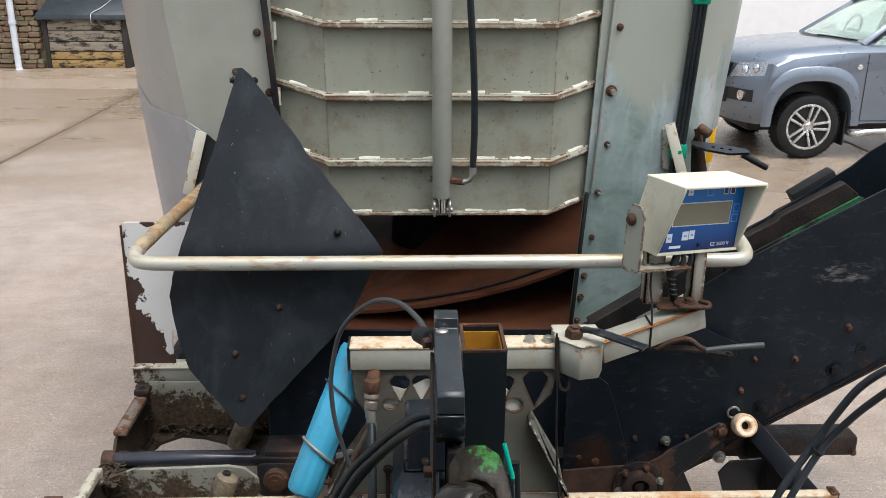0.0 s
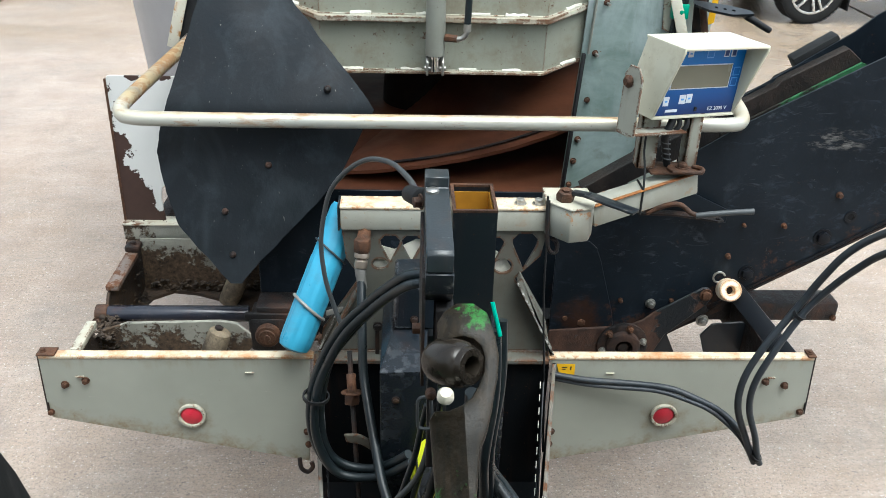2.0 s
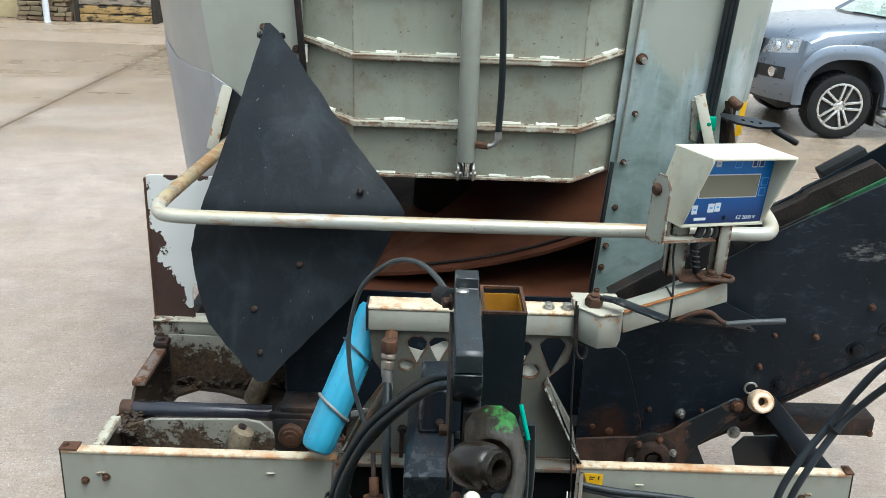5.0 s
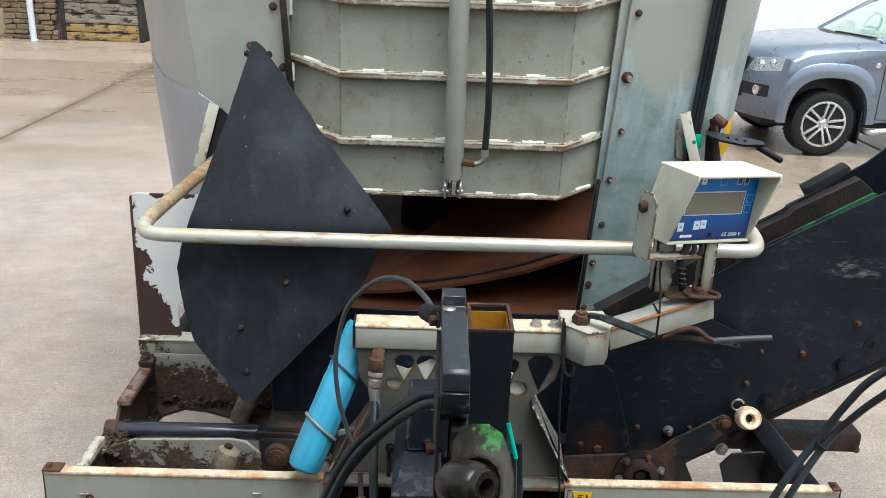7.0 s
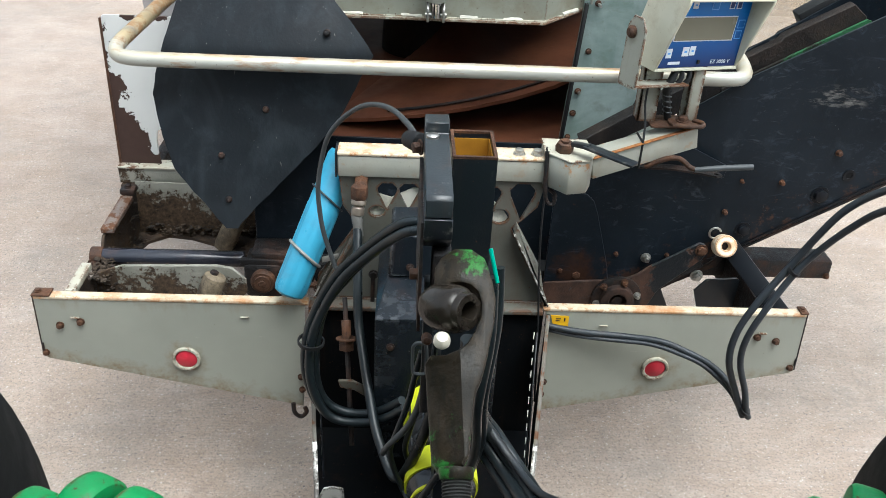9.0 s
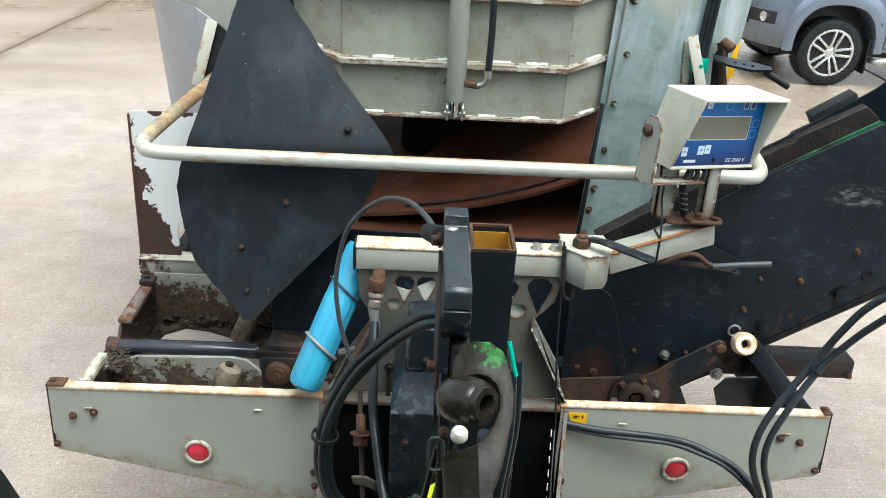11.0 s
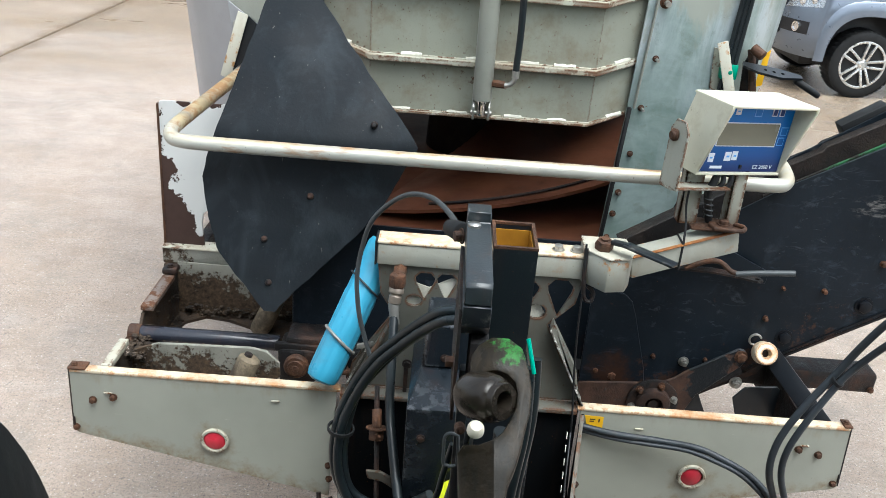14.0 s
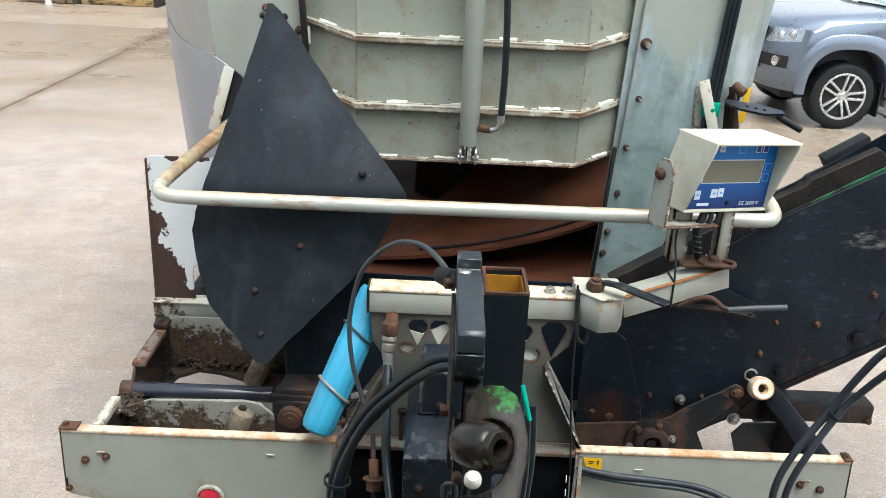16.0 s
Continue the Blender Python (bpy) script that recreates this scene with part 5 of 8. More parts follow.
b.lathe([(0.084, 0), (0.084, 0.3), (0.08, 0.36), (0.058, 0.38), (0.055, 0.9), (0.05, 1.0), (0.031, 1.0), (0.028, 0.9), (0.028, 0.35), (0.018, 0.35), (0.016, 0.7), (0.0, 0.75)], (0.643, YL - 0.01, 0.714), (0.643, YL - 0.042, 0.714), 32)
part("hub", b, M_RUSTDK, link, "dark rusty bolted hub")
for i in range(6):
    a = radians(60 * i + 15)
    b = Build()
    b.bolt((0.643 + 0.069 * math.cos(a), YL - 0.02, 0.714 + 0.069 * math.sin(a)), FRONT, 0.0095, 0.012, 0.01)
    part("hub_bolt", b, M_RUST if i % 3 else M_STEEL, link)
b = Build()
b.bar((0.72, YL - 0.004, 0.73), (0.915, YL + 0.012, 0.845), 0.012, 0.03, 0.003, up=(0, 0, 1))
part("lower_link", b, M_RUSTDK, link)
for x, z, r, mt in ((0.506, 0.777, 0.014, M_RUST), (0.563, 0.668, 0.012, M_CREAM), (0.45, 0.794, 0.009, M_RUST), (0.732, 0.847, 0.013, M_STEEL), (1.033, 0.965, 0.02, M_BLACK), (1.254, 1.098, 0.022, M_BLACK), (0.959, 1.028, 0.007, M_RUST), (0.99, 1.14, 0.005, M_RUST), (1.119, 1.139, 0.007, M_RUST), (1.273, 1.247, 0.008, M_RUST), (0.80, 0.86, 0.006, M_RUST), (0.63, 0.86, 0.006, M_RUST), (0.916, 0.782, 0.016, M_STEEL)):
    b = Build()
    b.bolt((x, YC - 0.013, z), FRONT, r, 0.012, 0.012 if mt is M_STEEL else 0)
    part("bolt", b, mt, conv)
b = Build()
b.bolt((0.896, YL - 0.01, 0.905), FRONT, 0.016, 0.01)
part("pin", b, M_RUST, link)
b = Build()
b.ring((1.328, YC - 0.012, 1.171), (1.328, YC - 0.016, 1.171), 0.02, 0.011, 20)
part("hole_rim", b, M_BLACK, conv)
# Black disc paints the dark inside of the hole; the plate is solid.
b = Build()
b.cyl((1.328, YC - 0.012, 1.171), (1.328, YC - 0.0135, 1.171), 0.0112, seg=16)
part("hole_dark_disc", b, plain("hole_shade_black", (0.004, 0.004, 0.004), 0.9), conv)
# nylon roller on a bent strut
b = Build()
b.lathe([(0.018, 0), (0.034, 0.03), (0.037, 0.2), (0.037, 0.8), (0.036, 0.93), (0.033, 1), (0.0145, 1), (0.0135, 0.9), (0.0135, 0.4)], (0.966, YC - 0.035, 0.915), (0.962, YC - 0.085, 0.94), 32)
part("roller", b, painted("rust_stained_nylon", (0.7, 0.62, 0.48), 0.05, 0.5, 0.9, dirt_col=(0.5, 0.23, 0.06), streak=0.1, edge=0.9, edge_col=(0.42, 0.19, 0.06), grime_at=(0.46, 0.6)), conv, "worn white nylon roller stained with rust")
b = Build()
b.cyl((0.967, YC - 0.012, 0.91), (0.964, YC - 0.062, 0.926), 0.0135, seg=12)
part("roller_axle", b, M_RUSTDK, conv)
b = Build()
pts = [(0.938 + 0.019 * math.cos(a), YC - 0.03, 0.957 + 0.019 * math.sin(a)) for a in [radians(20 + 32 * i) for i in range(11)]]
b.tube(pts, 0.0035, 8, 2)
part("ring_pin", b, M_STEEL, conv)
b = Build()
b.bar((0.985, YC - 0.05, 0.925), (1.115, 2.17, 0.80), 0.058, 0.012, 0.002, up=(0, 1, 0))
part("strut", b, M_BLACK, conv)
b = Build()
b.prism([(0.913, 0.731), (0.947, 0.775), (1.05, 0.785), (1.10, 0.74), (1.06, 0.62), (0.95, 0.62)], YC - 0.03, YC - 0.022, bev=0.001)
b.prism([(0.72, 0.67), (0.785, 0.745), (0.80, 0.735), (0.845, 0.64), (0.74, 0.62)], YC - 0.02, YC - 0.012)
part("stay_plate", b, M_BLACKBOX, conv)
# steel flat lying on the scraper
b = Build()
b.prism([(0.55, 1.27), (0.72, 1.30), (0.92, 1.205), (0.915, 1.165), (0.88, 1.165), (0.70, 1.245)], 2.40, 2.406, bev=0.001)
part("scraper_plate", b, M_CONV, conv)

bt = thing("box_tube", (1.2, 2.6, 0.68), "brown rusty box tube of the chassis end", "box tube")
b = Build()
b.box(0.85, 1.447, 2.56, 2.66, 0.70, 0.775, 0.012)
part("tube", b, M_RUSTDK, bt)
b = Build()
b.bolt((1.432, 2.56, 0.716), FRONT, 0.009, 0.008)
part("bolt", b, M_RUST, bt)
b = Build()
b.box(1.06, 1.11, 2.16, 2.9, 0.66, 0.80, 0.004)
part("long_member", b, M_RUSTDK, bt)

# ---- headstock over the drawbar ----
M_RAILBOX = painted("box_rail_paint", (0.30, 0.30, 0.255), 0.12, 0.42, 0.3, dirt_col=(0.19, 0.14, 0.08), edge=0.3, edge_col=(0.30, 0.14, 0.05))
M_CHIPPED = painted("chipped_white_edge", (0.62, 0.61, 0.56), 0.45, 0.5, 0.5, dirt_col=(0.05, 0.045, 0.04), rust_scale=30, edge=0.8, edge_col=(0.06, 0.05, 0.04), grime_at=(0.54, 0.62))
# One grey paint: a lit tone for the right cheek, a shaded one for the plate.
M_CHEEK = painted("cheek_lit_grey", (0.17, 0.17, 0.145), 0.3, 0.45, 0.35, dirt_col=(0.07, 0.055, 0.035), edge=0.5)
M_HEAD = painted("headstock_shaded_grey", (0.10, 0.10, 0.085), 0.36, 0.42, 0.4, dirt_col=(0.05, 0.04, 0.025), edge=0.7)
head = thing("headstock", (0.03, 2.14, 0.86), "grey headstock plate with cut-outs under a box rail", "headstock")
b = Build()
tear = lambda x, z, r, d: [(x, z - d), (x + r * 0.9, z - r * 0.1), (x + r, z + r * 0.45), (x + r * 0.5, z + r), (x - r * 0.5, z + r), (x - r, z + r * 0.45), (x - r * 0.9, z - r * 0.1)]
holes = [tear(-0.122, 1.213, 0.028, 0.056), tear(-0.062, 1.213, 0.028, 0.056), circle(-0.15, 1.152, 0.022, 14, 0.8), tear(0.172, 1.213, 0.024, 0.05), circle(0.196, 1.147, 0.026, 14, 0.9), tear(0.254, 1.215, 0.036, 0.078), circle(-0.05, 1.13, 0.03, 14, 0.6)]
b.prism([(-0.255, 1.265), (-0.245, 1.17), (-0.208, 1.11), (-0.214, 1.098), (-0.318, 0.936), (-0.332, 0.86), (0.36, 0.86), (0.346, 0.883), (0.232, 1.108), (0.30, 1.18), (0.315, 1.265)], 2.142, 2.152, holes=holes)
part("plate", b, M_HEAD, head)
b = Build()
b.prism([(-0.19, 1.10), (-0.19, 1.215), (-0.11, 1.19), (-0.05, 1.222), (0.16, 1.20), (0.20, 1.17), (0.225, 1.13), (0.225, 1.10)], 2.157, 2.161, bev=0.0005)
part("backing", b, M_WELD, head, "pale plate showing through the cut-outs")
for p, q in (((-0.272, 2.128, 1.002), (-0.33, 2.128, 0.87)), ((0.236, 2.102, 1.114), (0.358, 2.102, 0.872))):
    b = Build()
    b.bar(p, q, 0.0055, 0.005, 0.0012, up=(0, 1, 0))
    part("bare_edge", b, M_CHIPPED, head, "bare pale edge of the plate")
for poly in ([(-0.214, 1.09), (-0.32, 0.872), (-0.31, 0.872), (-0.204, 1.09)], [(0.236, 1.114), (0.245, 1.133), (0.325, 0.989), (0.349, 0.872), (0.358, 0.872)]):
    b = Build()
    b.prism(poly, 2.105, 2.1415, bev=0.001)
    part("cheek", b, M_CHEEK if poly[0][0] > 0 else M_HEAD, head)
b = Build()
b.box(-0.258, 0.31, 2.13, 2.20, 1.262, 1.325, 0.006)
part("box_rail", b, M_RAILBOX, head)
b = Build()
b.box(-0.258, 0.31, 2.128, 2.202, 1.3255, 1.334, 0.003)
part("box_rail_top", b, M_FLANGE, head, "rust-streaked top of the box rail")
b = Build()
b.box(-0.264, -0.2585, 2.128, 2.202, 1.262, 1.334, 0.001)
part("rail_end", b, M_BLACKBOX, head)
for x in (0.235, 0.285):
    b = Build()
    b.bolt((x, 2.16, 1.334), (0, 0, 1), 0.013, 0.012)
    part("bolt", b, M_STEEL, head)
b = Build()
b.box(-0.344, 0.344, 2.09, 2.141, 0.846, 0.859, 0.002)
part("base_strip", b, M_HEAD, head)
# hose union on the plate
b = Build()
b.cyl((-0.192, 2.14, 1.25), (-0.194, 2.085, 1.245), 0.02, seg=6, bev=0.002)
b.cyl((-0.195, 2.08, 1.262), (-0.196, 2.076, 1.226), 0.024, seg=6, bev=0.003)
part("union_base", b, M_RUST, head, "rusty union base")
b = Build()
b.lathe([(0.018, 0), (0.021, 0.1), (0.021, 0.25), (0.014, 0.34), (0.018, 0.42), (0.018, 0.72), (0.012, 0.8), (0.012, 1)], (-0.196, 2.076, 1.226), (-0.201, 2.058, 1.168), 12)
part("union", b, plain("tarnished_fitting", (0.24, 0.2, 0.16), 0.4, 0.6, 0.4, 90, 0.3, 0.6), head, "tarnished hydraulic union")

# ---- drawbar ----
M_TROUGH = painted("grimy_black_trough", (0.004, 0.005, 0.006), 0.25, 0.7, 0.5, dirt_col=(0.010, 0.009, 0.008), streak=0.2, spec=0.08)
M_RUSTED_EDGE = painted("worn_tan_edge", (0.11, 0.1, 0.08), 0.5, 0.5, 0.6, dirt_col=(0.06, 0.045, 0.03), rust_scale=24, edge=0.5)
draw = thing("drawbar", (0, 1.7, 0.36), "black drawbar trough with bare white upper edges", "drawbar")
for s, lean, top in ((-1, 0.12, 0.345), (1, 0.18, 0.357)):
    b = Build()
    b.prism([(2.1, 0.845), (2.1, 0.45), (1.3, 0.36), (1.3, 0.58), (1.6, 0.66)], 0, 0.01, "x", m=Matrix.Translation((s * top, 0, 0)) @ Matrix(((1, s * lean, 0, -s * lean * 2.1), (0, 1, 0, 0), (0, 0, 1, 0), (0, 0, 0, 1))))
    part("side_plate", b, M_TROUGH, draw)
    x = lambda y: s * (top + lean * (y - 2.1)) + 0.005
    z = lambda y: 0.847 - (2.09 - y) * 0.371
    b = Build()
    b.bar((x(2.09), 2.09, z(2.09)), (x(1.70), 1.70, z(1.70)), 0.011, 0.006, 0.001)
    part("upper_edge", b, M_RUSTED_EDGE, draw)
    b = Build()
    b.bar((x(1.70), 1.70, z(1.70)), (x(1.6), 1.6, z(1.6)), 0.0125, 0.006, 0.001)
    b.bar((x(1.6), 1.6, z(1.6)), (x(1.3), 1.3, 0.584), 0.0125, 0.006, 0.001)
    part("bare_edge", b, M_CHIPPED, draw, "chipped white upper edge")
b = Build()
b.prism([(-0.244, 1.3), (0.211, 1.3), (0.352, 2.12), (-0.342, 2.12)], 0.36, 0.372, "z")
b.box(-0.34, 0.35, 2.112, 2.12, 0.372, 0.845, 0)
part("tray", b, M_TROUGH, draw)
b = Build()
GEAR = bmesh.new()
low, mid, high = ([GEAR.verts.new(q) for q in loop] for loop in (
    [(-0.139, 1.75, 0.6), (0.172, 1.75, 0.6), (0.172, 2.06, 0.6), (-0.139, 2.06, 0.6)],
    [(-0.14, 1.75, 1.063), (0.173, 1.75, 1.071), (0.173, 2.06, 1.063), (-0.14, 2.06, 1.063)],
    [(-0.113, 1.895, 1.086), (0.15, 1.895, 1.09), (0.15, 2.06, 1.09), (-0.113, 2.06, 1.086)]))
for a, c in ((low, mid), (mid, high)):
    for i in range(4):
        GEAR.faces.new((a[i], a[(i + 1) % 4], c[(i + 1) % 4], c[i]))
GEAR.faces.new(low)
GEAR.faces.new(high)
bmesh.ops.recalc_face_normals(GEAR, faces=GEAR.faces)
b.add(GEAR, 0.004, 2, 8)
M_GEAR = painted("satin_black_cover", (0.008, 0.0115, 0.0155), 0.08, 0.27, 0.3, dirt_col=(0.016, 0.019, 0.023), rust_scale=16, streak=0.3, spec=0.5, edge=0.5, edge_col=(0.07, 0.075, 0.08))
cover = part("gear_cover", b, M_GEAR, draw, "black gearbox cover with a bevelled shoulder")
b = Build()
b.prism([(-0.112, 1.0865), (0.12, 1.0905), (0.115, 1.22), (-0.106, 1.215)], 1.905, 2.06, bev=0.006)
part("breather_box", b, M_GEAR, cover)
for x, z in ((-0.055, 1.12), (0.06, 0.9), (-0.1, 0.98)):
    b = Build()
    b.bolt((x, 1.905 if z > 1.08 else 1.75, z), FRONT, 0.008, 0.006)
    part("bolt", b, M_RUSTDK, cover)
# Dark bar in front of the headstock plate, drawn for a shaded slot in it.
b = Build()
b.bar((-0.159, 2.128, 0.948), (-0.16, 2.128, 0.805), 0.012, 0.012, 0.002, up=(0, 1, 0))
b.bolt((-0.157, 2.122, 0.957), FRONT, 0.011, 0.008)
part("dark_slot_bar", b, M_RUSTDK, draw)
b = Build()
b.prism([(-0.278, 0.372), (-0.276, 0.60), (-0.262, 0.635), (-0.240, 0.642), (-0.212, 0.636), (-0.209, 0.60), (-0.219, 0.575), (-0.212, 0.545), (-0.196, 0.50), (-0.18, 0.44), (-0.17, 0.372)], 1.60, 1.606, bev=0.002)
part("torn_plate", b, M_CHIPPED, draw, "bare pale plate in the trough")
b = Build()
b.lathe([(0.06, 0), (0.06, 0.6), (0.05, 0.85), (0.025, 0.97), (0, 1)], (-0.2, 1.50, 0.40), (-0.2, 1.50, 0.615), 24)
part("jack_foot", b, M_CABLE, draw, "dull grey domed cap")
# hitch head between tractor and drawbar
b = Build()
b.box(-0.09, 0.09, 0.75, 1.32, 0.38, 0.5, 0.01)
part("tongue", b, M_RUSTDK, draw)

# ---- jack tube and pin block ----
jack = thing("jack_tube", (0.04, 1.42, 0.5), "black open square tube standing on the drawbar", "box tube")
b = Build()
sq = lambda h: [(0.0425 - h, 1.402 - h), (0.0425 + h, 1.402 - h), (0.0425 + h, 1.44 + h), (0.0425 - h, 1.44 + h)]
b.prism(sq(0.039), 0.5, 1.685, "z", holes=[sq(0.034)])
part("tube", b, M_BLACKBOX, jack)
b = Build()
b.prism(sq(0.0395), 1.685, 1.69, "z", holes=[sq(0.0335)])
part("rim", b, M_RUST, jack, "rusty rim of the tube")
b = Build()
b.prism(sq(0.0338), 1.50, 1.676, "z", holes=[sq(0.032)])
part("lining", b, plain("amber_rust_wash", (0.42, 0.2, 0.02), 0.5, 0, 0.4, 60, 0.3), jack, "amber rust inside the tube")

pin = thing("pin_block", (-0.02, 1.3, 1.6), "blue-black steel block with a bright pin head", "steel block")
b = Build()
b.prism([(1.44, 1.735), (1.40, 1.735), (1.40, 1.715), (1.188, 1.705), (1.18, 1.698), (1.18, 1.668), (1.44, 1.66)], -0.0455, -0.003, "x", bev=0.0015)
part("block", b, painted("worn_blue_black_paint", (0.022, 0.027, 0.03), 0.12, 0.3, 0.6, dirt_col=(0.03, 0.038, 0.042), edge=0.2, edge_col=(0.1, 0.105, 0.105), spec=0.4, grime_at=(0.46, 0.66)), pin)
b = Build()
b.prism([(1.176, 1.667), (1.176, 1.632), (1.21, 1.60), (1.42, 1.60), (1.42, 1.659)], -0.0475, -0.002, "x", bev=0.0015)
part("lower_block", b, M_BLACKBOX, pin, "black lower half of the block")
b = Build()
b.lathe([(0.0115, 0), (0.0115, 0.6), (0.009, 0.9), (0, 1)], (-0.032, 1.385, 1.714), (-0.032, 1.385, 1.7215), 16)
part("pin_head", b, M_STEEL, pin)
b = Build()
b.box(-0.052, -0.0465, 1.18, 1.42, 1.45, 1.66, 0.001)
b.box(-0.03, -0.0, 1.18, 1.26, 1.47, 1.6, 0.003)
part("rear_plate", b, M_RUSTDK, pin)
b = Build()
b.bar((-0.028, 1.30, 1.48), (-0.025, 1.36, 1.12), 0.02, 0.02, 0.003, up=(1, 0, 0))
part("post", b, M_BLACKBOX, pin)
b = Build()
b.cyl((-0.075, 1.5, 1.66), (-0.05, 1.46, 1.668), 0.016, 0.02, 14, 0.004)
part("plug", b, M_RUBBER, pin)
for p, n in (((-0.05, 1.44, 1.67), (-1, -0.3, 0)), ((-0.05, 1.25, 1.52), (-1, 0, 0))):
    b = Build()
    b.bolt(p, n, 0.011, 0.013)
    part("bolt", b, M_RUST, pin)

# ---- tractor's top link ----
tl = thing("top_link", (0, 0.95, 1.2), "worn green tractor top link with a hook end", "top link")


def make_link_paint():
    """Oily brown casting, darker where grease sits, with green paint left on the hook and low down."""
    k = Mat("worn_green_casting", 0.5)
    k.b.inputs["Specular IOR Level"].default_value = 0.14
    c = k.mix(k.ramp(k.noise(14, 7), 0.3, 0.7), (0.012, 0.0095, 0.006), (0.033, 0.024, 0.0145))
    grease = k.ramp(k.noise(1, 8, 0.7, k.stretch(60, 14, 14), 0.6), 0.42, 0.6, 0, 0.9)
    c = k.mix(grease, c, (0.0085, 0.008, 0.006))
    c = k.mix(k.ramp(k.noise(70, 5, 0.7), 0.64, 0.72, 0, 0.35), c, (0.09, 0.075, 0.05))
    hook = k.math("MULTIPLY", k.ramp(k.axis("Z"), 1.585, 1.615, 0.0, 0.16), k.ramp(k.axis("X"), -0.01, 0.028, 0.35, 1.0))
    high = k.ramp(k.axis("Z"), 1.60, 1.64, -0.2, 0.06)
    low = k.ramp(k.axis("Z"), 1.43, 1.53, 0.27, 0.0)
    flakes = k.ramp(k.math("ADD", k.noise(30, 9, 0.74), k.math("ADD", k.math("ADD", high, low, False), hook, False), False), 0.54, 0.62)
    c = k.mix(flakes, c, k.mix(k.noise(50, 4), (0.012, 0.065, 0.014), (0.04, 0.19, 0.035)))
    c = k.mix(k.ramp(k.noise(34, 3, 0.6, None, 0.4), 0.73, 0.76, 0, 0.7), c, (0.16, 0.035, 0.012))
    return k.done(c, k.ramp(k.noise(12, 5, 0.6), 0.35, 0.65, 0.24, 0.5), bump=k.math("ADD", k.noise(60, 8, 0.7), k.noise(16, 4)), strength=0.55, distance=0.003)


M_LINKGREEN = make_link_paint()
M_LINK = plain("oily_cast_steel", (0.018, 0.0145, 0.011), 0.2, 0.2, 0.4, 60, 0.4, 0.35)
E0 = Vector((0.012, 1.085, 1.565))
b = Build()
BA = Vector((0.647, -0.643, 0.289)).normalized()
BC = E0 + Vector((-0.023, 0.0, 0.002))
b.lathe([(0.014, 0.0), (0.0265, 0.0), (0.0285, 0.03), (0.029, 0.12), (0.0345, 0.17), (0.037, 0.33), (0.0375, 0.5), (0.0372, 0.66), (0.0345, 0.8), (0.030, 0.86), (0.0288, 0.88), (0.0285, 0.97), (0.0268, 1.0), (0.0165, 1.0), (0.0152, 0.96), (0.0152, 0.4)], BC - BA * 0.034, BC + BA * 0.048, 36)
part("ball", b, M_LINK, tl, "oily steel ball with a bore")
# claw and body: one casting, drawn in the plane of the link
N = Vector((0, -0.547, 0.837))
D = Vector((0, -0.837, -0.547))
ML = Matrix(((1, 0, 0, E0.x), (0, D.y, N.y, E0.y), (0, D.z, N.z, E0.z), (0, 0, 0, 1)))
b = Build()
claw = [(-0.040, -0.034), (-0.040, -0.068), (-0.030, -0.084), (-0.012, -0.094), (0.016, -0.093), (0.036, -0.076), (0.047, -0.036), (0.051, -0.006), (0.048, 0.030), (0.041, 0.06), (0.0365, 0.084), (0.030, 0.109), (0.019, 0.135), (0.015, 0.16), (0.0125, 0.19), (0.008, 0.229), (0.0, 0.242), (-0.033, 0.243), (-0.042, 0.23), (-0.048, 0.153), (-0.053, 0.084), (-0.046, 0.076), (-0.024, 0.078), (-0.006, 0.073), (0.008, 0.062), (0.018, 0.044), (0.027, 0.022), (0.028, -0.002), (0.024, -0.018), (0.013, -0.029), (0.0, -0.033)]
b.prism(claw, -0.034, 0.026, "z")
es = [e for e in b.bm.edges if abs(e.verts[0].co.z - e.verts[1].co.z) < 1e-5]
bmesh.ops.bevel(b.bm, geom=es, offset=0.005, segments=2, affect="EDGES", clamp_overlap=True, profile=0.5)
bmesh.ops.bisect_plane(b.bm, geom=list(b.bm.verts) + list(b.bm.edges) + list(b.bm.faces), plane_co=(-0.006, 0, 0), plane_no=(1, -0.03, 0))
bmesh.ops.bisect_plane(b.bm, geom=list(b.bm.verts) + list(b.bm.edges) + list(b.bm.faces), plane_co=(0, 0.09, 0), plane_no=(0, 1, 0))
bmesh.ops.bisect_plane(b.bm, geom=list(b.bm.verts) + list(b.bm.edges) + list(b.bm.faces), plane_co=(0, -0.06, 0), plane_no=(0, 1, 0))
for v in b.bm.verts:
    if v.co.z > 0 and v.co.y > 0.06:
        v.co.z -= 0.95 * max(0.0, -0.006 - v.co.x) * min(1.0, (v.co.y - 0.06) / 0.03)
    elif v.co.z > 0 and v.co.y < -0.02:
        v.co.z -= 0.6 * max(0.0, -0.006 - v.co.x) + 0.2 * max(0.0, -0.06 - v.co.y)
bmesh.ops.transform(b.bm, matrix=ML, verts=b.bm.verts)
part("claw", b, M_LINKGREEN, tl, "oily claw with remains of green paint", 30)
b = Build()
b.cyl(ML @ Vector((-0.008, 0.238, -0.004)), ML @ Vector((-0.008, 0.256, -0.006)), 0.026, 0.024, 20, 0.003)
part("neck", b, M_LINKGREEN, tl)
b = Build()
b.lathe([(0.013, 0), (0.0125, 0.5), (0.008, 0.9), (0, 1)], ML @ Vector((-0.03, 0.058, 0.012)), ML @ Vector((-0.03, 0.056, 0.03)), 16)
part("cap", b, M_WHITEP, tl, "white plastic plug")
b = Build()
b.lathe([(0.009, 0), (0.0095, 0.5), (0.006, 0.9), (0, 1)], (-0.036, 1.14, 1.468), (-0.036, 1.115, 1.478), 14)
part("catch_knob", b, M_RUST, tl)
b = Build()
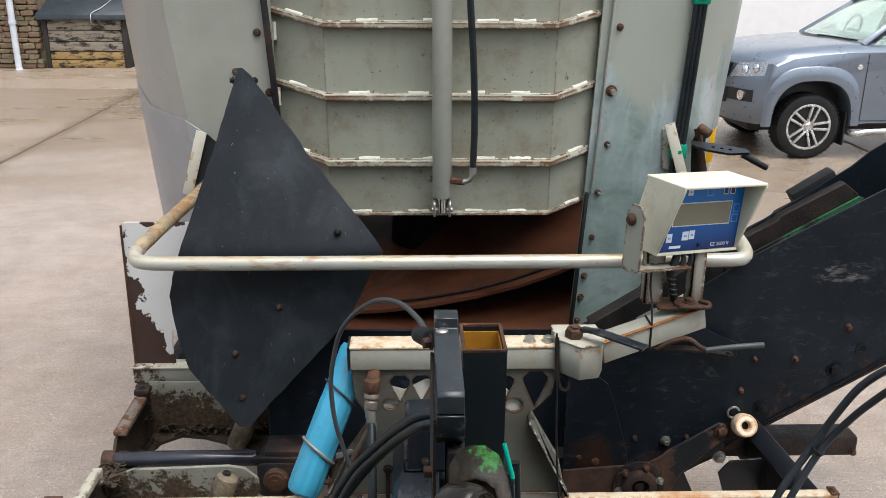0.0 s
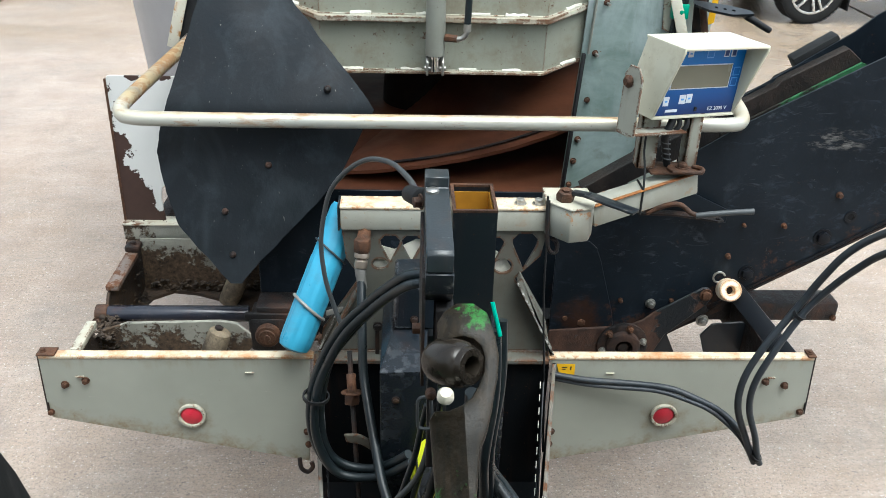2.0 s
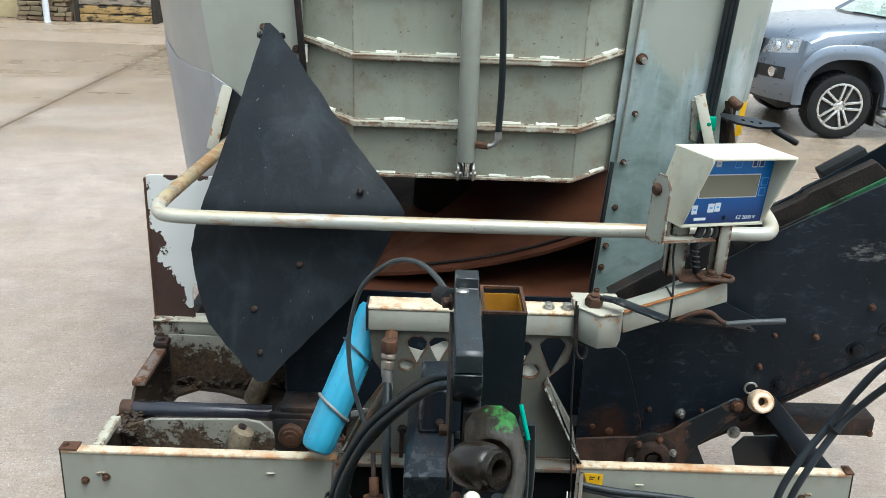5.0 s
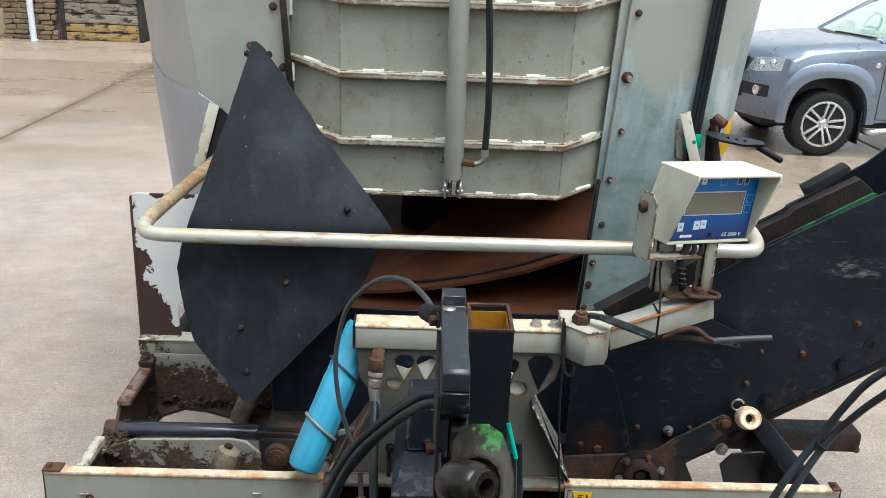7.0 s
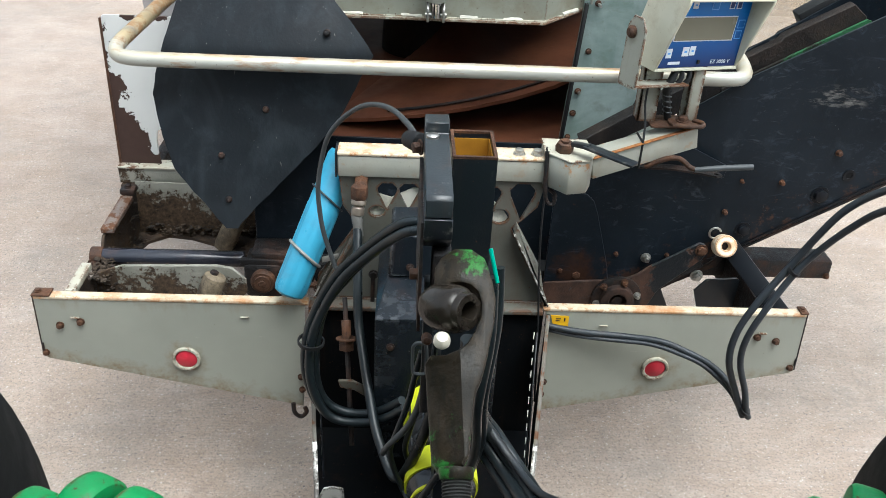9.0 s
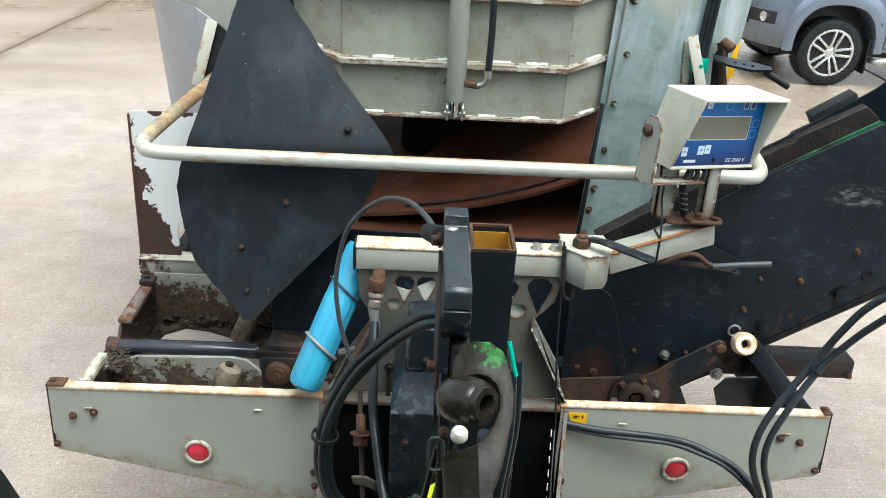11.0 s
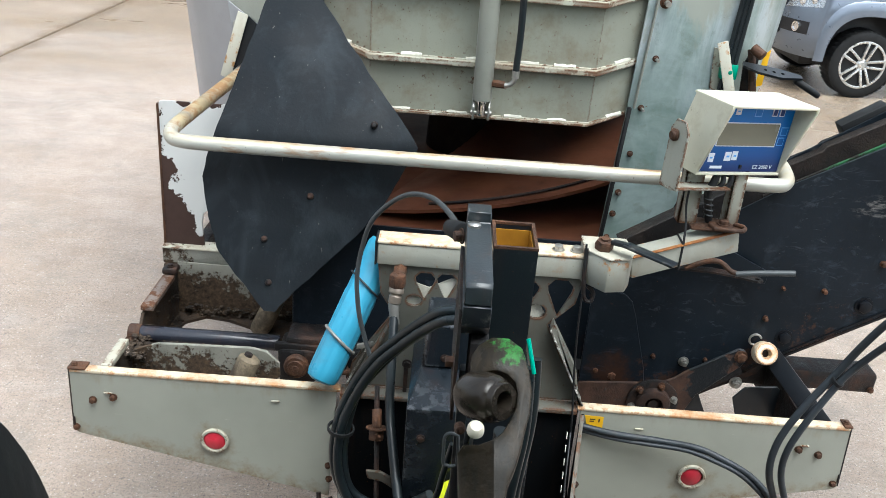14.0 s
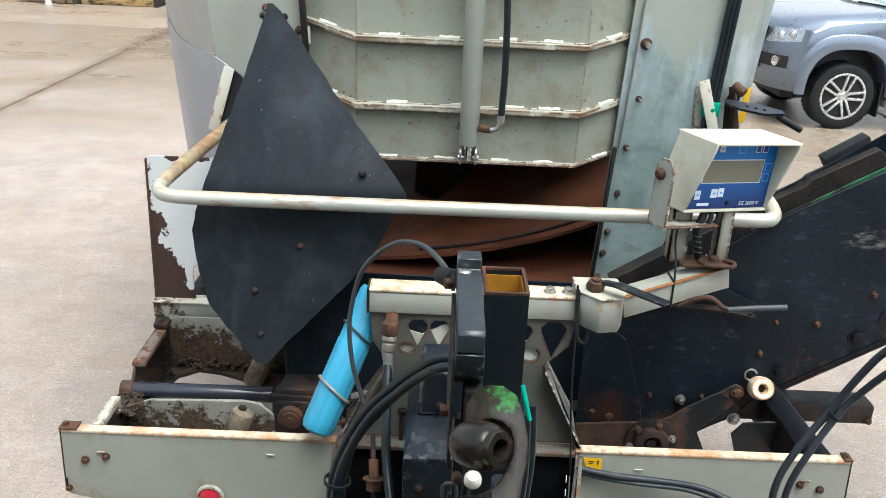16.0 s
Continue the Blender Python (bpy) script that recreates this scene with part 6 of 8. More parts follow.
b.prism([(1.427, 0.064), (1.44, 0.07), (1.43, 0.079), (1.36, 0.081), (1.272, 0.083), (1.262, 0.076), (1.27, 0.066), (1.36, 0.068)], 1.20, 1.208, "y", m=Matrix(((0, 0, 1, 0), (0, 1, 0, 0), (1, 0, 0, 0), (0, 0, 0, 1))))
strap = part("catch_strap", b, M_RUSTED_EDGE, tl, "worn grey steel strap with studs")
for x, z in ((0.0745, 1.388), (0.076, 1.316)):
    b = Build()
    b.bolt((x, 1.20, z), FRONT, 0.006, 0.006)
    part("stud", b, M_RUSTDK, strap)
b = Build()
b.tube([(-0.054, 1.3, 1.325), (-0.048, 1.3, 1.334), (-0.036, 1.3, 1.334), (-0.029, 1.3, 1.326), (-0.027, 1.3, 1.272), (-0.032, 1.3, 1.262), (-0.046, 1.3, 1.262), (-0.053, 1.3, 1.271), (-0.054, 1.3, 1.325)], 0.0035, 8)
part("latch_eye", b, M_CABLE, tl, "dark wire latch eye")
b = Build()
prof = []
for i in range(84):
    prof += [(0.0215, i / 84), (0.0196, (i + 0.5) / 84)]
b.lathe(prof, ML @ Vector((-0.008, 0.252, -0.006)), ML @ Vector((0.0, 0.64, -0.01)), 20)
part("thread", b, plain("dull_threaded_steel", (0.06, 0.06, 0.057), 0.4, 0.6, 0.3, 90, 0.2, 0.4), tl)

# tractor lift arms and tyres at the bottom of the view
M_JGREEN = painted("bright_green_paint", (0.014, 0.27, 0.075), 0.34, 0.4, 0.6, dirt_col=(0.03, 0.10, 0.04), rust_scale=22, edge=0.5)
for s in (-1, 1):
    la = thing("lift_arm", (s * 0.5, 0.9, 0.9), "bright green cast lift arm end of the tractor", "lift arm", group="tractor lift arms")
    off, ez = (0.034, 1.274) if s < 0 else (0.145, 1.272)
    for n, (x, r, y) in enumerate(((0.585 + off, 0.05, 0.92), (0.507 + off, 0.066, 0.93), (0.437 + off, 0.052, 0.92), (0.64 + off, 0.03, 0.9))):
        b = Build()
        w = 0.0245 if n < 3 else 0.014
        b.lathe([(0.02, 0), (r - 0.014, 0), (r - 0.006, 0.03), (r - 0.001, 0.14), (r, 0.3), (r, 0.7), (r - 0.001, 0.86), (r - 0.006, 0.97), (r - 0.014, 1), (0.02, 1)], (s * (x - w), y + s * 0.012, ez), (s * (x + w), y - s * 0.012, ez), 28)
        part("lobe", b, M_JGREEN, la)
    b = Build()
    b.cyl((s * (0.35 + off), 0.92, ez), (s * (0.66 + off), 0.92, ez), 0.02, seg=16)
    b.cyl((s * (0.36 + off), 0.92, ez), (s * (0.39 + off), 0.92, ez), 0.03, seg=16, bev=0.006)
    b.cyl((s * (0.33 + off), 0.92, ez), (s * (0.35 + off), 0.92, ez), 0.026, seg=16, bev=0.006)
    part("pin", b, plain("dull_cast_steel", (0.2, 0.2, 0.2), 0.5, 0.3, 0.3, 60, 0.4, 0.4), la)
    b = Build()
    b.bar((s * (0.505 + off), 0.92, ez - 0.045), (s * (0.505 + off), 0.3, 1.2), 0.06, 0.1, 0.01)
    part("arm", b, M_JGREEN, la)
    b = Build()
    b.bar((s * (0.43 + off), 0.92, ez - 0.01), (s * (0.50 + off), 0.98, 0.55), 0.04, 0.04, 0.006, up=(0, 1, 0))
    part("lift_rod", b, M_RUSTDK, la)
    ty = thing("tractor_rear_tyre", (s * 0.98, 0.25, 0), "big black tractor rear tyre", "tyre", group="tractor rear wheels")
    c, R, x0, x1 = (0.25, 0.95), 1.0, 0.73 + s * 0.04, 1.25 + s * 0.04
    b = Build()
    b.lathe([(0.45, 0), (0.72, -0.02), (0.86, 0.0), (R - 0.03, 0.1), (R, 0.25), (R + 0.01, 0.5), (R, 0.75), (R - 0.03, 0.9), (0.86, 1), (0.45, 1)], (s * x0, *c), (s * x1, *c), 72)
    tyre = part("casing", b, M_RUBBER, ty)
    for i in range(22):
        for h in (0, 1):
            b = Build()
            a0, a1 = radians(i * 360 / 22 + h * 8), radians(i * 360 / 22 + 14 + h * 8)
            xa, xb = (x0 + 0.1, (x0 + x1) / 2 - 0.02) if h == 0 else (x1 - 0.1, (x0 + x1) / 2 + 0.02)
            P = lambda x, a, r: (s * x, c[0] + r * math.cos(a), c[1] + r * math.sin(a))
            b.bar(P(xa + 0.04, a0, R - 0.02), P(xb, a1, R), 0.06, 0.05, 0.008, up=(0, math.cos(a0), math.sin(a0)))
            part("lug", b, M_RUBBER, tyre)
    b = Build()
    b.lathe([(0.1, 0.3), (0.45, 0.2), (0.46, 0.8), (0.1, 0.6)], (s * x0, *c), (s * x1, *c), 40)
    part("rim", b, M_SAFEY, ty)

# ---- weigh indicator on its arm ----
arm = thing("indicator_arm", (0.36, 2.15, 1.25), "grey swinging bracket arm with rusty welds", "bracket arm")
b = Build()
b.prism([(0.303, 2.215), (0.303, 2.13), (0.36, 2.072), (0.415, 2.085), (0.432, 2.125), (0.425, 2.215)], 1.257, 1.352, "z", bev=0.003)
part("hinge_block", b, M_RAILBOX, arm)
b = Build()
b.prism([(0.30, 2.218), (0.30, 2.128), (0.36, 2.068), (0.418, 2.082), (0.436, 2.125), (0.428, 2.218)], 1.3525, 1.358, "z", bev=0.002)
part("hinge_cap", b, M_CREAM, arm)
b = Build()
b.bar((0.425, 2.16, 1.309), (0.737, 2.268, 1.366), 0.062, 0.066, 0.004)
at = part("arm_tube", b, M_RAILBOX, arm, "grey arm tube with an orange rust seam")
b = Build()
b.bar((0.43, 2.128, 1.342), (0.735, 2.235, 1.399), 0.012, 0.004, 0.0015)
part("rust_seam", b, M_ORANGE, at, "bright orange rust seam")
b = Build()
b.lathe([(0.024, 0), (0.026, 0.5), (0.022, 0.8), (0.012, 0.85), (0.012, 1)], (0.352, 2.135, 1.358), (0.352, 2.13, 1.392), 6)
part("clamp_nut", b, M_RUST, arm)
b = Build()
b.bar((0.37, 2.125, 1.385), (0.41, 2.09, 1.392), 0.02, 0.012)
b.bar((0.40, 2.098, 1.392), (0.512, 2.0, 1.386), 0.036, 0.008, 0.003)
part("clamp_lever", b, M_BLACKBOX, arm, "flat dark clamp lever")
b = Build()
b.tube([(0.60, 2.2, 1.29), (0.65, 2.185, 1.322), (0.685, 2.175, 1.328), (0.715, 2.165, 1.308), (0.74, 2.16, 1.302)], 0.0075, 10)
lv = part("lever", b, M_RUST, arm, "cranked rusty lever")
b = Build()
b.tube([(0.728, 2.16, 1.302), (0.80, 2.155, 1.313), (0.885, 2.15, 1.322)], 0.0085, 12)
part("lever_sleeve", b, M_CABLE, lv, "grey plastic lever sleeve")
b = Build()
m = Matrix.Translation((0.60, 2.22, 1.262)) @ Euler((0, 0, radians(10))).to_matrix().to_4x4()
b.prism([(0, 0.03), (0.1, 0.005), (0.16, -0.025), (0.205, -0.055), (0.225, -0.05), (0.225, -0.03), (0.18, 0.0), (0.11, 0.035), (0, 0.06)], -0.003, 0.003, "z", holes=[circle(0.21, -0.041, 0.007, 12)], m=m)
part("slotted_plate", b, M_RUSTDK, arm)
# U bracket under the indicator
for x0, x1 in ((0.567, 0.619), (0.697, 0.735)):
    b = Build()
    b.box(x0, x1, 2.25, 2.257, 1.405, 1.575, 0.001)
    b.box(x0, x0 + 0.006, 2.25, 2.295, 1.405, 1.575, 0.001)
    part("upright", b, M_FRAME, arm)
b = Build()
b.box(0.60, 0.745, 2.215, 2.30, 1.40, 1.407, 0.002)
b.cyl((0.685, 2.235, 1.407), (0.685, 2.235, 1.416), 0.034, seg=20, bev=0.003)
b.bolt((0.692, 2.235, 1.416), (0, 0, 1), 0.014, 0.01)
part("foot_plate", b, M_RUST, arm, "rusty foot plate")
b = Build()
b.tube([(0.66, 2.21, 1.412), (0.70, 2.20, 1.414), (0.738, 2.205, 1.413), (0.748, 2.235, 1.412), (0.72, 2.26, 1.411)], 0.0065, 10)
part("round_hook", b, M_RUST, arm)
b = Build()
loop = [Vector((0.575, 2.2115, 1.334)) + Vector((0.0, 0.034 * cy, 0.037 * cz)) for cy, cz in ((-1, 1), (-1, -1), (1, -1), (1, 1), (-1, 1))]
b.tube(loop, 0.0032, 8, 1)
b.tube([(0.575, 2.177, 1.371), (0.578, 2.20, 1.42), (0.577, 2.23, 1.47), (0.582, 2.245, 1.53)], 0.0032, 8)
part("cable_tie", b, M_RUBBER, arm, "black cable tie round the arm")

ind = thing("weigh_indicator", (0.7, 2.2, 1.56), "cream weigh indicator box with a blue keypad face", "indicator")
MI = Matrix.Translation((0.615, 2.127, 1.776)) @ Euler((0, radians(2.2), radians(18.2))).to_matrix().to_4x4() @ Matrix(((1, -0.107, 0, 0), (0, 1, 0, 0), (0, 0, 1, 0), (0, 0, 0, 1)))
W, DP, H, DB = 0.263, 0.155, 0.206, 0.073


def make_case_plastic():
    """Cream plastic with grime specks and scuffs."""
    k = Mat("cream_case_plastic", 0.42)
    c = k.mix(k.ramp(k.noise(5, 6), 0.3, 0.7), (0.56, 0.54, 0.42), (0.63, 0.61, 0.49))
    c = k.mix(k.ramp(k.noise(14, 9, 0.72), 0.52, 0.7, 0, 0.35), c, (0.3, 0.24, 0.13))
    c = k.mix(k.ramp(k.noise(110, 5, 0.7), 0.66, 0.71, 0, 0.7), c, (0.09, 0.07, 0.045))
    return k.done(c, k.ramp(k.noise(20, 6), 0.3, 0.7, 0.36, 0.55), bump=k.noise(90, 4), strength=0.1)


M_CASE = make_case_plastic()
b = Build()
b.prism([(0.075, -0.004), (DP, 0.0), (DP + 0.03, -H * 0.5), (DP + 0.045, -H), (DP - DB, -H), (DP - DB + 0.004, -H + 0.01)], 0.004, W - 0.004, "x", bev=0.004, m=MI)
part("case", b, M_CASE, ind)
b = Build()
b.box(0, W, 0, DP, -0.006, 0.002, 0.003, MI)
for x in (0, W - 0.007):
    b.prism([(0, 0.0), (DP - 0.01, 0.0), (DP + 0.035, -H), (DP - DB - 0.004, -H), (0, -0.012)], x, x + 0.007, "x", bev=0.002, m=MI)
b.box(0, W, DP - DB - 0.006, DP - 0.01, -H - 0.004, -H + 0.004, 0.002, MI)
part("visor", b, M_CASE, ind, "cream hood with dirt marks")
# face elements: u across, v from the hood down to the bottom edge
F0, F1 = Vector((0, 0.0735, -0.006)), Vector((0, DP - DB + 0.0005, -H + 0.006))


def face_piece(u0, u1, v0, v1, lift, thick, bev=0.0):
    bb = Build()
    pts = []
    nrm = Vector((0, -(F1 - F0).z, (F1 - F0).y)).normalized() * -1
    if nrm.y > 0:
        nrm = -nrm
    for l in (lift, lift + thick):
        for u, v in ((u0, v0), (u1, v0), (u1, v1), (u0, v1)):
            p = F0.lerp(F1, v) + Vector((0.008 + u * (W - 0.016), 0, 0)) + nrm * l
            pts.append(MI @ p)
    t = bmesh.new()
    vs = [t.verts.new(p) for p in pts]
    for q in ((0, 1, 2, 3), (4, 5, 6, 7), (0, 1, 5, 4), (1, 2, 6, 5), (2, 3, 7, 6), (3, 0, 4, 7)):
        t.faces.new([vs[i] for i in q])
    bmesh.ops.recalc_face_normals(t, faces=t.faces)
    return bb.add(t, bev)


def make_keypad_film():
    """Printed film that runs from bright blue under the hood to navy at the bottom edge."""
    k = Mat("keypad_film", 0.35)
    down = k.ramp(k.math("ADD", k.axis("Z"), k.math("MULTIPLY", k.axis("X"), -0.04)), 1.545, 1.70)
    c = k.mix(down, (0.004, 0.02, 0.10), (0.006, 0.17, 0.55))
    return k.done(k.mix(k.ramp(k.noise(25, 7, 0.7), 0.55, 0.75, 0, 0.2), c, (0.05, 0.06, 0.08)), bump=k.noise(60, 3), strength=0.02)


M_FACE1 = make_keypad_film()
M_FACE2 = plain("navy_key_print", (0.006, 0.04, 0.18), 0.35, 0, 0.1, 60, 0.02)
M_LCD = plain("grey_green_display", (0.2, 0.19, 0.14), 0.2, 0, 0.06, 30, 0.02)
M_KEY = plain("white_key_print", (0.62, 0.68, 0.74), 0.45, 0, 0.05)
M_KEYB = plain("pale_blue_key_print", (0.12, 0.34, 0.72), 0.45, 0, 0.05)
part("keypad", face_piece(0, 1, 0, 1, 0.001, 0.002), M_FACE1, ind, "keypad film fading from bright blue to navy")
part("display_frame", face_piece(0.115, 0.865, 0.285, 0.63, 0.0032, 0.0008), M_KEY, ind)
part("display", face_piece(0.125, 0.855, 0.30, 0.615, 0.0042, 0.0008), M_LCD, ind, "blank grey-green liquid crystal display")
for u, v, w, h, mt in ((0.02, 0.08, 0.06, 0.1, M_KEY), (0.10, 0.08, 0.06, 0.1, M_KEY), (0.26, 0.08, 0.065, 0.1, M_KEY), (0.50, 0.05, 0.09, 0.15, M_KEYB), (0.72, 0.07, 0.065, 0.12, M_KEY), (0.81, 0.07, 0.065, 0.12, M_KEY), (0.89, 0.34, 0.085, 0.12, M_KEYB), (0.885, 0.49, 0.08, 0.12, M_KEYB), (0.07, 0.73, 0.07, 0.13, M_KEY), (0.27, 0.71, 0.08, 0.13, M_KEY), (0.36, 0.70, 0.07, 0.13, M_KEY)):
    key = part("key", face_piece(u, u + w, v, v + h, 0.0032, 0.0009), mt, ind)
    rim, ink = ((0.1, 0.1), M_FACE1) if mt is M_KEYB else ((0.14, 0.12), M_FACE2) if u > 0.7 and v < 0.2 else ((0.28, 0.4), M_KEYB)
    part("key_symbol", face_piece(u + w * rim[0], u + w * (1 - rim[0]), v + h * rim[1], v + h * (1 - rim[1]), 0.0043, 0.0004), ink, key)
part("maker_mark", face_piece(0.12, 0.27, 0.915, 0.955, 0.0032, 0.0006), M_KEY, ind)
part("socket", face_piece(0.49, 0.515, 0.90, 0.95, 0.0032, 0.004), M_RUBBER, ind)


def lettering(name, text, size, m, material, parent):
    cu = bpy.data.curves.new(name, "FONT")
    cu.body, cu.size, cu.extrude = text, size, 0.0003
    tmp = new("tmp_text", cu)
    me = bpy.data.meshes.new_from_object(tmp.evaluated_get(bpy.context.evaluated_depsgraph_get()))
    bpy.data.objects.remove(tmp)
    bpy.data.curves.remove(cu)
    me.name = name
    me.transform(m)
    me.materials.append(material)
    ob = new(name, me)
    ob.parent = parent
    ob.matrix_parent_inverse = Matrix.Translation(-parent.location)
    return ob


dn = (F1 - F0).normalized()
base = F0.lerp(F1, 0.955) + Vector((0.008 + 0.66 * (W - 0.016), -0.0042, 0))
mt4 = MI @ Matrix(((1, 0, 0, base.x), (0, -dn.y, -1, base.y), (0, -dn.z, 0, base.z), (0, 0, 0, 1)))
lettering("lettering", "EZ 2000 V", 0.0145, mt4, M_KEY, ind)
# yoke on its side with a rusty knob
b = Build()
b.prism([(0.045, -0.245), (0.118, -0.245), (0.118, -0.09), (0.1, -0.062), (0.065, -0.062), (0.045, -0.09)], -0.076, -0.071, "x", bev=0.001, m=MI)
part("yoke", b, M_FRAME, ind)
b = Build()
b.box(-0.076, W * 0.42, 0.065, 0.118, -0.25, -0.245, 0.001, MI)
part("yoke_foot", b, M_FRAME, ind)
b = Build()
b.lathe([(0.016, 0), (0.017, 0.5), (0.01, 0.95), (0, 1)], MI @ Vector((-0.076, 0.092, -0.104)), MI @ Vector((-0.092, 0.092, -0.104)), 16)
b.cyl(MI @ Vector((-0.076, 0.092, -0.104)), MI @ Vector((-0.045, 0.092, -0.104)), 0.006)
part("knob", b, M_RUST, ind, "rusty clamp knob")
b = Build()
p = MI @ Vector((0.09, 0.1, -H))
b.tube([p, p + Vector((-0.012, -0.01, -0.03)), p + Vector((-0.022, -0.012, -0.06)), p + Vector((-0.012, 0.0, -0.10)), p + Vector((0.006, 0.02, -0.155))], 0.0105, 12)
lead = part("lead", b, M_RUBBER, ind, "black lead with spiral wrap")
b = Build()
turns = [p + Vector((-0.02 + 0.022 * f + 0.0115 * math.cos(f * 28), -0.012 + 0.028 * f + 0.0115 * math.sin(f * 28), -0.065 - 0.08 * f)) for f in [i / 60 for i in range(61)]]
b.tube(turns, 0.0022, 6, 1)
part("spiral_wrap", b, M_CABLE, lead)
for dx in (0.1, 0.125):
    b = Build()
    q = MI @ Vector((dx, 0.1, -H))
    b.tube([q, q + Vector((0.004, -0.012, -0.022)), q + Vector((-0.006, -0.014, -0.042)), q + Vector((-0.03, -0.006, -0.05))], 0.007, 10)
    b.cyl(q + Vector((0, 0, 0.003)), q + Vector((0, 0, -0.016)), 0.0115, seg=12, bev=0.002)
    part("gland", b, M_RUBBER, ind)

# ---- document tube strapped to the headstock ----
doc = thing("document_tube", (-0.39, 2.02, 0.95), "pale blue fluted plastic tube strapped with wire", "tube")
pT, pB = Vector((-0.244, 2.25, 1.278)), Vector((-0.398, 2.065, 0.912))
b = Build()
prof = [(0.0, 0), (0.03, 0.004), (0.042, 0.02), (0.0465, 0.05), (0.0475, 0.1), (0.0475, 0.62), (0.046, 0.63), (0.046, 0.97), (0.04, 1.0)]
t = bmesh.new()
turn = (pT - pB).to_track_quat("Z", "Y").to_matrix()
ln, seg = (pT - pB).length, 48
rws = []
for r, h in prof:
    rws.append([t.verts.new(pB + turn @ Vector(((r - (0.0022 if i % 8 in (0, 1) and 0.04 < h < 0.95 else 0)) * math.cos(2 * math.pi * i / seg), (r - (0.0022 if i % 8 in (0, 1) and 0.04 < h < 0.95 else 0)) * math.sin(2 * math.pi * i / seg), h * ln))) for i in range(seg)])
for a, c in zip(rws, rws[1:]):
    for i in range(seg):
        t.faces.new((a[i], a[(i + 1) % seg], c[(i + 1) % seg], c[i]))
t.faces.new(rws[-1])
bmesh.ops.recalc_face_normals(t, faces=t.faces)
b.add(t)
part("tube", b, M_BLUEP, doc, smooth=30)
for f, extra in ((0.30, 0.06), (0.69, 0.05)):
    b = Build()
    c = pB.lerp(pT, f)
    ax = (pT - pB).normalized()
    s = ax.cross(Vector((0, 1, 0))).normalized()
    u = s.cross(ax)
    pts = [c + (s * math.cos(a) + u * math.sin(a)) * 0.0515 + ax * 0.02 * math.cos(a) for a in [2 * math.pi * i / 14 for i in range(14)]]
    b.tube(pts + pts[:2], 0.0046 if f < 0.5 else 0.003, 8, 3)
    q = c + s * (0.052 if s.x > 0 else -0.052)
    b.bar(q, q + Vector((extra, 0.03, 0)), 0.004, 0.018, 0.001, up=(0, 0, 1))
    part("wire_strap", b, M_WIRE if f < 0.5 else M_LEAD, doc, "bent grey wire strap" if f < 0.5 else "thin dark cable strap")


# ---- hoses and cables ----
def hose(name, pts, r, label, material=M_HOSE, category="hose", group="", ends=None):
    h = thing(name, pts[-1], label, category, group)
    bb = Build()
    bb.tube(pts, r, 12, 6)
    part("line", bb, material, h)
    if ends:
        bb = Build()
        p, q = Vector(pts[0]), Vector(pts[1])
        d = (q - p).normalized()
        bb.lathe([(r * 0.9, 0), (r * 1.2, 0.05), (r * 1.2, 0.4), (r * 1.08, 0.45), (r * 1.08, 1)], p - d * 0.012, p + d * 0.05, 12)
        part("ferrule", bb, ends, h)
    return h


hose("thin_cable", [(-0.245, 2.0, 1.01), (-0.251, 2.0, 1.038), (-0.268, 2.0, 1.095), (-0.289, 2.0, 1.182), (-0.297, 2.0, 1.282), (-0.288, 2.0, 1.362), (-0.266, 1.99, 1.444), (-0.221, 1.96, 1.511), (-0.168, 1.9, 1.564), (-0.114, 1.8, 1.598), (-0.074, 1.67, 1.617), (-0.056, 1.56, 1.632), (-0.05, 1.47, 1.655)], 0.0062, "grey cable looping up to the pin block", M_CABLE, "cable")
hose("pressure_hose", [(-0.201, 2.06, 1.175), (-0.198, 2.05, 1.153), (-0.195, 2.0, 1.094), (-0.193, 1.95, 1.018), (-0.188, 1.9, 0.943), (-0.172, 1.83, 0.883), (-0.154, 1.76, 0.825), (-0.135, 1.68, 0.78), (-0.112, 1.62, 0.745), (-0.09, 1.57, 0.724), (-0.068, 1.54, 0.74), (-0.04, 1.5, 0.84), (-0.02, 1.47, 0.941), (-0.001, 1.46, 1.035), (0.01, 1.46, 1.116)], 0.0125, "black hydraulic hose hanging from a rusty union", ends=M_WIRE)
LOOP = [(-0.02, 1.64, 1.394), (-0.066, 1.66, 1.378), (-0.109, 1.7, 1.328), (-0.161, 1.73, 1.263), (-0.215, 1.75, 1.191), (-0.265, 1.76, 1.101), (-0.295, 1.76, 1.006), (-0.303, 1.75, 0.905), (-0.284, 1.75, 0.811), (-0.243, 1.75, 0.757), (-0.175, 1.74, 0.752), (-0.116, 1.72, 0.785), (-0.058, 1.68, 0.855)]
for across, deep in ((-0.0125, 0.0), (0.0105, 0.004), (0.0, -0.019)):
    line = []
    for n, pt in enumerate(LOOP):
        d = (Vector(LOOP[min(n + 1, len(LOOP) - 1)]) - Vector(LOOP[max(n - 1, 0)])).normalized()
        side = d.cross(Vector((0, 1, 0))).normalized()
        wob = 0.005 * noise.noise((n * 0.7, across * 90, 2.0))
        line.append(Vector(pt) + side * (across + wob) + Vector((0, deep, 0)))
    hose("looped_hose", line, 0.0115, "black hydraulic hose bundled in a loop", group="hoses looped on the headstock")
b = Build()
b.ring((-0.299, 1.752, 0.985), (-0.298, 1.752, 0.994), 0.034, 0.030, 16)
single("hose_tie", b, M_RUBBER, "black tie round the looped hoses", "tie")
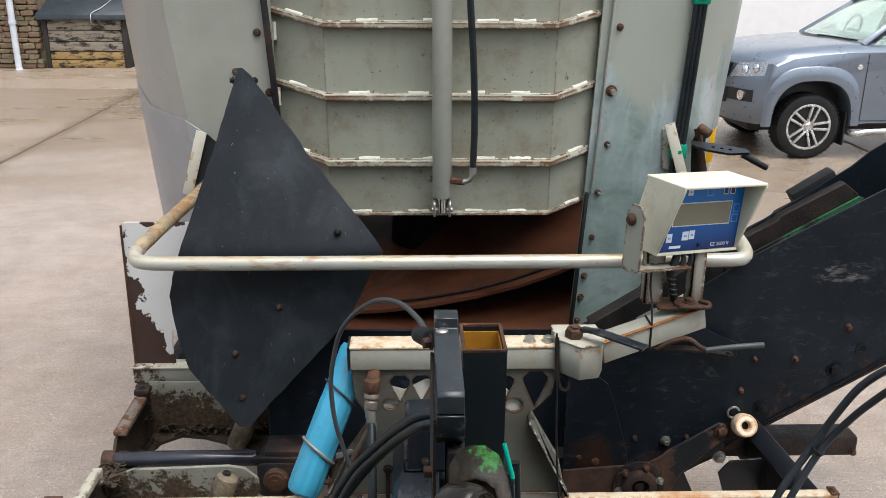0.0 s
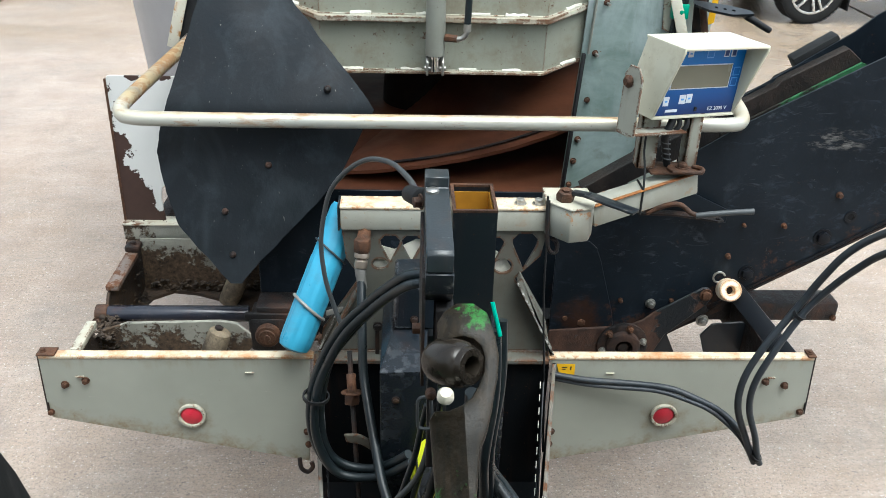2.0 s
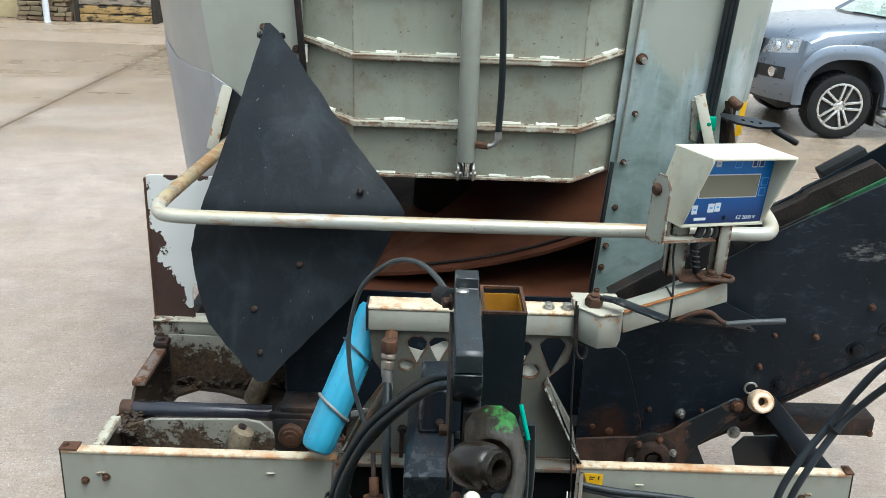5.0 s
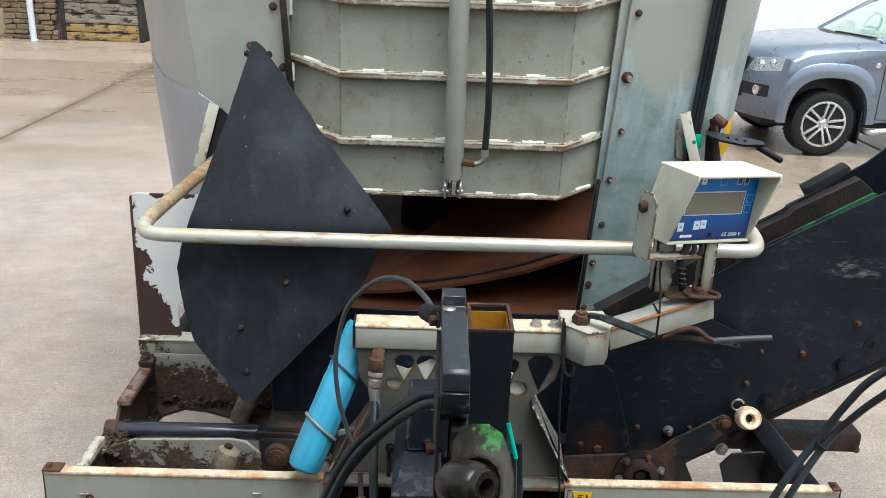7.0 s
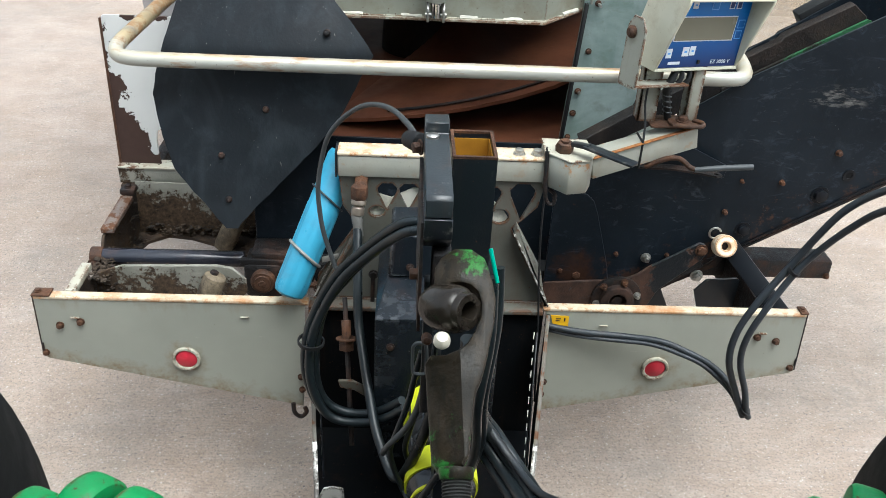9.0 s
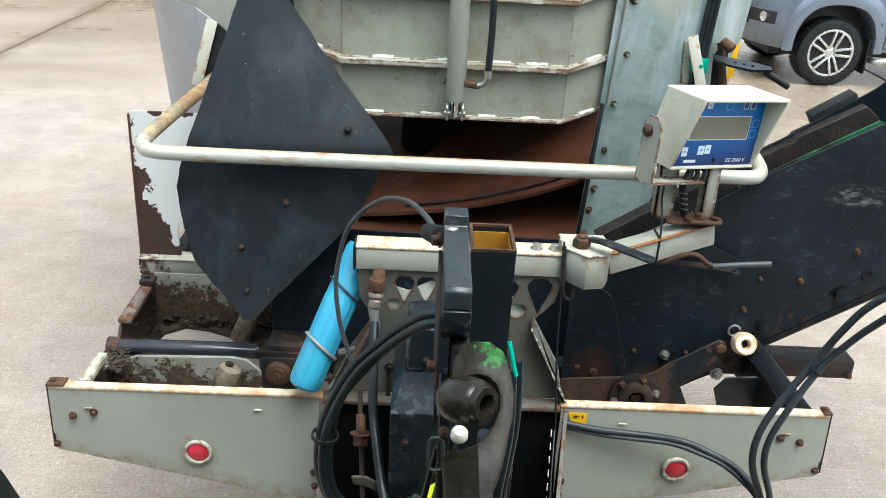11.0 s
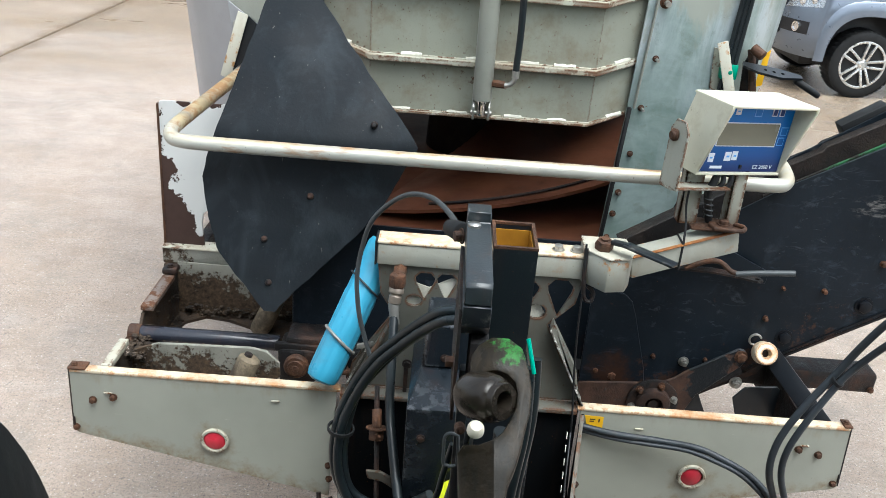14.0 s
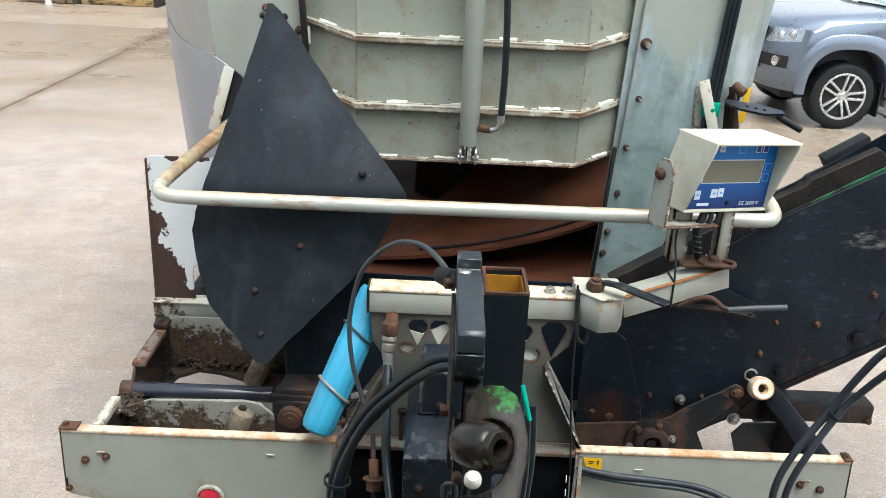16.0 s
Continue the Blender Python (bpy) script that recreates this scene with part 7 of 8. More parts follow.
for dx, dy, dz in ((0, 0, 0), (-0.022, 0.014, -0.012), (0.012, 0.03, -0.022), (-0.034, 0.03, -0.034)):
    hose("tractor_hose", [(0.05 + dx * 0.3, 1.2 + dy, 1.40), (0.058 + dx * 0.5, 1.22 + dy, 1.29), (0.072 + dx, 1.25 + dy, 1.208 + dz), (0.107 + dx, 1.25 + dy, 1.151 + dz), (0.15 + dx, 1.2 + dy, 1.111 + dz), (0.18 + dx, 1.1 + dy, 1.127 + dz), (0.21 + dx, 1.0 + dy, 1.147 + dz), (0.24 + dx, 0.85, 1.16 + dz), (0.28 + dx, 0.5, 1.1)], 0.0125, "black hydraulic hose running to the tractor", group="hoses to the tractor")
hose("breakaway_cable", [(0.08, 1.27, 1.2), (0.101, 1.25, 1.166), (0.143, 1.2, 1.133), (0.178, 1.12, 1.142), (0.212, 1.05, 1.183), (0.238, 1.0, 1.19), (0.246, 0.93, 1.18), (0.25, 0.8, 1.1)], 0.007, "thin black cable running to the tractor", M_LEAD, "cable")
for i, (x0, y0) in enumerate(((0.062, 1.2), (0.075, 1.23))):
    hose("spring_hose", [(x0 + 0.01, y0, 1.55), (x0 + 0.012, y0 - 0.02, 1.44), (x0, y0 - 0.03, 1.3), (x0 + 0.005, y0, 1.15), (x0 - 0.02, y0 + 0.05, 0.95), (x0 - 0.02, y0 + 0.1, 0.75)], 0.009, "thin black hose behind the top link", group="hoses behind the top link")
hose("control_cable", [(-0.005, 1.42, 1.26), (-0.019, 1.42, 1.164), (-0.032, 1.42, 1.086), (-0.054, 1.44, 1.002), (-0.097, 1.46, 0.922), (-0.11, 1.5, 0.86)], 0.0075, "thin grey control cable under the block", M_CABLE, "cable", "control cables")
hose("control_cable", [(-0.03, 1.5, 1.16), (-0.044, 1.5, 1.082), (-0.055, 1.5, 1.016), (-0.078, 1.5, 0.929), (-0.093, 1.52, 0.837), (-0.061, 1.5, 0.744), (-0.034, 1.45, 0.74)], 0.007, "thin black control cable under the block", category="cable", group="control cables")
hose("control_cable", [(-0.012, 1.5, 1.16), (-0.022, 1.5, 1.07), (-0.034, 1.5, 1.0), (-0.05, 1.5, 0.93), (-0.058, 1.52, 0.86), (-0.05, 1.54, 0.80)], 0.007, "thin black control cable under the block", category="cable", group="control cables")
hose("control_cable", [(0.04, 1.36, 1.0), (0.02, 1.36, 0.95), (-0.005, 1.37, 0.885), (-0.025, 1.38, 0.82), (-0.03, 1.4, 0.74), (-0.02, 1.4, 0.62)], 0.0085, "black control cable beside the drive shaft", category="cable", group="control cables")
hose("light_cable", [(0.36, 2.09, 0.815), (0.372, 2.085, 0.812), (0.463, 2.07, 0.805), (0.58, 2.06, 0.801), (0.691, 2.03, 0.806), (0.77, 2.0, 0.789), (0.833, 1.97, 0.767), (0.879, 1.93, 0.734), (0.919, 1.9, 0.675)], 0.0095, "black twin cable running along the front beam", M_LEAD, "cable", group="cables along the beam")
hose("light_cable", [(0.36, 2.088, 0.798), (0.45, 2.072, 0.789), (0.55, 2.055, 0.789), (0.66, 2.03, 0.795), (0.74, 2.0, 0.785), (0.81, 1.97, 0.765), (0.88, 1.93, 0.715), (0.915, 1.905, 0.665)], 0.0065, "thin black cable running along the front beam", M_LEAD, "cable", group="cables along the beam")
hose("trailing_cable", [(0.93, 1.9, 0.64), (0.915, 1.9, 0.67), (0.885, 1.9, 0.738), (0.846, 1.9, 0.839), (0.845, 1.9, 0.937), (0.88, 1.9, 1.042), (0.94, 1.9, 1.16), (0.978, 1.88, 1.267), (1.011, 1.85, 1.357), (1.059, 1.8, 1.435), (1.13, 1.7, 1.526), (1.25, 1.5, 1.70)], 0.0098, "black cable hanging in a loop beside the beam", M_LEAD, "cable", group="looped cables")
hose("trailing_cable", [(0.945, 1.895, 0.64), (0.93, 1.89, 0.67), (0.908, 1.885, 0.745), (0.872, 1.885, 0.845), (0.87, 1.885, 0.93), (0.9, 1.885, 1.03), (0.95, 1.89, 1.14), (0.983, 1.88, 1.208), (1.022, 1.83, 1.313), (1.055, 1.75, 1.412), (1.13, 1.6, 1.52), (1.22, 1.42, 1.64)], 0.0092, "black cable hanging in a loop beside the beam", M_LEAD, "cable", group="looped cables")
for p in ((0.945, 1.893, 1.145), (0.925, 1.895, 0.665)):
    b = Build()
    b.ring(Vector(p), Vector(p) + Vector((0.004, -0.003, 0.008)), 0.0185, 0.0145, 14)
    single("cable_band", b, M_RUBBER, "black cable tie round the looped cables", "tie", group="cable ties")
hose("remote_hose", [(-0.75, 0.75, 1.2), (-0.60, 0.84, 1.295), (-0.48, 0.86, 1.335), (-0.34, 0.86, 1.352), (-0.22, 0.89, 1.315), (-0.14, 0.93, 1.25), (-0.08, 1.0, 1.1), (-0.05, 1.1, 0.9)], 0.0125, "dark grey hose crossing behind the tractor", M_CABLE)
hose("remote_hose", [(0.05, 0.95, 1.13), (0.08, 0.98, 1.17), (0.13, 0.98, 1.19), (0.18, 0.96, 1.16), (0.2, 0.93, 1.08)], 0.011, "dark grey hose bent beside the top link", M_CABLE)
hose("hanging_cord", [(0.302, 2.12, 1.375), (0.308, 2.11, 1.26), (0.31, 2.10, 1.12), (0.318, 2.09, 0.98), (0.328, 2.08, 0.86), (0.336, 2.06, 0.72), (0.345, 2.05, 0.55)], 0.003, "thin black cord hanging from the box rail", M_RUBBER, "cord")
b = Build()
b.tube([(0.305, 2.125, 1.36), (0.309, 2.11, 1.25), (0.318, 2.11, 1.215), (0.335, 2.11, 1.21), (0.338, 2.115, 1.235), (0.322, 2.12, 1.25)], 0.006, 8)
single("wire_hook", b, M_RUSTDK, "rusty wire hook on the box rail", "hook")
b = Build()
b.tube([(0.058, 1.16, 1.628), (0.064, 1.15, 1.605), (0.071, 1.14, 1.578)], 0.0035, 8)
single("green_sleeve", b, plain("teal_plastic", (0.0, 0.29, 0.2), 0.4), "bright green plastic sleeve on a hose", "sleeve")

# adjusting rod and spool lever in the drawbar trough
adj = thing("adjusting_rod", (-0.235, 1.8, 0.5), "thin steel adjusting rod with a rusty nut", "rod")
b = Build()
b.cyl((-0.228, 1.95, 0.99), (-0.198, 1.75, 0.642), 0.007, seg=10)
part("rod", b, M_RUSTDK, adj)
b = Build()
b.bolt((-0.219, 1.888, 0.90), (0, -0.35, -0.93), 0.022, 0.03)
b.cyl((-0.2185, 1.885, 0.894), (-0.223, 1.915, 0.94), 0.013, seg=10, bev=0.002)
part("nut", b, M_RUST, adj)
b = Build()
b.prism([(-0.238, 0.812), (-0.20, 0.812), (-0.164, 0.79), (-0.164, 0.758), (-0.195, 0.78), (-0.233, 0.788)], 1.815, 1.825, bev=0.002)
part("lever", b, M_RUSTED_EDGE, adj)
for s in (-1, 1):
    strip = thing("perforated_strip", (s * 0.3, 1.9, 0.6), "black strip with pale bars drawn as light through slots", "strip")
    b = Build()
    b.bar((s * 0.322 + 0.005, 2.06, 0.80), (s * 0.282 + 0.005, 1.75, 0.52), 0.004, 0.05, 0.0005)
    part("strip", b, M_BLACK, strip)
    # Pale solid bars paint the light seen through the slots; the strip has none.
    for i in range(11):
        b = Build()
        f = i / 11
        p = Vector((s * 0.322 - s * 0.004, 2.055, 0.81)).lerp(Vector((s * 0.282 - s * 0.004, 1.75, 0.53)), f)
        b.bar(p, p + Vector((-s * 0.002, -0.015, -0.0135)), 0.003, 0.007, 0.0005)
        part("slot_light", b, M_WELD, strip)

# ---- drive shaft ----
pto = thing("drive_shaft", (0, 1.2, 0.5), "yellow and black guarded drive shaft", "drive shaft")
AX = lambda y: Vector((0.031 + 0.012 * (y - 1.5), y, 0.62 + (y - 0.3) * 0.123))
b = Build()
b.lathe([(0.078, 0), (0.0885, 0.0), (0.089, 0.2), (0.0865, 0.75), (0.08, 1.0)], AX(1.482), AX(1.552), 36)
cone = part("guard_cone", b, M_SAFEY, pto, "yellow guard cone")
b = Build()
b.lathe([(0.094, 0), (0.098, 0.5), (0.094, 1.0)], AX(1.66), AX(1.74), 36)
part("rear_cone", b, M_SAFEY, pto, "yellow guard cone at the gearbox")
b = Build()
b.lathe([(0.074, 0.0), (0.086, 0.06), (0.082, 0.2), (0.09, 0.36), (0.083, 0.52), (0.092, 0.7), (0.086, 0.85), (0.093, 1.0)], AX(1.55), AX(1.665), 36)
part("rear_boot", b, M_RUBBER, pto, "black ribbed boot")
for a in (215, 240, 262, 285, 312):
    b = Build()
    c, q = math.cos(radians(a)), -math.sin(radians(a))
    b.bar(AX(1.56) + Vector((0.0885 * c, 0, 0.0885 * q)), AX(1.7) + Vector((0.099 * c, 0, 0.099 * q)), 0.004, 0.004, 0.001, up=(c, 0, q))
    part("guard_rib", b, M_BLACKBOX, pto)
b = Build()
b.lathe([(0.06, 0), (0.0715, 0.05), (0.077, 0.4), (0.083, 0.75), (0.0835, 1.0)], AX(1.446), AX(1.486), 36)
boot = part("boot", b, M_GEAR, pto, "black ribbed boot")
b = Build()
b.ring(AX(1.437), AX(1.447), 0.0745, 0.05, 36, 0.002)
part("collar", b, M_SAFEY, pto)
b = Build()
b.lathe([(0.05, 0), (0.054, 0.08), (0.06, 0.2), (0.062, 0.5), (0.0685, 0.7), (0.07, 1.0)], AX(1.37), AX(1.438), 36)
part("front_boot", b, M_RUBBER, pto, "black rubber boot")
b = Build()
for dy in (0.0, 0.014):
    b.tube([AX(1.40 + dy) + Vector((dx, 0, math.sqrt(0.066 ** 2 - dx * dx))) for dx in (-0.05, -0.04, -0.028, -0.014, 0.0)], 0.0028, 8)
b.tube([AX(1.40) + Vector((-0.04, 0, 0.0525)), AX(1.414) + Vector((-0.04, 0, 0.0525))], 0.0028, 8)
part("clip", b, M_CHROME, boot, "bright wire clip")
b = Build()
b.cyl(AX(1.76), AX(0.3), 0.048, seg=28)
part("guard_tube", b, plain("glossy_black_tube", (0.012, 0.015, 0.021), 0.22, 0, 0.3, 60, 0.1, 0.2), pto)
b = Build()
b.box(-0.06, 0.09, 1.2, 1.24, 0.48, 0.66, 0.005)
part("support", b, M_RUSTDK, pto)

sp = thing("stub_pin", (0.366, 0.92, 1.2), "dark brown round pin end beside the lift arm", "pin")
b = Build()
b.lathe([(0.02, 0), (0.0205, 0.85), (0.017, 0.96), (0.0, 1.0)], (0.366, 0.92, 1.13), (0.366, 0.925, 1.298), 20)
part("shank", b, M_RUSTDK, sp)
b = Build()
b.box(0.33, 0.40, 0.86, 0.98, 1.1, 1.14, 0.01)
b.bar((0.366, 0.92, 1.12), (0.366, 0.4, 1.1), 0.06, 0.04, 0.006)
part("carrier", b, M_RUSTDK, sp)

# ---- tractor behind the camera ----
tr = thing("tractor_cab", (0, -0.9, 0), "green tractor cab the view is taken from", "tractor")
M_CABG = plain("cab_green_paint", (0.012, 0.12, 0.03), 0.4, 0, 0.1)
b = Build()
b.box(-0.8, 0.8, -1.75, 0.16, 2.86, 3.05, 0.05)
part("roof", b, M_CABG, tr)
b = Build()
b.box(-0.72, 0.72, -1.6, -0.22, 0.75, 1.55, 0.04)
b.box(-0.35, 0.35, -0.3, 0.45, 0.6, 1.1, 0.03)
b.box(-0.4, 0.4, -4.2, -1.5, 0.8, 1.9, 0.08)
part("body", b, M_CABG, tr)
for x in (-0.72, 0.72):
    for y in (-0.2, -1.6):
        b = Build()
        b.box(x - 0.045, x + 0.045, y - 0.045, y + 0.045, 1.5, 2.9, 0.01)
        part("pillar", b, M_BLACKBOX, tr)
# Unseen fenders and rear panel, added to hold sky light off the ground.
for s in (-1, 1):
    b = Build()
    b.sheet([[(s * x, 0.25 + 1.09 * math.cos(radians(a)), 0.95 + 1.09 * math.sin(radians(a))) for x in (0.66, 0.9, 1.2)] for a in range(50, 200, 15)], 0.01)
    part("fender", b, M_CABG, tr)
b = Build()
b.box(-0.66, 0.66, -0.75, -0.23, 0.75, 1.62, 0.03)
part("unseen_rear_panel", b, M_CABG, tr)
b = Build()
b.box(-0.68, 0.68, -1.62, -1.6, 1.5, 2.88, 0)
part("front_screen", b, M_BLACKBOX, tr)
b = Build()
b.box(-0.07, 0.07, 0.4, 0.62, 1.05, 1.25, 0.01)
b.box(-0.1, 0.1, 0.3, 0.5, 0.7, 1.2, 0.01)
part("link_bracket", b, M_CABG, tr)
# unseen wall on the near side of the yard, added to block the low sky
b = Build()
b.box(-16, 14, -13.5, -13.2, 0, 5, 0)
single("wall_south", b, M_MORTAR, "unseen plain wall added behind the tractor", "wall", kind="structure")

# ---- parked pickup ----
def make_car_paint():
    k = Mat("metallic_grey_paint", 0.28, 0.5)
    c = k.mix(k.ramp(k.noise(2.5, 5), 0.3, 0.7), (0.15, 0.178, 0.22), (0.175, 0.205, 0.25))
    drops = k.ramp(k.noise(70, 3, 0.6), 0.58, 0.66)
    k.b.inputs["Coat Weight"].default_value = 0.7
    k.b.inputs["Coat Roughness"].default_value = 0.1
    return k.done(c, k.ramp(k.noise(9, 5), 0.3, 0.7, 0.26, 0.36), bump=drops, strength=0.05)


M_CARP = make_car_paint()
M_TRIM = plain("black_trim_plastic", (0.018, 0.018, 0.019), 0.5, 0, 0.1)
M_ALLOY = plain("silver_alloy", (0.62, 0.62, 0.6), 0.3, 0.85, 0.08, 60, 0.05, 0.1)
M_LAMP = plain("lamp_reflector", (0.75, 0.77, 0.8), 0.12, 0.9, 0.1)


def make_glass():
    k = Mat("window_glass", 0.03)
    k.b.inputs["Transmission Weight"].default_value = 0.85
    k.b.inputs["IOR"].default_value = 1.35
    return k.done((0.78, 0.9, 0.82))


M_GLASS = make_glass()
def make_lamp_glass():
    k = Mat("headlight_glass", 0.04)
    k.b.inputs["Transmission Weight"].default_value = 1.0
    k.b.inputs["IOR"].default_value = 1.1
    return k.done((0.95, 0.96, 0.97))


M_HLGLASS = make_lamp_glass()
car = thing("pickup_truck", (0, 0, 0), "grey double-cab pickup with silver five-spoke wheels", "pickup truck")
WB, WHR, WX = 3.095, 0.385, 0.895
ARCH, TALL = 0.49, 0.537


def bulge(cx, z, w, h, a, n=2.6):
    """A squared arch: half width w, height h, at the angle a."""
    c, s = math.cos(a), math.sin(a)
    return cx + w * math.copysign(abs(c) ** (2 / n), c), z + h * max(s, 0) ** (2 / n)


def arch(cx, n=12):
    """Points over a wheel, from front to back."""
    return [bulge(cx, 0.40, ARCH, TALL, math.pi * (1 - i / n)) for i in range(n + 1)]


def low_body(v):
    """The side outline of the lower body at a share v of the half width."""
    q = abs(v)
    f = 0.30 * q ** 3.2          # front corners sweep back
    top = -0.06 * q ** 3 - (0.06 * max(0, (q - 0.8) / 0.2) ** 2)
    lo = 0.03 * max(0, (q - 0.9) / 0.1)
    pts = [(0.07 + f, 0.41 + lo), (0.0 + f, 0.52), (0.0 + f, 0.74), (0.02 + f, 0.92), (0.05 + f, 1.13), (0.12 + f, 1.215 + top)]
    pts += [(0.45 + 0.5 * f, 1.30 + top), (0.9, 1.345 + top), (1.25, 1.372 + top), (1.45, 1.378 + top), (1.75, 1.378 + top), (2.6, 1.38 + top), (3.3, 1.385 + top), (3.4, 1.385 + top), (5.15, 1.37 + top), (5.2, 0.95), (5.2, 0.55 + lo)]
    pts += [(4.75, 0.44 + lo)] + arch(WX + WB)[::-1] + [(3.4, 0.40 + lo), (1.6, 0.40 + lo)] + arch(WX)[::-1] + [(0.36 + f * 0.15, 0.41 + lo)]
    return pts


def loft_side(fn, half, vs):
    t = bmesh.new()
    rws = [[t.verts.new((x, v * half, z)) for x, z in fn(v)] for v in vs]
    for a, c in zip(rws, rws[1:]):
        for i in range(len(a)):
            t.faces.new((a[i], a[(i + 1) % len(a)], c[(i + 1) % len(a)], c[i]))
    t.faces.new(rws[0])
    t.faces.new(rws[-1])
    bmesh.ops.recalc_face_normals(t, faces=t.faces)
    return t


b = Build()
b.add(loft_side(low_body, 0.935, [-1, -0.99, -0.97, -0.94, -0.9, -0.85, -0.78, -0.7, -0.6, -0.45, -0.3, 0, 0.3, 0.45, 0.6, 0.7, 0.78, 0.85, 0.9, 0.94, 0.97, 0.99, 1]))
body = part("body", b, M_CARP, car, smooth=50)


# roof and pillars of the cab
b = Build()
ROOF = [(2.05, 1.735), (2.3, 1.80), (2.9, 1.825), (3.25, 1.80), (3.45, 1.68)]
b.sheet([[(x, y, z + 0.08 - 0.03 * (y / 0.66) ** 2) for y in (-0.66, -0.5, -0.25, 0, 0.25, 0.5, 0.66)] for x, z in ROOF], 0.03)
part("roof", b, M_CARP, car, smooth=50)
for s in (-1, 1):
    for p, q, w in (((1.47, 0.80, 1.24), (2.16, 0.645, 1.71), 0.06), ((2.62, 0.86, 1.24), (2.66, 0.66, 1.77), 0.09), ((3.45, 0.85, 1.24), (3.38, 0.66, 1.70), 0.12)):
        b = Build()
        b.bar((p[0], s * p[1], p[2] + 0.09), (q[0], s * q[1], q[2] + 0.08), 0.05, w, 0.012, up=(1, 0, 0.3))
        part("pillar", b, M_CARP if w < 0.09 else M_TRIM, car)
    b = Build()
    b.sheet([[(1.58, s * 0.84, 1.33), (2.58, s * 0.875, 1.34)], [(2.2, s * 0.665, 1.78), (2.62, s * 0.67, 1.83)]], 0.006)
    g = part("side_window", b, M_GLASS, car, "pale green side window")
    g.visible_shadow = False
    b = Build()
    b.sheet([[(2.66, s * 0.875, 1.34), (3.42, s * 0.865, 1.35)], [(2.7, s * 0.67, 1.83), (3.35, s * 0.67, 1.78)]], 0.006)
    g = part("side_window", b, M_GLASS, car, "pale green side window")
    g.visible_shadow = False
b = Build()
b.sheet([[(1.24 + 0.24 * (y / 0.75) ** 2, y * 1.0, 1.355) for y in (-0.76, -0.4, 0, 0.4, 0.76)], [(2.05 + 0.1 * (y / 0.75) ** 2, y * 0.83, 1.81 - 0.015 * (y / 0.7) ** 2) for y in (-0.76, -0.4, 0, 0.4, 0.76)]], 0.006)
g = part("windscreen", b, M_GLASS, car, "wide pale green windscreen", smooth=60)
g.visible_shadow = False
b = Build()
b.sheet([[(3.5, -0.75, 1.3), (3.5, 0.75, 1.3)], [(3.42, -0.62, 1.76), (3.42, 0.62, 1.76)]], 0.006)
part("rear_screen", b, M_TRIM, car)
# inside
b = Build()
b.box(1.52, 1.9, -0.72, 0.72, 1.2, 1.39, 0.05)
part("dashboard", b, M_TRIM, car)
b = Build()
pts = [(1.95 + 0.06 * math.sin(a), 0.36 + 0.18 * math.cos(a), 1.42 + 0.17 * math.sin(a)) for a in [2 * math.pi * i / 16 for i in range(17)]]
b.tube(pts, 0.016, 8, 2)
b.bar((1.94, 0.20, 1.41), (1.94, 0.52, 1.41), 0.03, 0.03)
part("steering_wheel", b, M_TRIM, car)
for y in (-0.36, 0.36):
    b = Build()
    b.box(2.5, 2.65, y - 0.24, y + 0.24, 0.9, 1.5, 0.05)
    b.box(2.55, 2.63, y - 0.12, y + 0.12, 1.52, 1.7, 0.03)
    part("seat", b, plain("grey_seat_cloth", (0.12, 0.12, 0.13), 0.9), car)
# wipers and scuttle
b = Build()
b.sheet([[(1.16 + 0.24 * (y / 0.75) ** 2, y, 1.366 - 0.07 * (abs(y) / 0.935) ** 3) for y in (-0.76, -0.5, -0.25, 0, 0.25, 0.5, 0.76)], [(1.27 + 0.24 * (y / 0.75) ** 2, y, 1.385 - 0.06 * (abs(y) / 0.935) ** 3) for y in (-0.76, -0.5, -0.25, 0, 0.25, 0.5, 0.76)]], 0.012)
b.tube([(1.26, -0.1, 1.39), (1.36, -0.42, 1.385), (1.47, -0.68, 1.375)], 0.01, 6)
part("scuttle", b, M_TRIM, car)
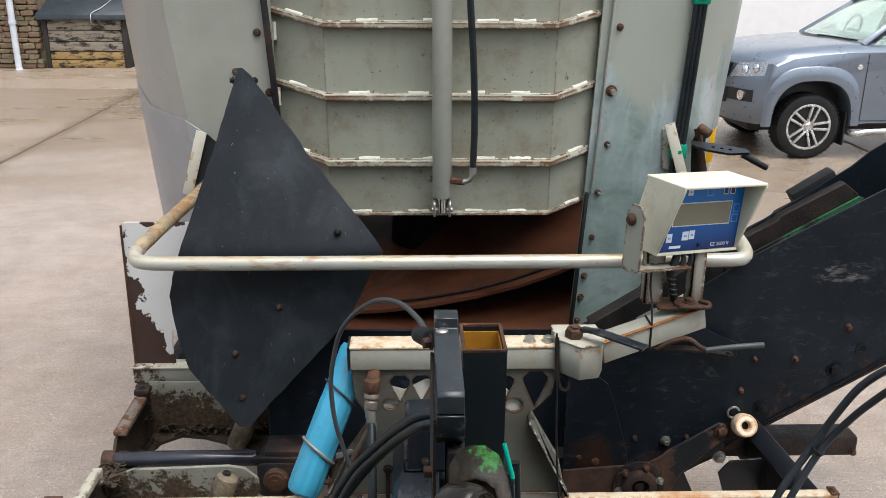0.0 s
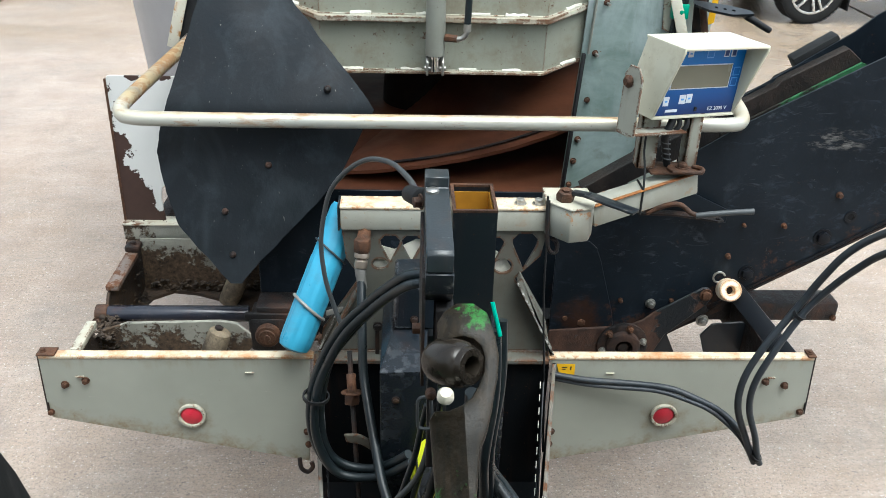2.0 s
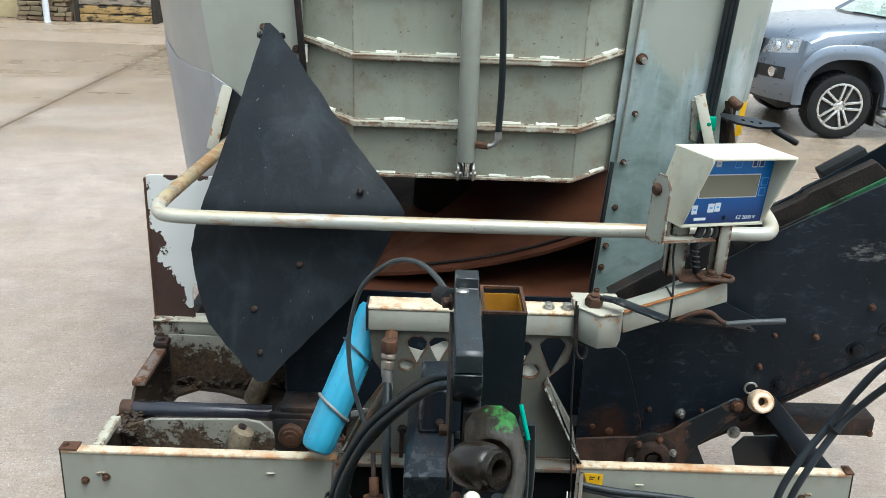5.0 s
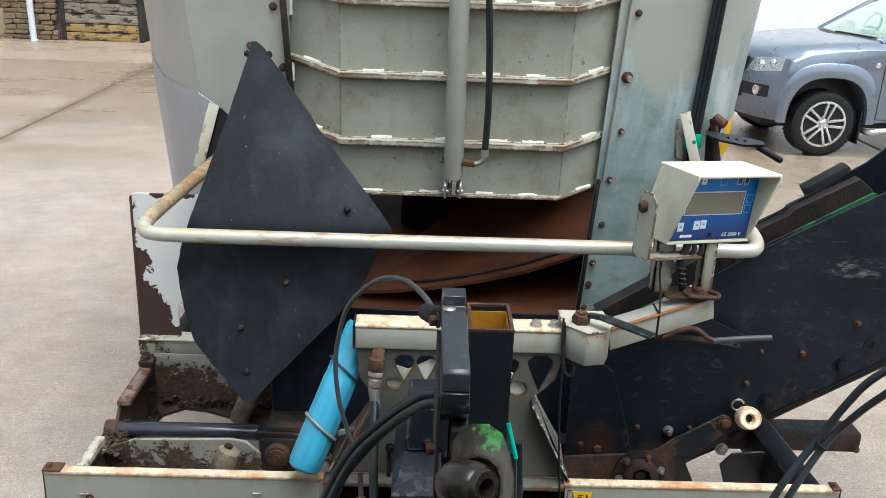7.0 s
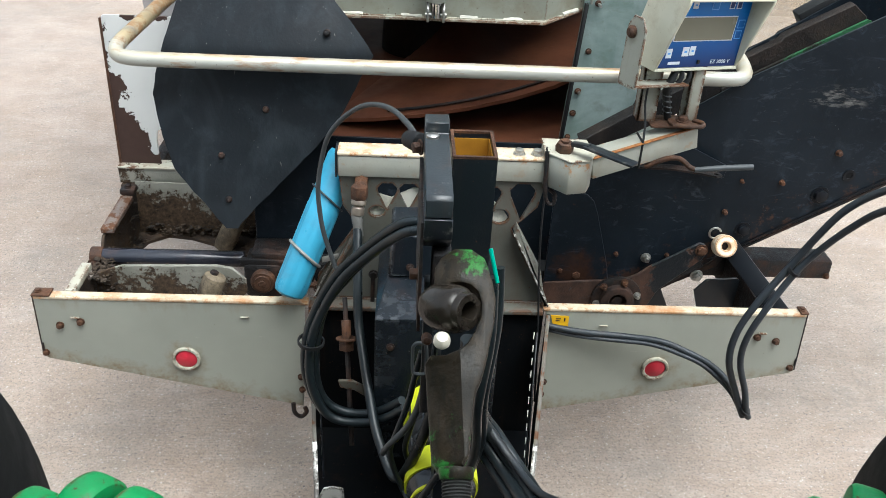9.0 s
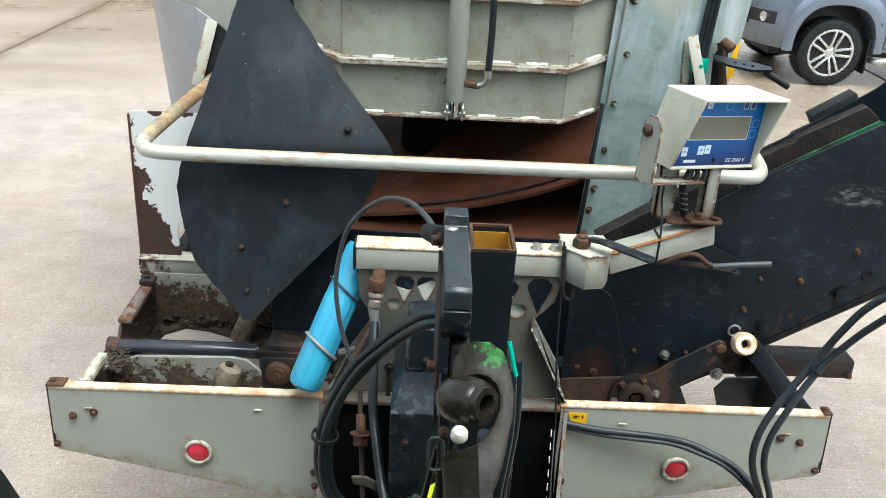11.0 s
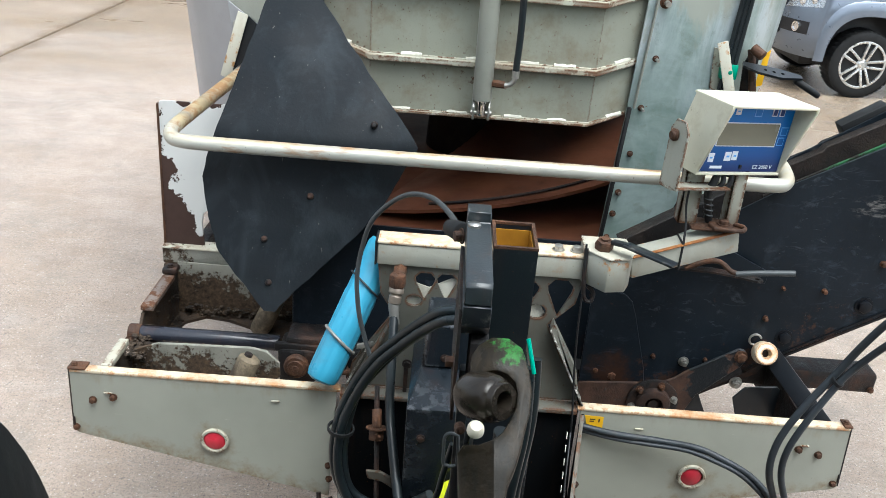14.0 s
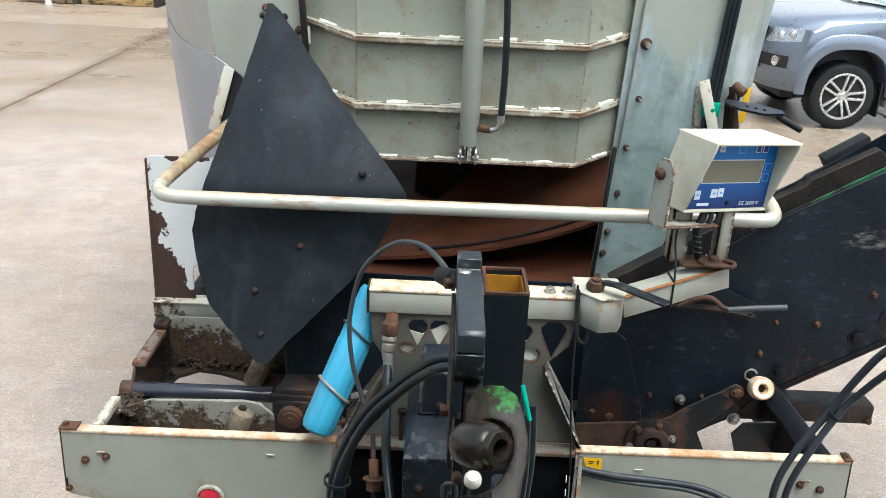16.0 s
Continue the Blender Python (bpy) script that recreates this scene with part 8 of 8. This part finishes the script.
# front: grille, lamps, fogs
b = Build()
b.prism([(-0.42, 0.91), (0.42, 0.91), (0.52, 1.11), (-0.52, 1.11)], 0.012, 0.06, "x", bev=0.01)
gr = part("grille", b, M_TRIM, car)
for z, w in ((0.935, 0.43), (0.99, 0.45), (1.045, 0.48)):
    b = Build()
    b.box(0.004, 0.02, -w, w, z, z + 0.016, 0.004)
    part("grille_bar", b, M_CHROME, gr)
b = Build()
b.prism([(-0.46, 0.62), (0.46, 0.62), (0.46, 0.80), (-0.46, 0.80)], -0.006, 0.05, "x", bev=0.01)
part("lower_grille", b, M_TRIM, car)
for s in (-1, 1):
    def fx(y, z):
        return 0.30 * (abs(y) / 0.935) ** 3.2 + (0.02 + (z - 0.92) * 0.15 if z > 0.92 else 0.0)
    b = Build()
    ys = [0.46, 0.56, 0.66, 0.76, 0.84, 0.9]
    rws = []
    for f in (0, 0.35, 0.7, 1):
        row = []
        for i, y in enumerate(ys):
            lo_z, hi_z = 0.93 + 0.012 * i, 1.10 + 0.010 * i
            z = lo_z + (hi_z - lo_z) * f
            y2 = y + (0.09 * f if i == 0 else 0.0)
            row.append((fx(y2, z) - 0.008, s * y2, z))
        rws.append(row)
    b.sheet([[(p[0] - 0.03, p[1], p[2]) for p in row] for row in rws], 0.004)
    hl = part("headlight", b, M_HLGLASS, car, "clear headlight", smooth=60)
    hl.visible_shadow = False
    b = Build()
    b.sheet([[(p[0] + 0.002, p[1], p[2]) for p in row] for row in rws], 0.006)
    part("reflector", b, plain("lamp_grey", (0.5, 0.52, 0.55), 0.22, 0.8), hl, smooth=60)
    for y, z, r in ((0.66, 1.03, 0.062), (0.79, 1.06, 0.058)):
        b = Build()
        x = fx(y, z) + 0.0
        b.lathe([(r, 0), (r * 0.95, 0.4), (r * 0.5, 0.8), (0, 1)], (x + 0.01, s * y, z), (x - 0.03, s * (y + 0.004), z), 20)
        part("lamp", b, M_LAMP, hl)
    b = Build()
    b.sheet([[(fx(y, z) - 0.006, s * y, z) for y in (0.46, 0.54, 0.62, 0.7, 0.77, 0.83)] for z in (0.67, 0.74, 0.81)], 0.012)
    fg = part("fog_panel", b, M_TRIM, car)
    b = Build()
    b.ring((0.13, s * 0.70, 0.74), (0.095, s * 0.71, 0.74), 0.058, 0.042, 24)
    part("fog_ring", b, M_CHROME, fg)
    b = Build()
    b.cyl((0.135, s * 0.70, 0.74), (0.105, s * 0.708, 0.74), 0.043, seg=20)
    part("fog_lamp", b, M_LAMP, fg)
    # door gaps, handle, mirror, side step, arch lips
    b = Build()
    for x in (1.5, 2.56, 3.42):
        b.box(x - 0.004, x + 0.004, s * 0.937 - 0.003, s * 0.937 + 0.003, 0.46, 1.24, 0)
    b.box(1.5, 3.42, s * 0.937 - 0.003, s * 0.937 + 0.003, 0.455, 0.463, 0)
    part("door_gap", b, M_TRIM, car)
    b = Build()
    b.box(2.36, 2.54, s * 0.935 - 0.03, s * 0.935 + 0.03, 1.12, 1.15, 0.01)
    part("door_handle", b, M_CARP, car)
    b = Build()
    b.box(1.88, 2.06, s * 1.02 - 0.11, s * 1.02 + 0.11, 1.27, 1.45, 0.05)
    part("mirror", b, M_TRIM, car)
    b = Build()
    b.lathe([(0.0, 0), (0.03, 0.3), (0.032, 0.7), (0, 1)], (1.41, s * 0.93, 1.09), (1.41, s * 0.945, 1.09), 14)
    part("side_repeater", b, M_LAMP, car)
    b = Build()
    b.tube([(1.42, s * 0.80, 0.31), (1.47, s * 0.97, 0.31), (1.75, s * 0.98, 0.34), (3.2, s * 0.98, 0.34), (3.4, s * 0.97, 0.34), (3.46, s * 0.80, 0.34)], 0.035, 14)
    part("side_step", b, M_ALLOY, car, "bright tubular side step")
    for cx in (WX, WX + WB):
        b = Build()
        turns = [math.pi * i / 20 for i in range(21)]
        rings = ((ARCH - 0.01, TALL - 0.01, 0.915, 2.6), (ARCH, TALL, 0.955, 2.6), (ARCH + 0.04, TALL + 0.06, 0.958, 2.7), (ARCH + 0.1, TALL + 0.155, 0.945, 3.0), (ARCH + 0.112, TALL + 0.168, 0.93, 3.0))
        b.sheet([[(p[0], s * y, p[1]) for p in [bulge(cx, 0.40, w, h, a, n) for a in turns]] for w, h, y, n in rings], 0.006)
        part("arch_flare", b, M_CARP, car, "broad grey wheel arch flare", smooth=50)
        b = Build()
        b.box(cx + ARCH - 0.06, cx + ARCH - 0.04, s * 0.80 - 0.13, s * 0.80 + 0.12, 0.16, 0.55, 0.004)
        part("mud_flap", b, M_RUBBER, car)
        # wheel
        y0, y1 = s * 0.66, s * 0.925
        b = Build()
        b.lathe([(0.255, 0.02), (0.34, -0.02), (0.375, 0.06), (WHR, 0.2), (WHR, 0.8), (0.375, 0.94), (0.34, 1.0), (0.272, 0.97), (0.262, 0.9)], (cx, y0, WHR), (cx, y1, WHR), 56)
        tyre = part("tyre", b, M_RUBBER, car)
        b = Build()
        for i in range(44):
            a = 2 * math.pi * i / 44
            m = Matrix.Translation((cx, (y0 + y1) / 2, WHR)) @ Matrix.Rotation(a, 4, "Y")
            b.box(-0.02, 0.016, -0.13, 0.13, WHR - 0.006, WHR + 0.002, 0.001, m)
        tagged(part("tread", b, M_RUBBER, tyre), kind="stuff")
        b = Build()
        b.ring((cx, y0 + (y1 - y0) * 0.3, WHR), (cx, y1 - s * 0.004, WHR), 0.274, 0.247, 40, 0.004)
        rim = part("rim", b, M_ALLOY, car)
        b = Build()
        b.cyl((cx, y0 + (y1 - y0) * 0.35, WHR), (cx, y0 + (y1 - y0) * 0.45, WHR), 0.248, seg=36)
        part("brake_disc", b, M_TRIM, rim)
        b = Build()
        b.lathe([(0.075, 0), (0.07, 0.5), (0.045, 0.8), (0.035, 1.0), (0, 1)], (cx, y1 - s * 0.05, WHR), (cx, y1 - s * 0.005, WHR), 20)
        part("hub", b, M_ALLOY, rim)
        for i in range(5):
            for d in (-0.033, 0.033):
                a = radians(75 + 72 * i)
                u, w = Vector((math.cos(a), 0, math.sin(a))), Vector((-math.sin(a), 0, math.cos(a)))
                c0 = Vector((cx, y1 - s * 0.03, WHR))
                bb = Build()
                bb.bar(c0 + u * 0.05 + w * d * 0.8, c0 + u * 0.255 + w * d * 1.4 + Vector((0, s * 0.01, 0)), 0.03, 0.052, 0.006, up=(0, 1, 0))
                part("spoke", bb, M_ALLOY, rim)
b = Build()
b.box(0.3, 5.0, -0.55, 0.55, 0.28, 0.5, 0.02)
b.box(0.45, 1.35, -0.66, 0.66, 0.30, 0.92, 0.02)
part("underbody", b, M_TRIM, car)
car.matrix_basis = pose(3.68, 11.0, 0, 0, 0, 2.5)
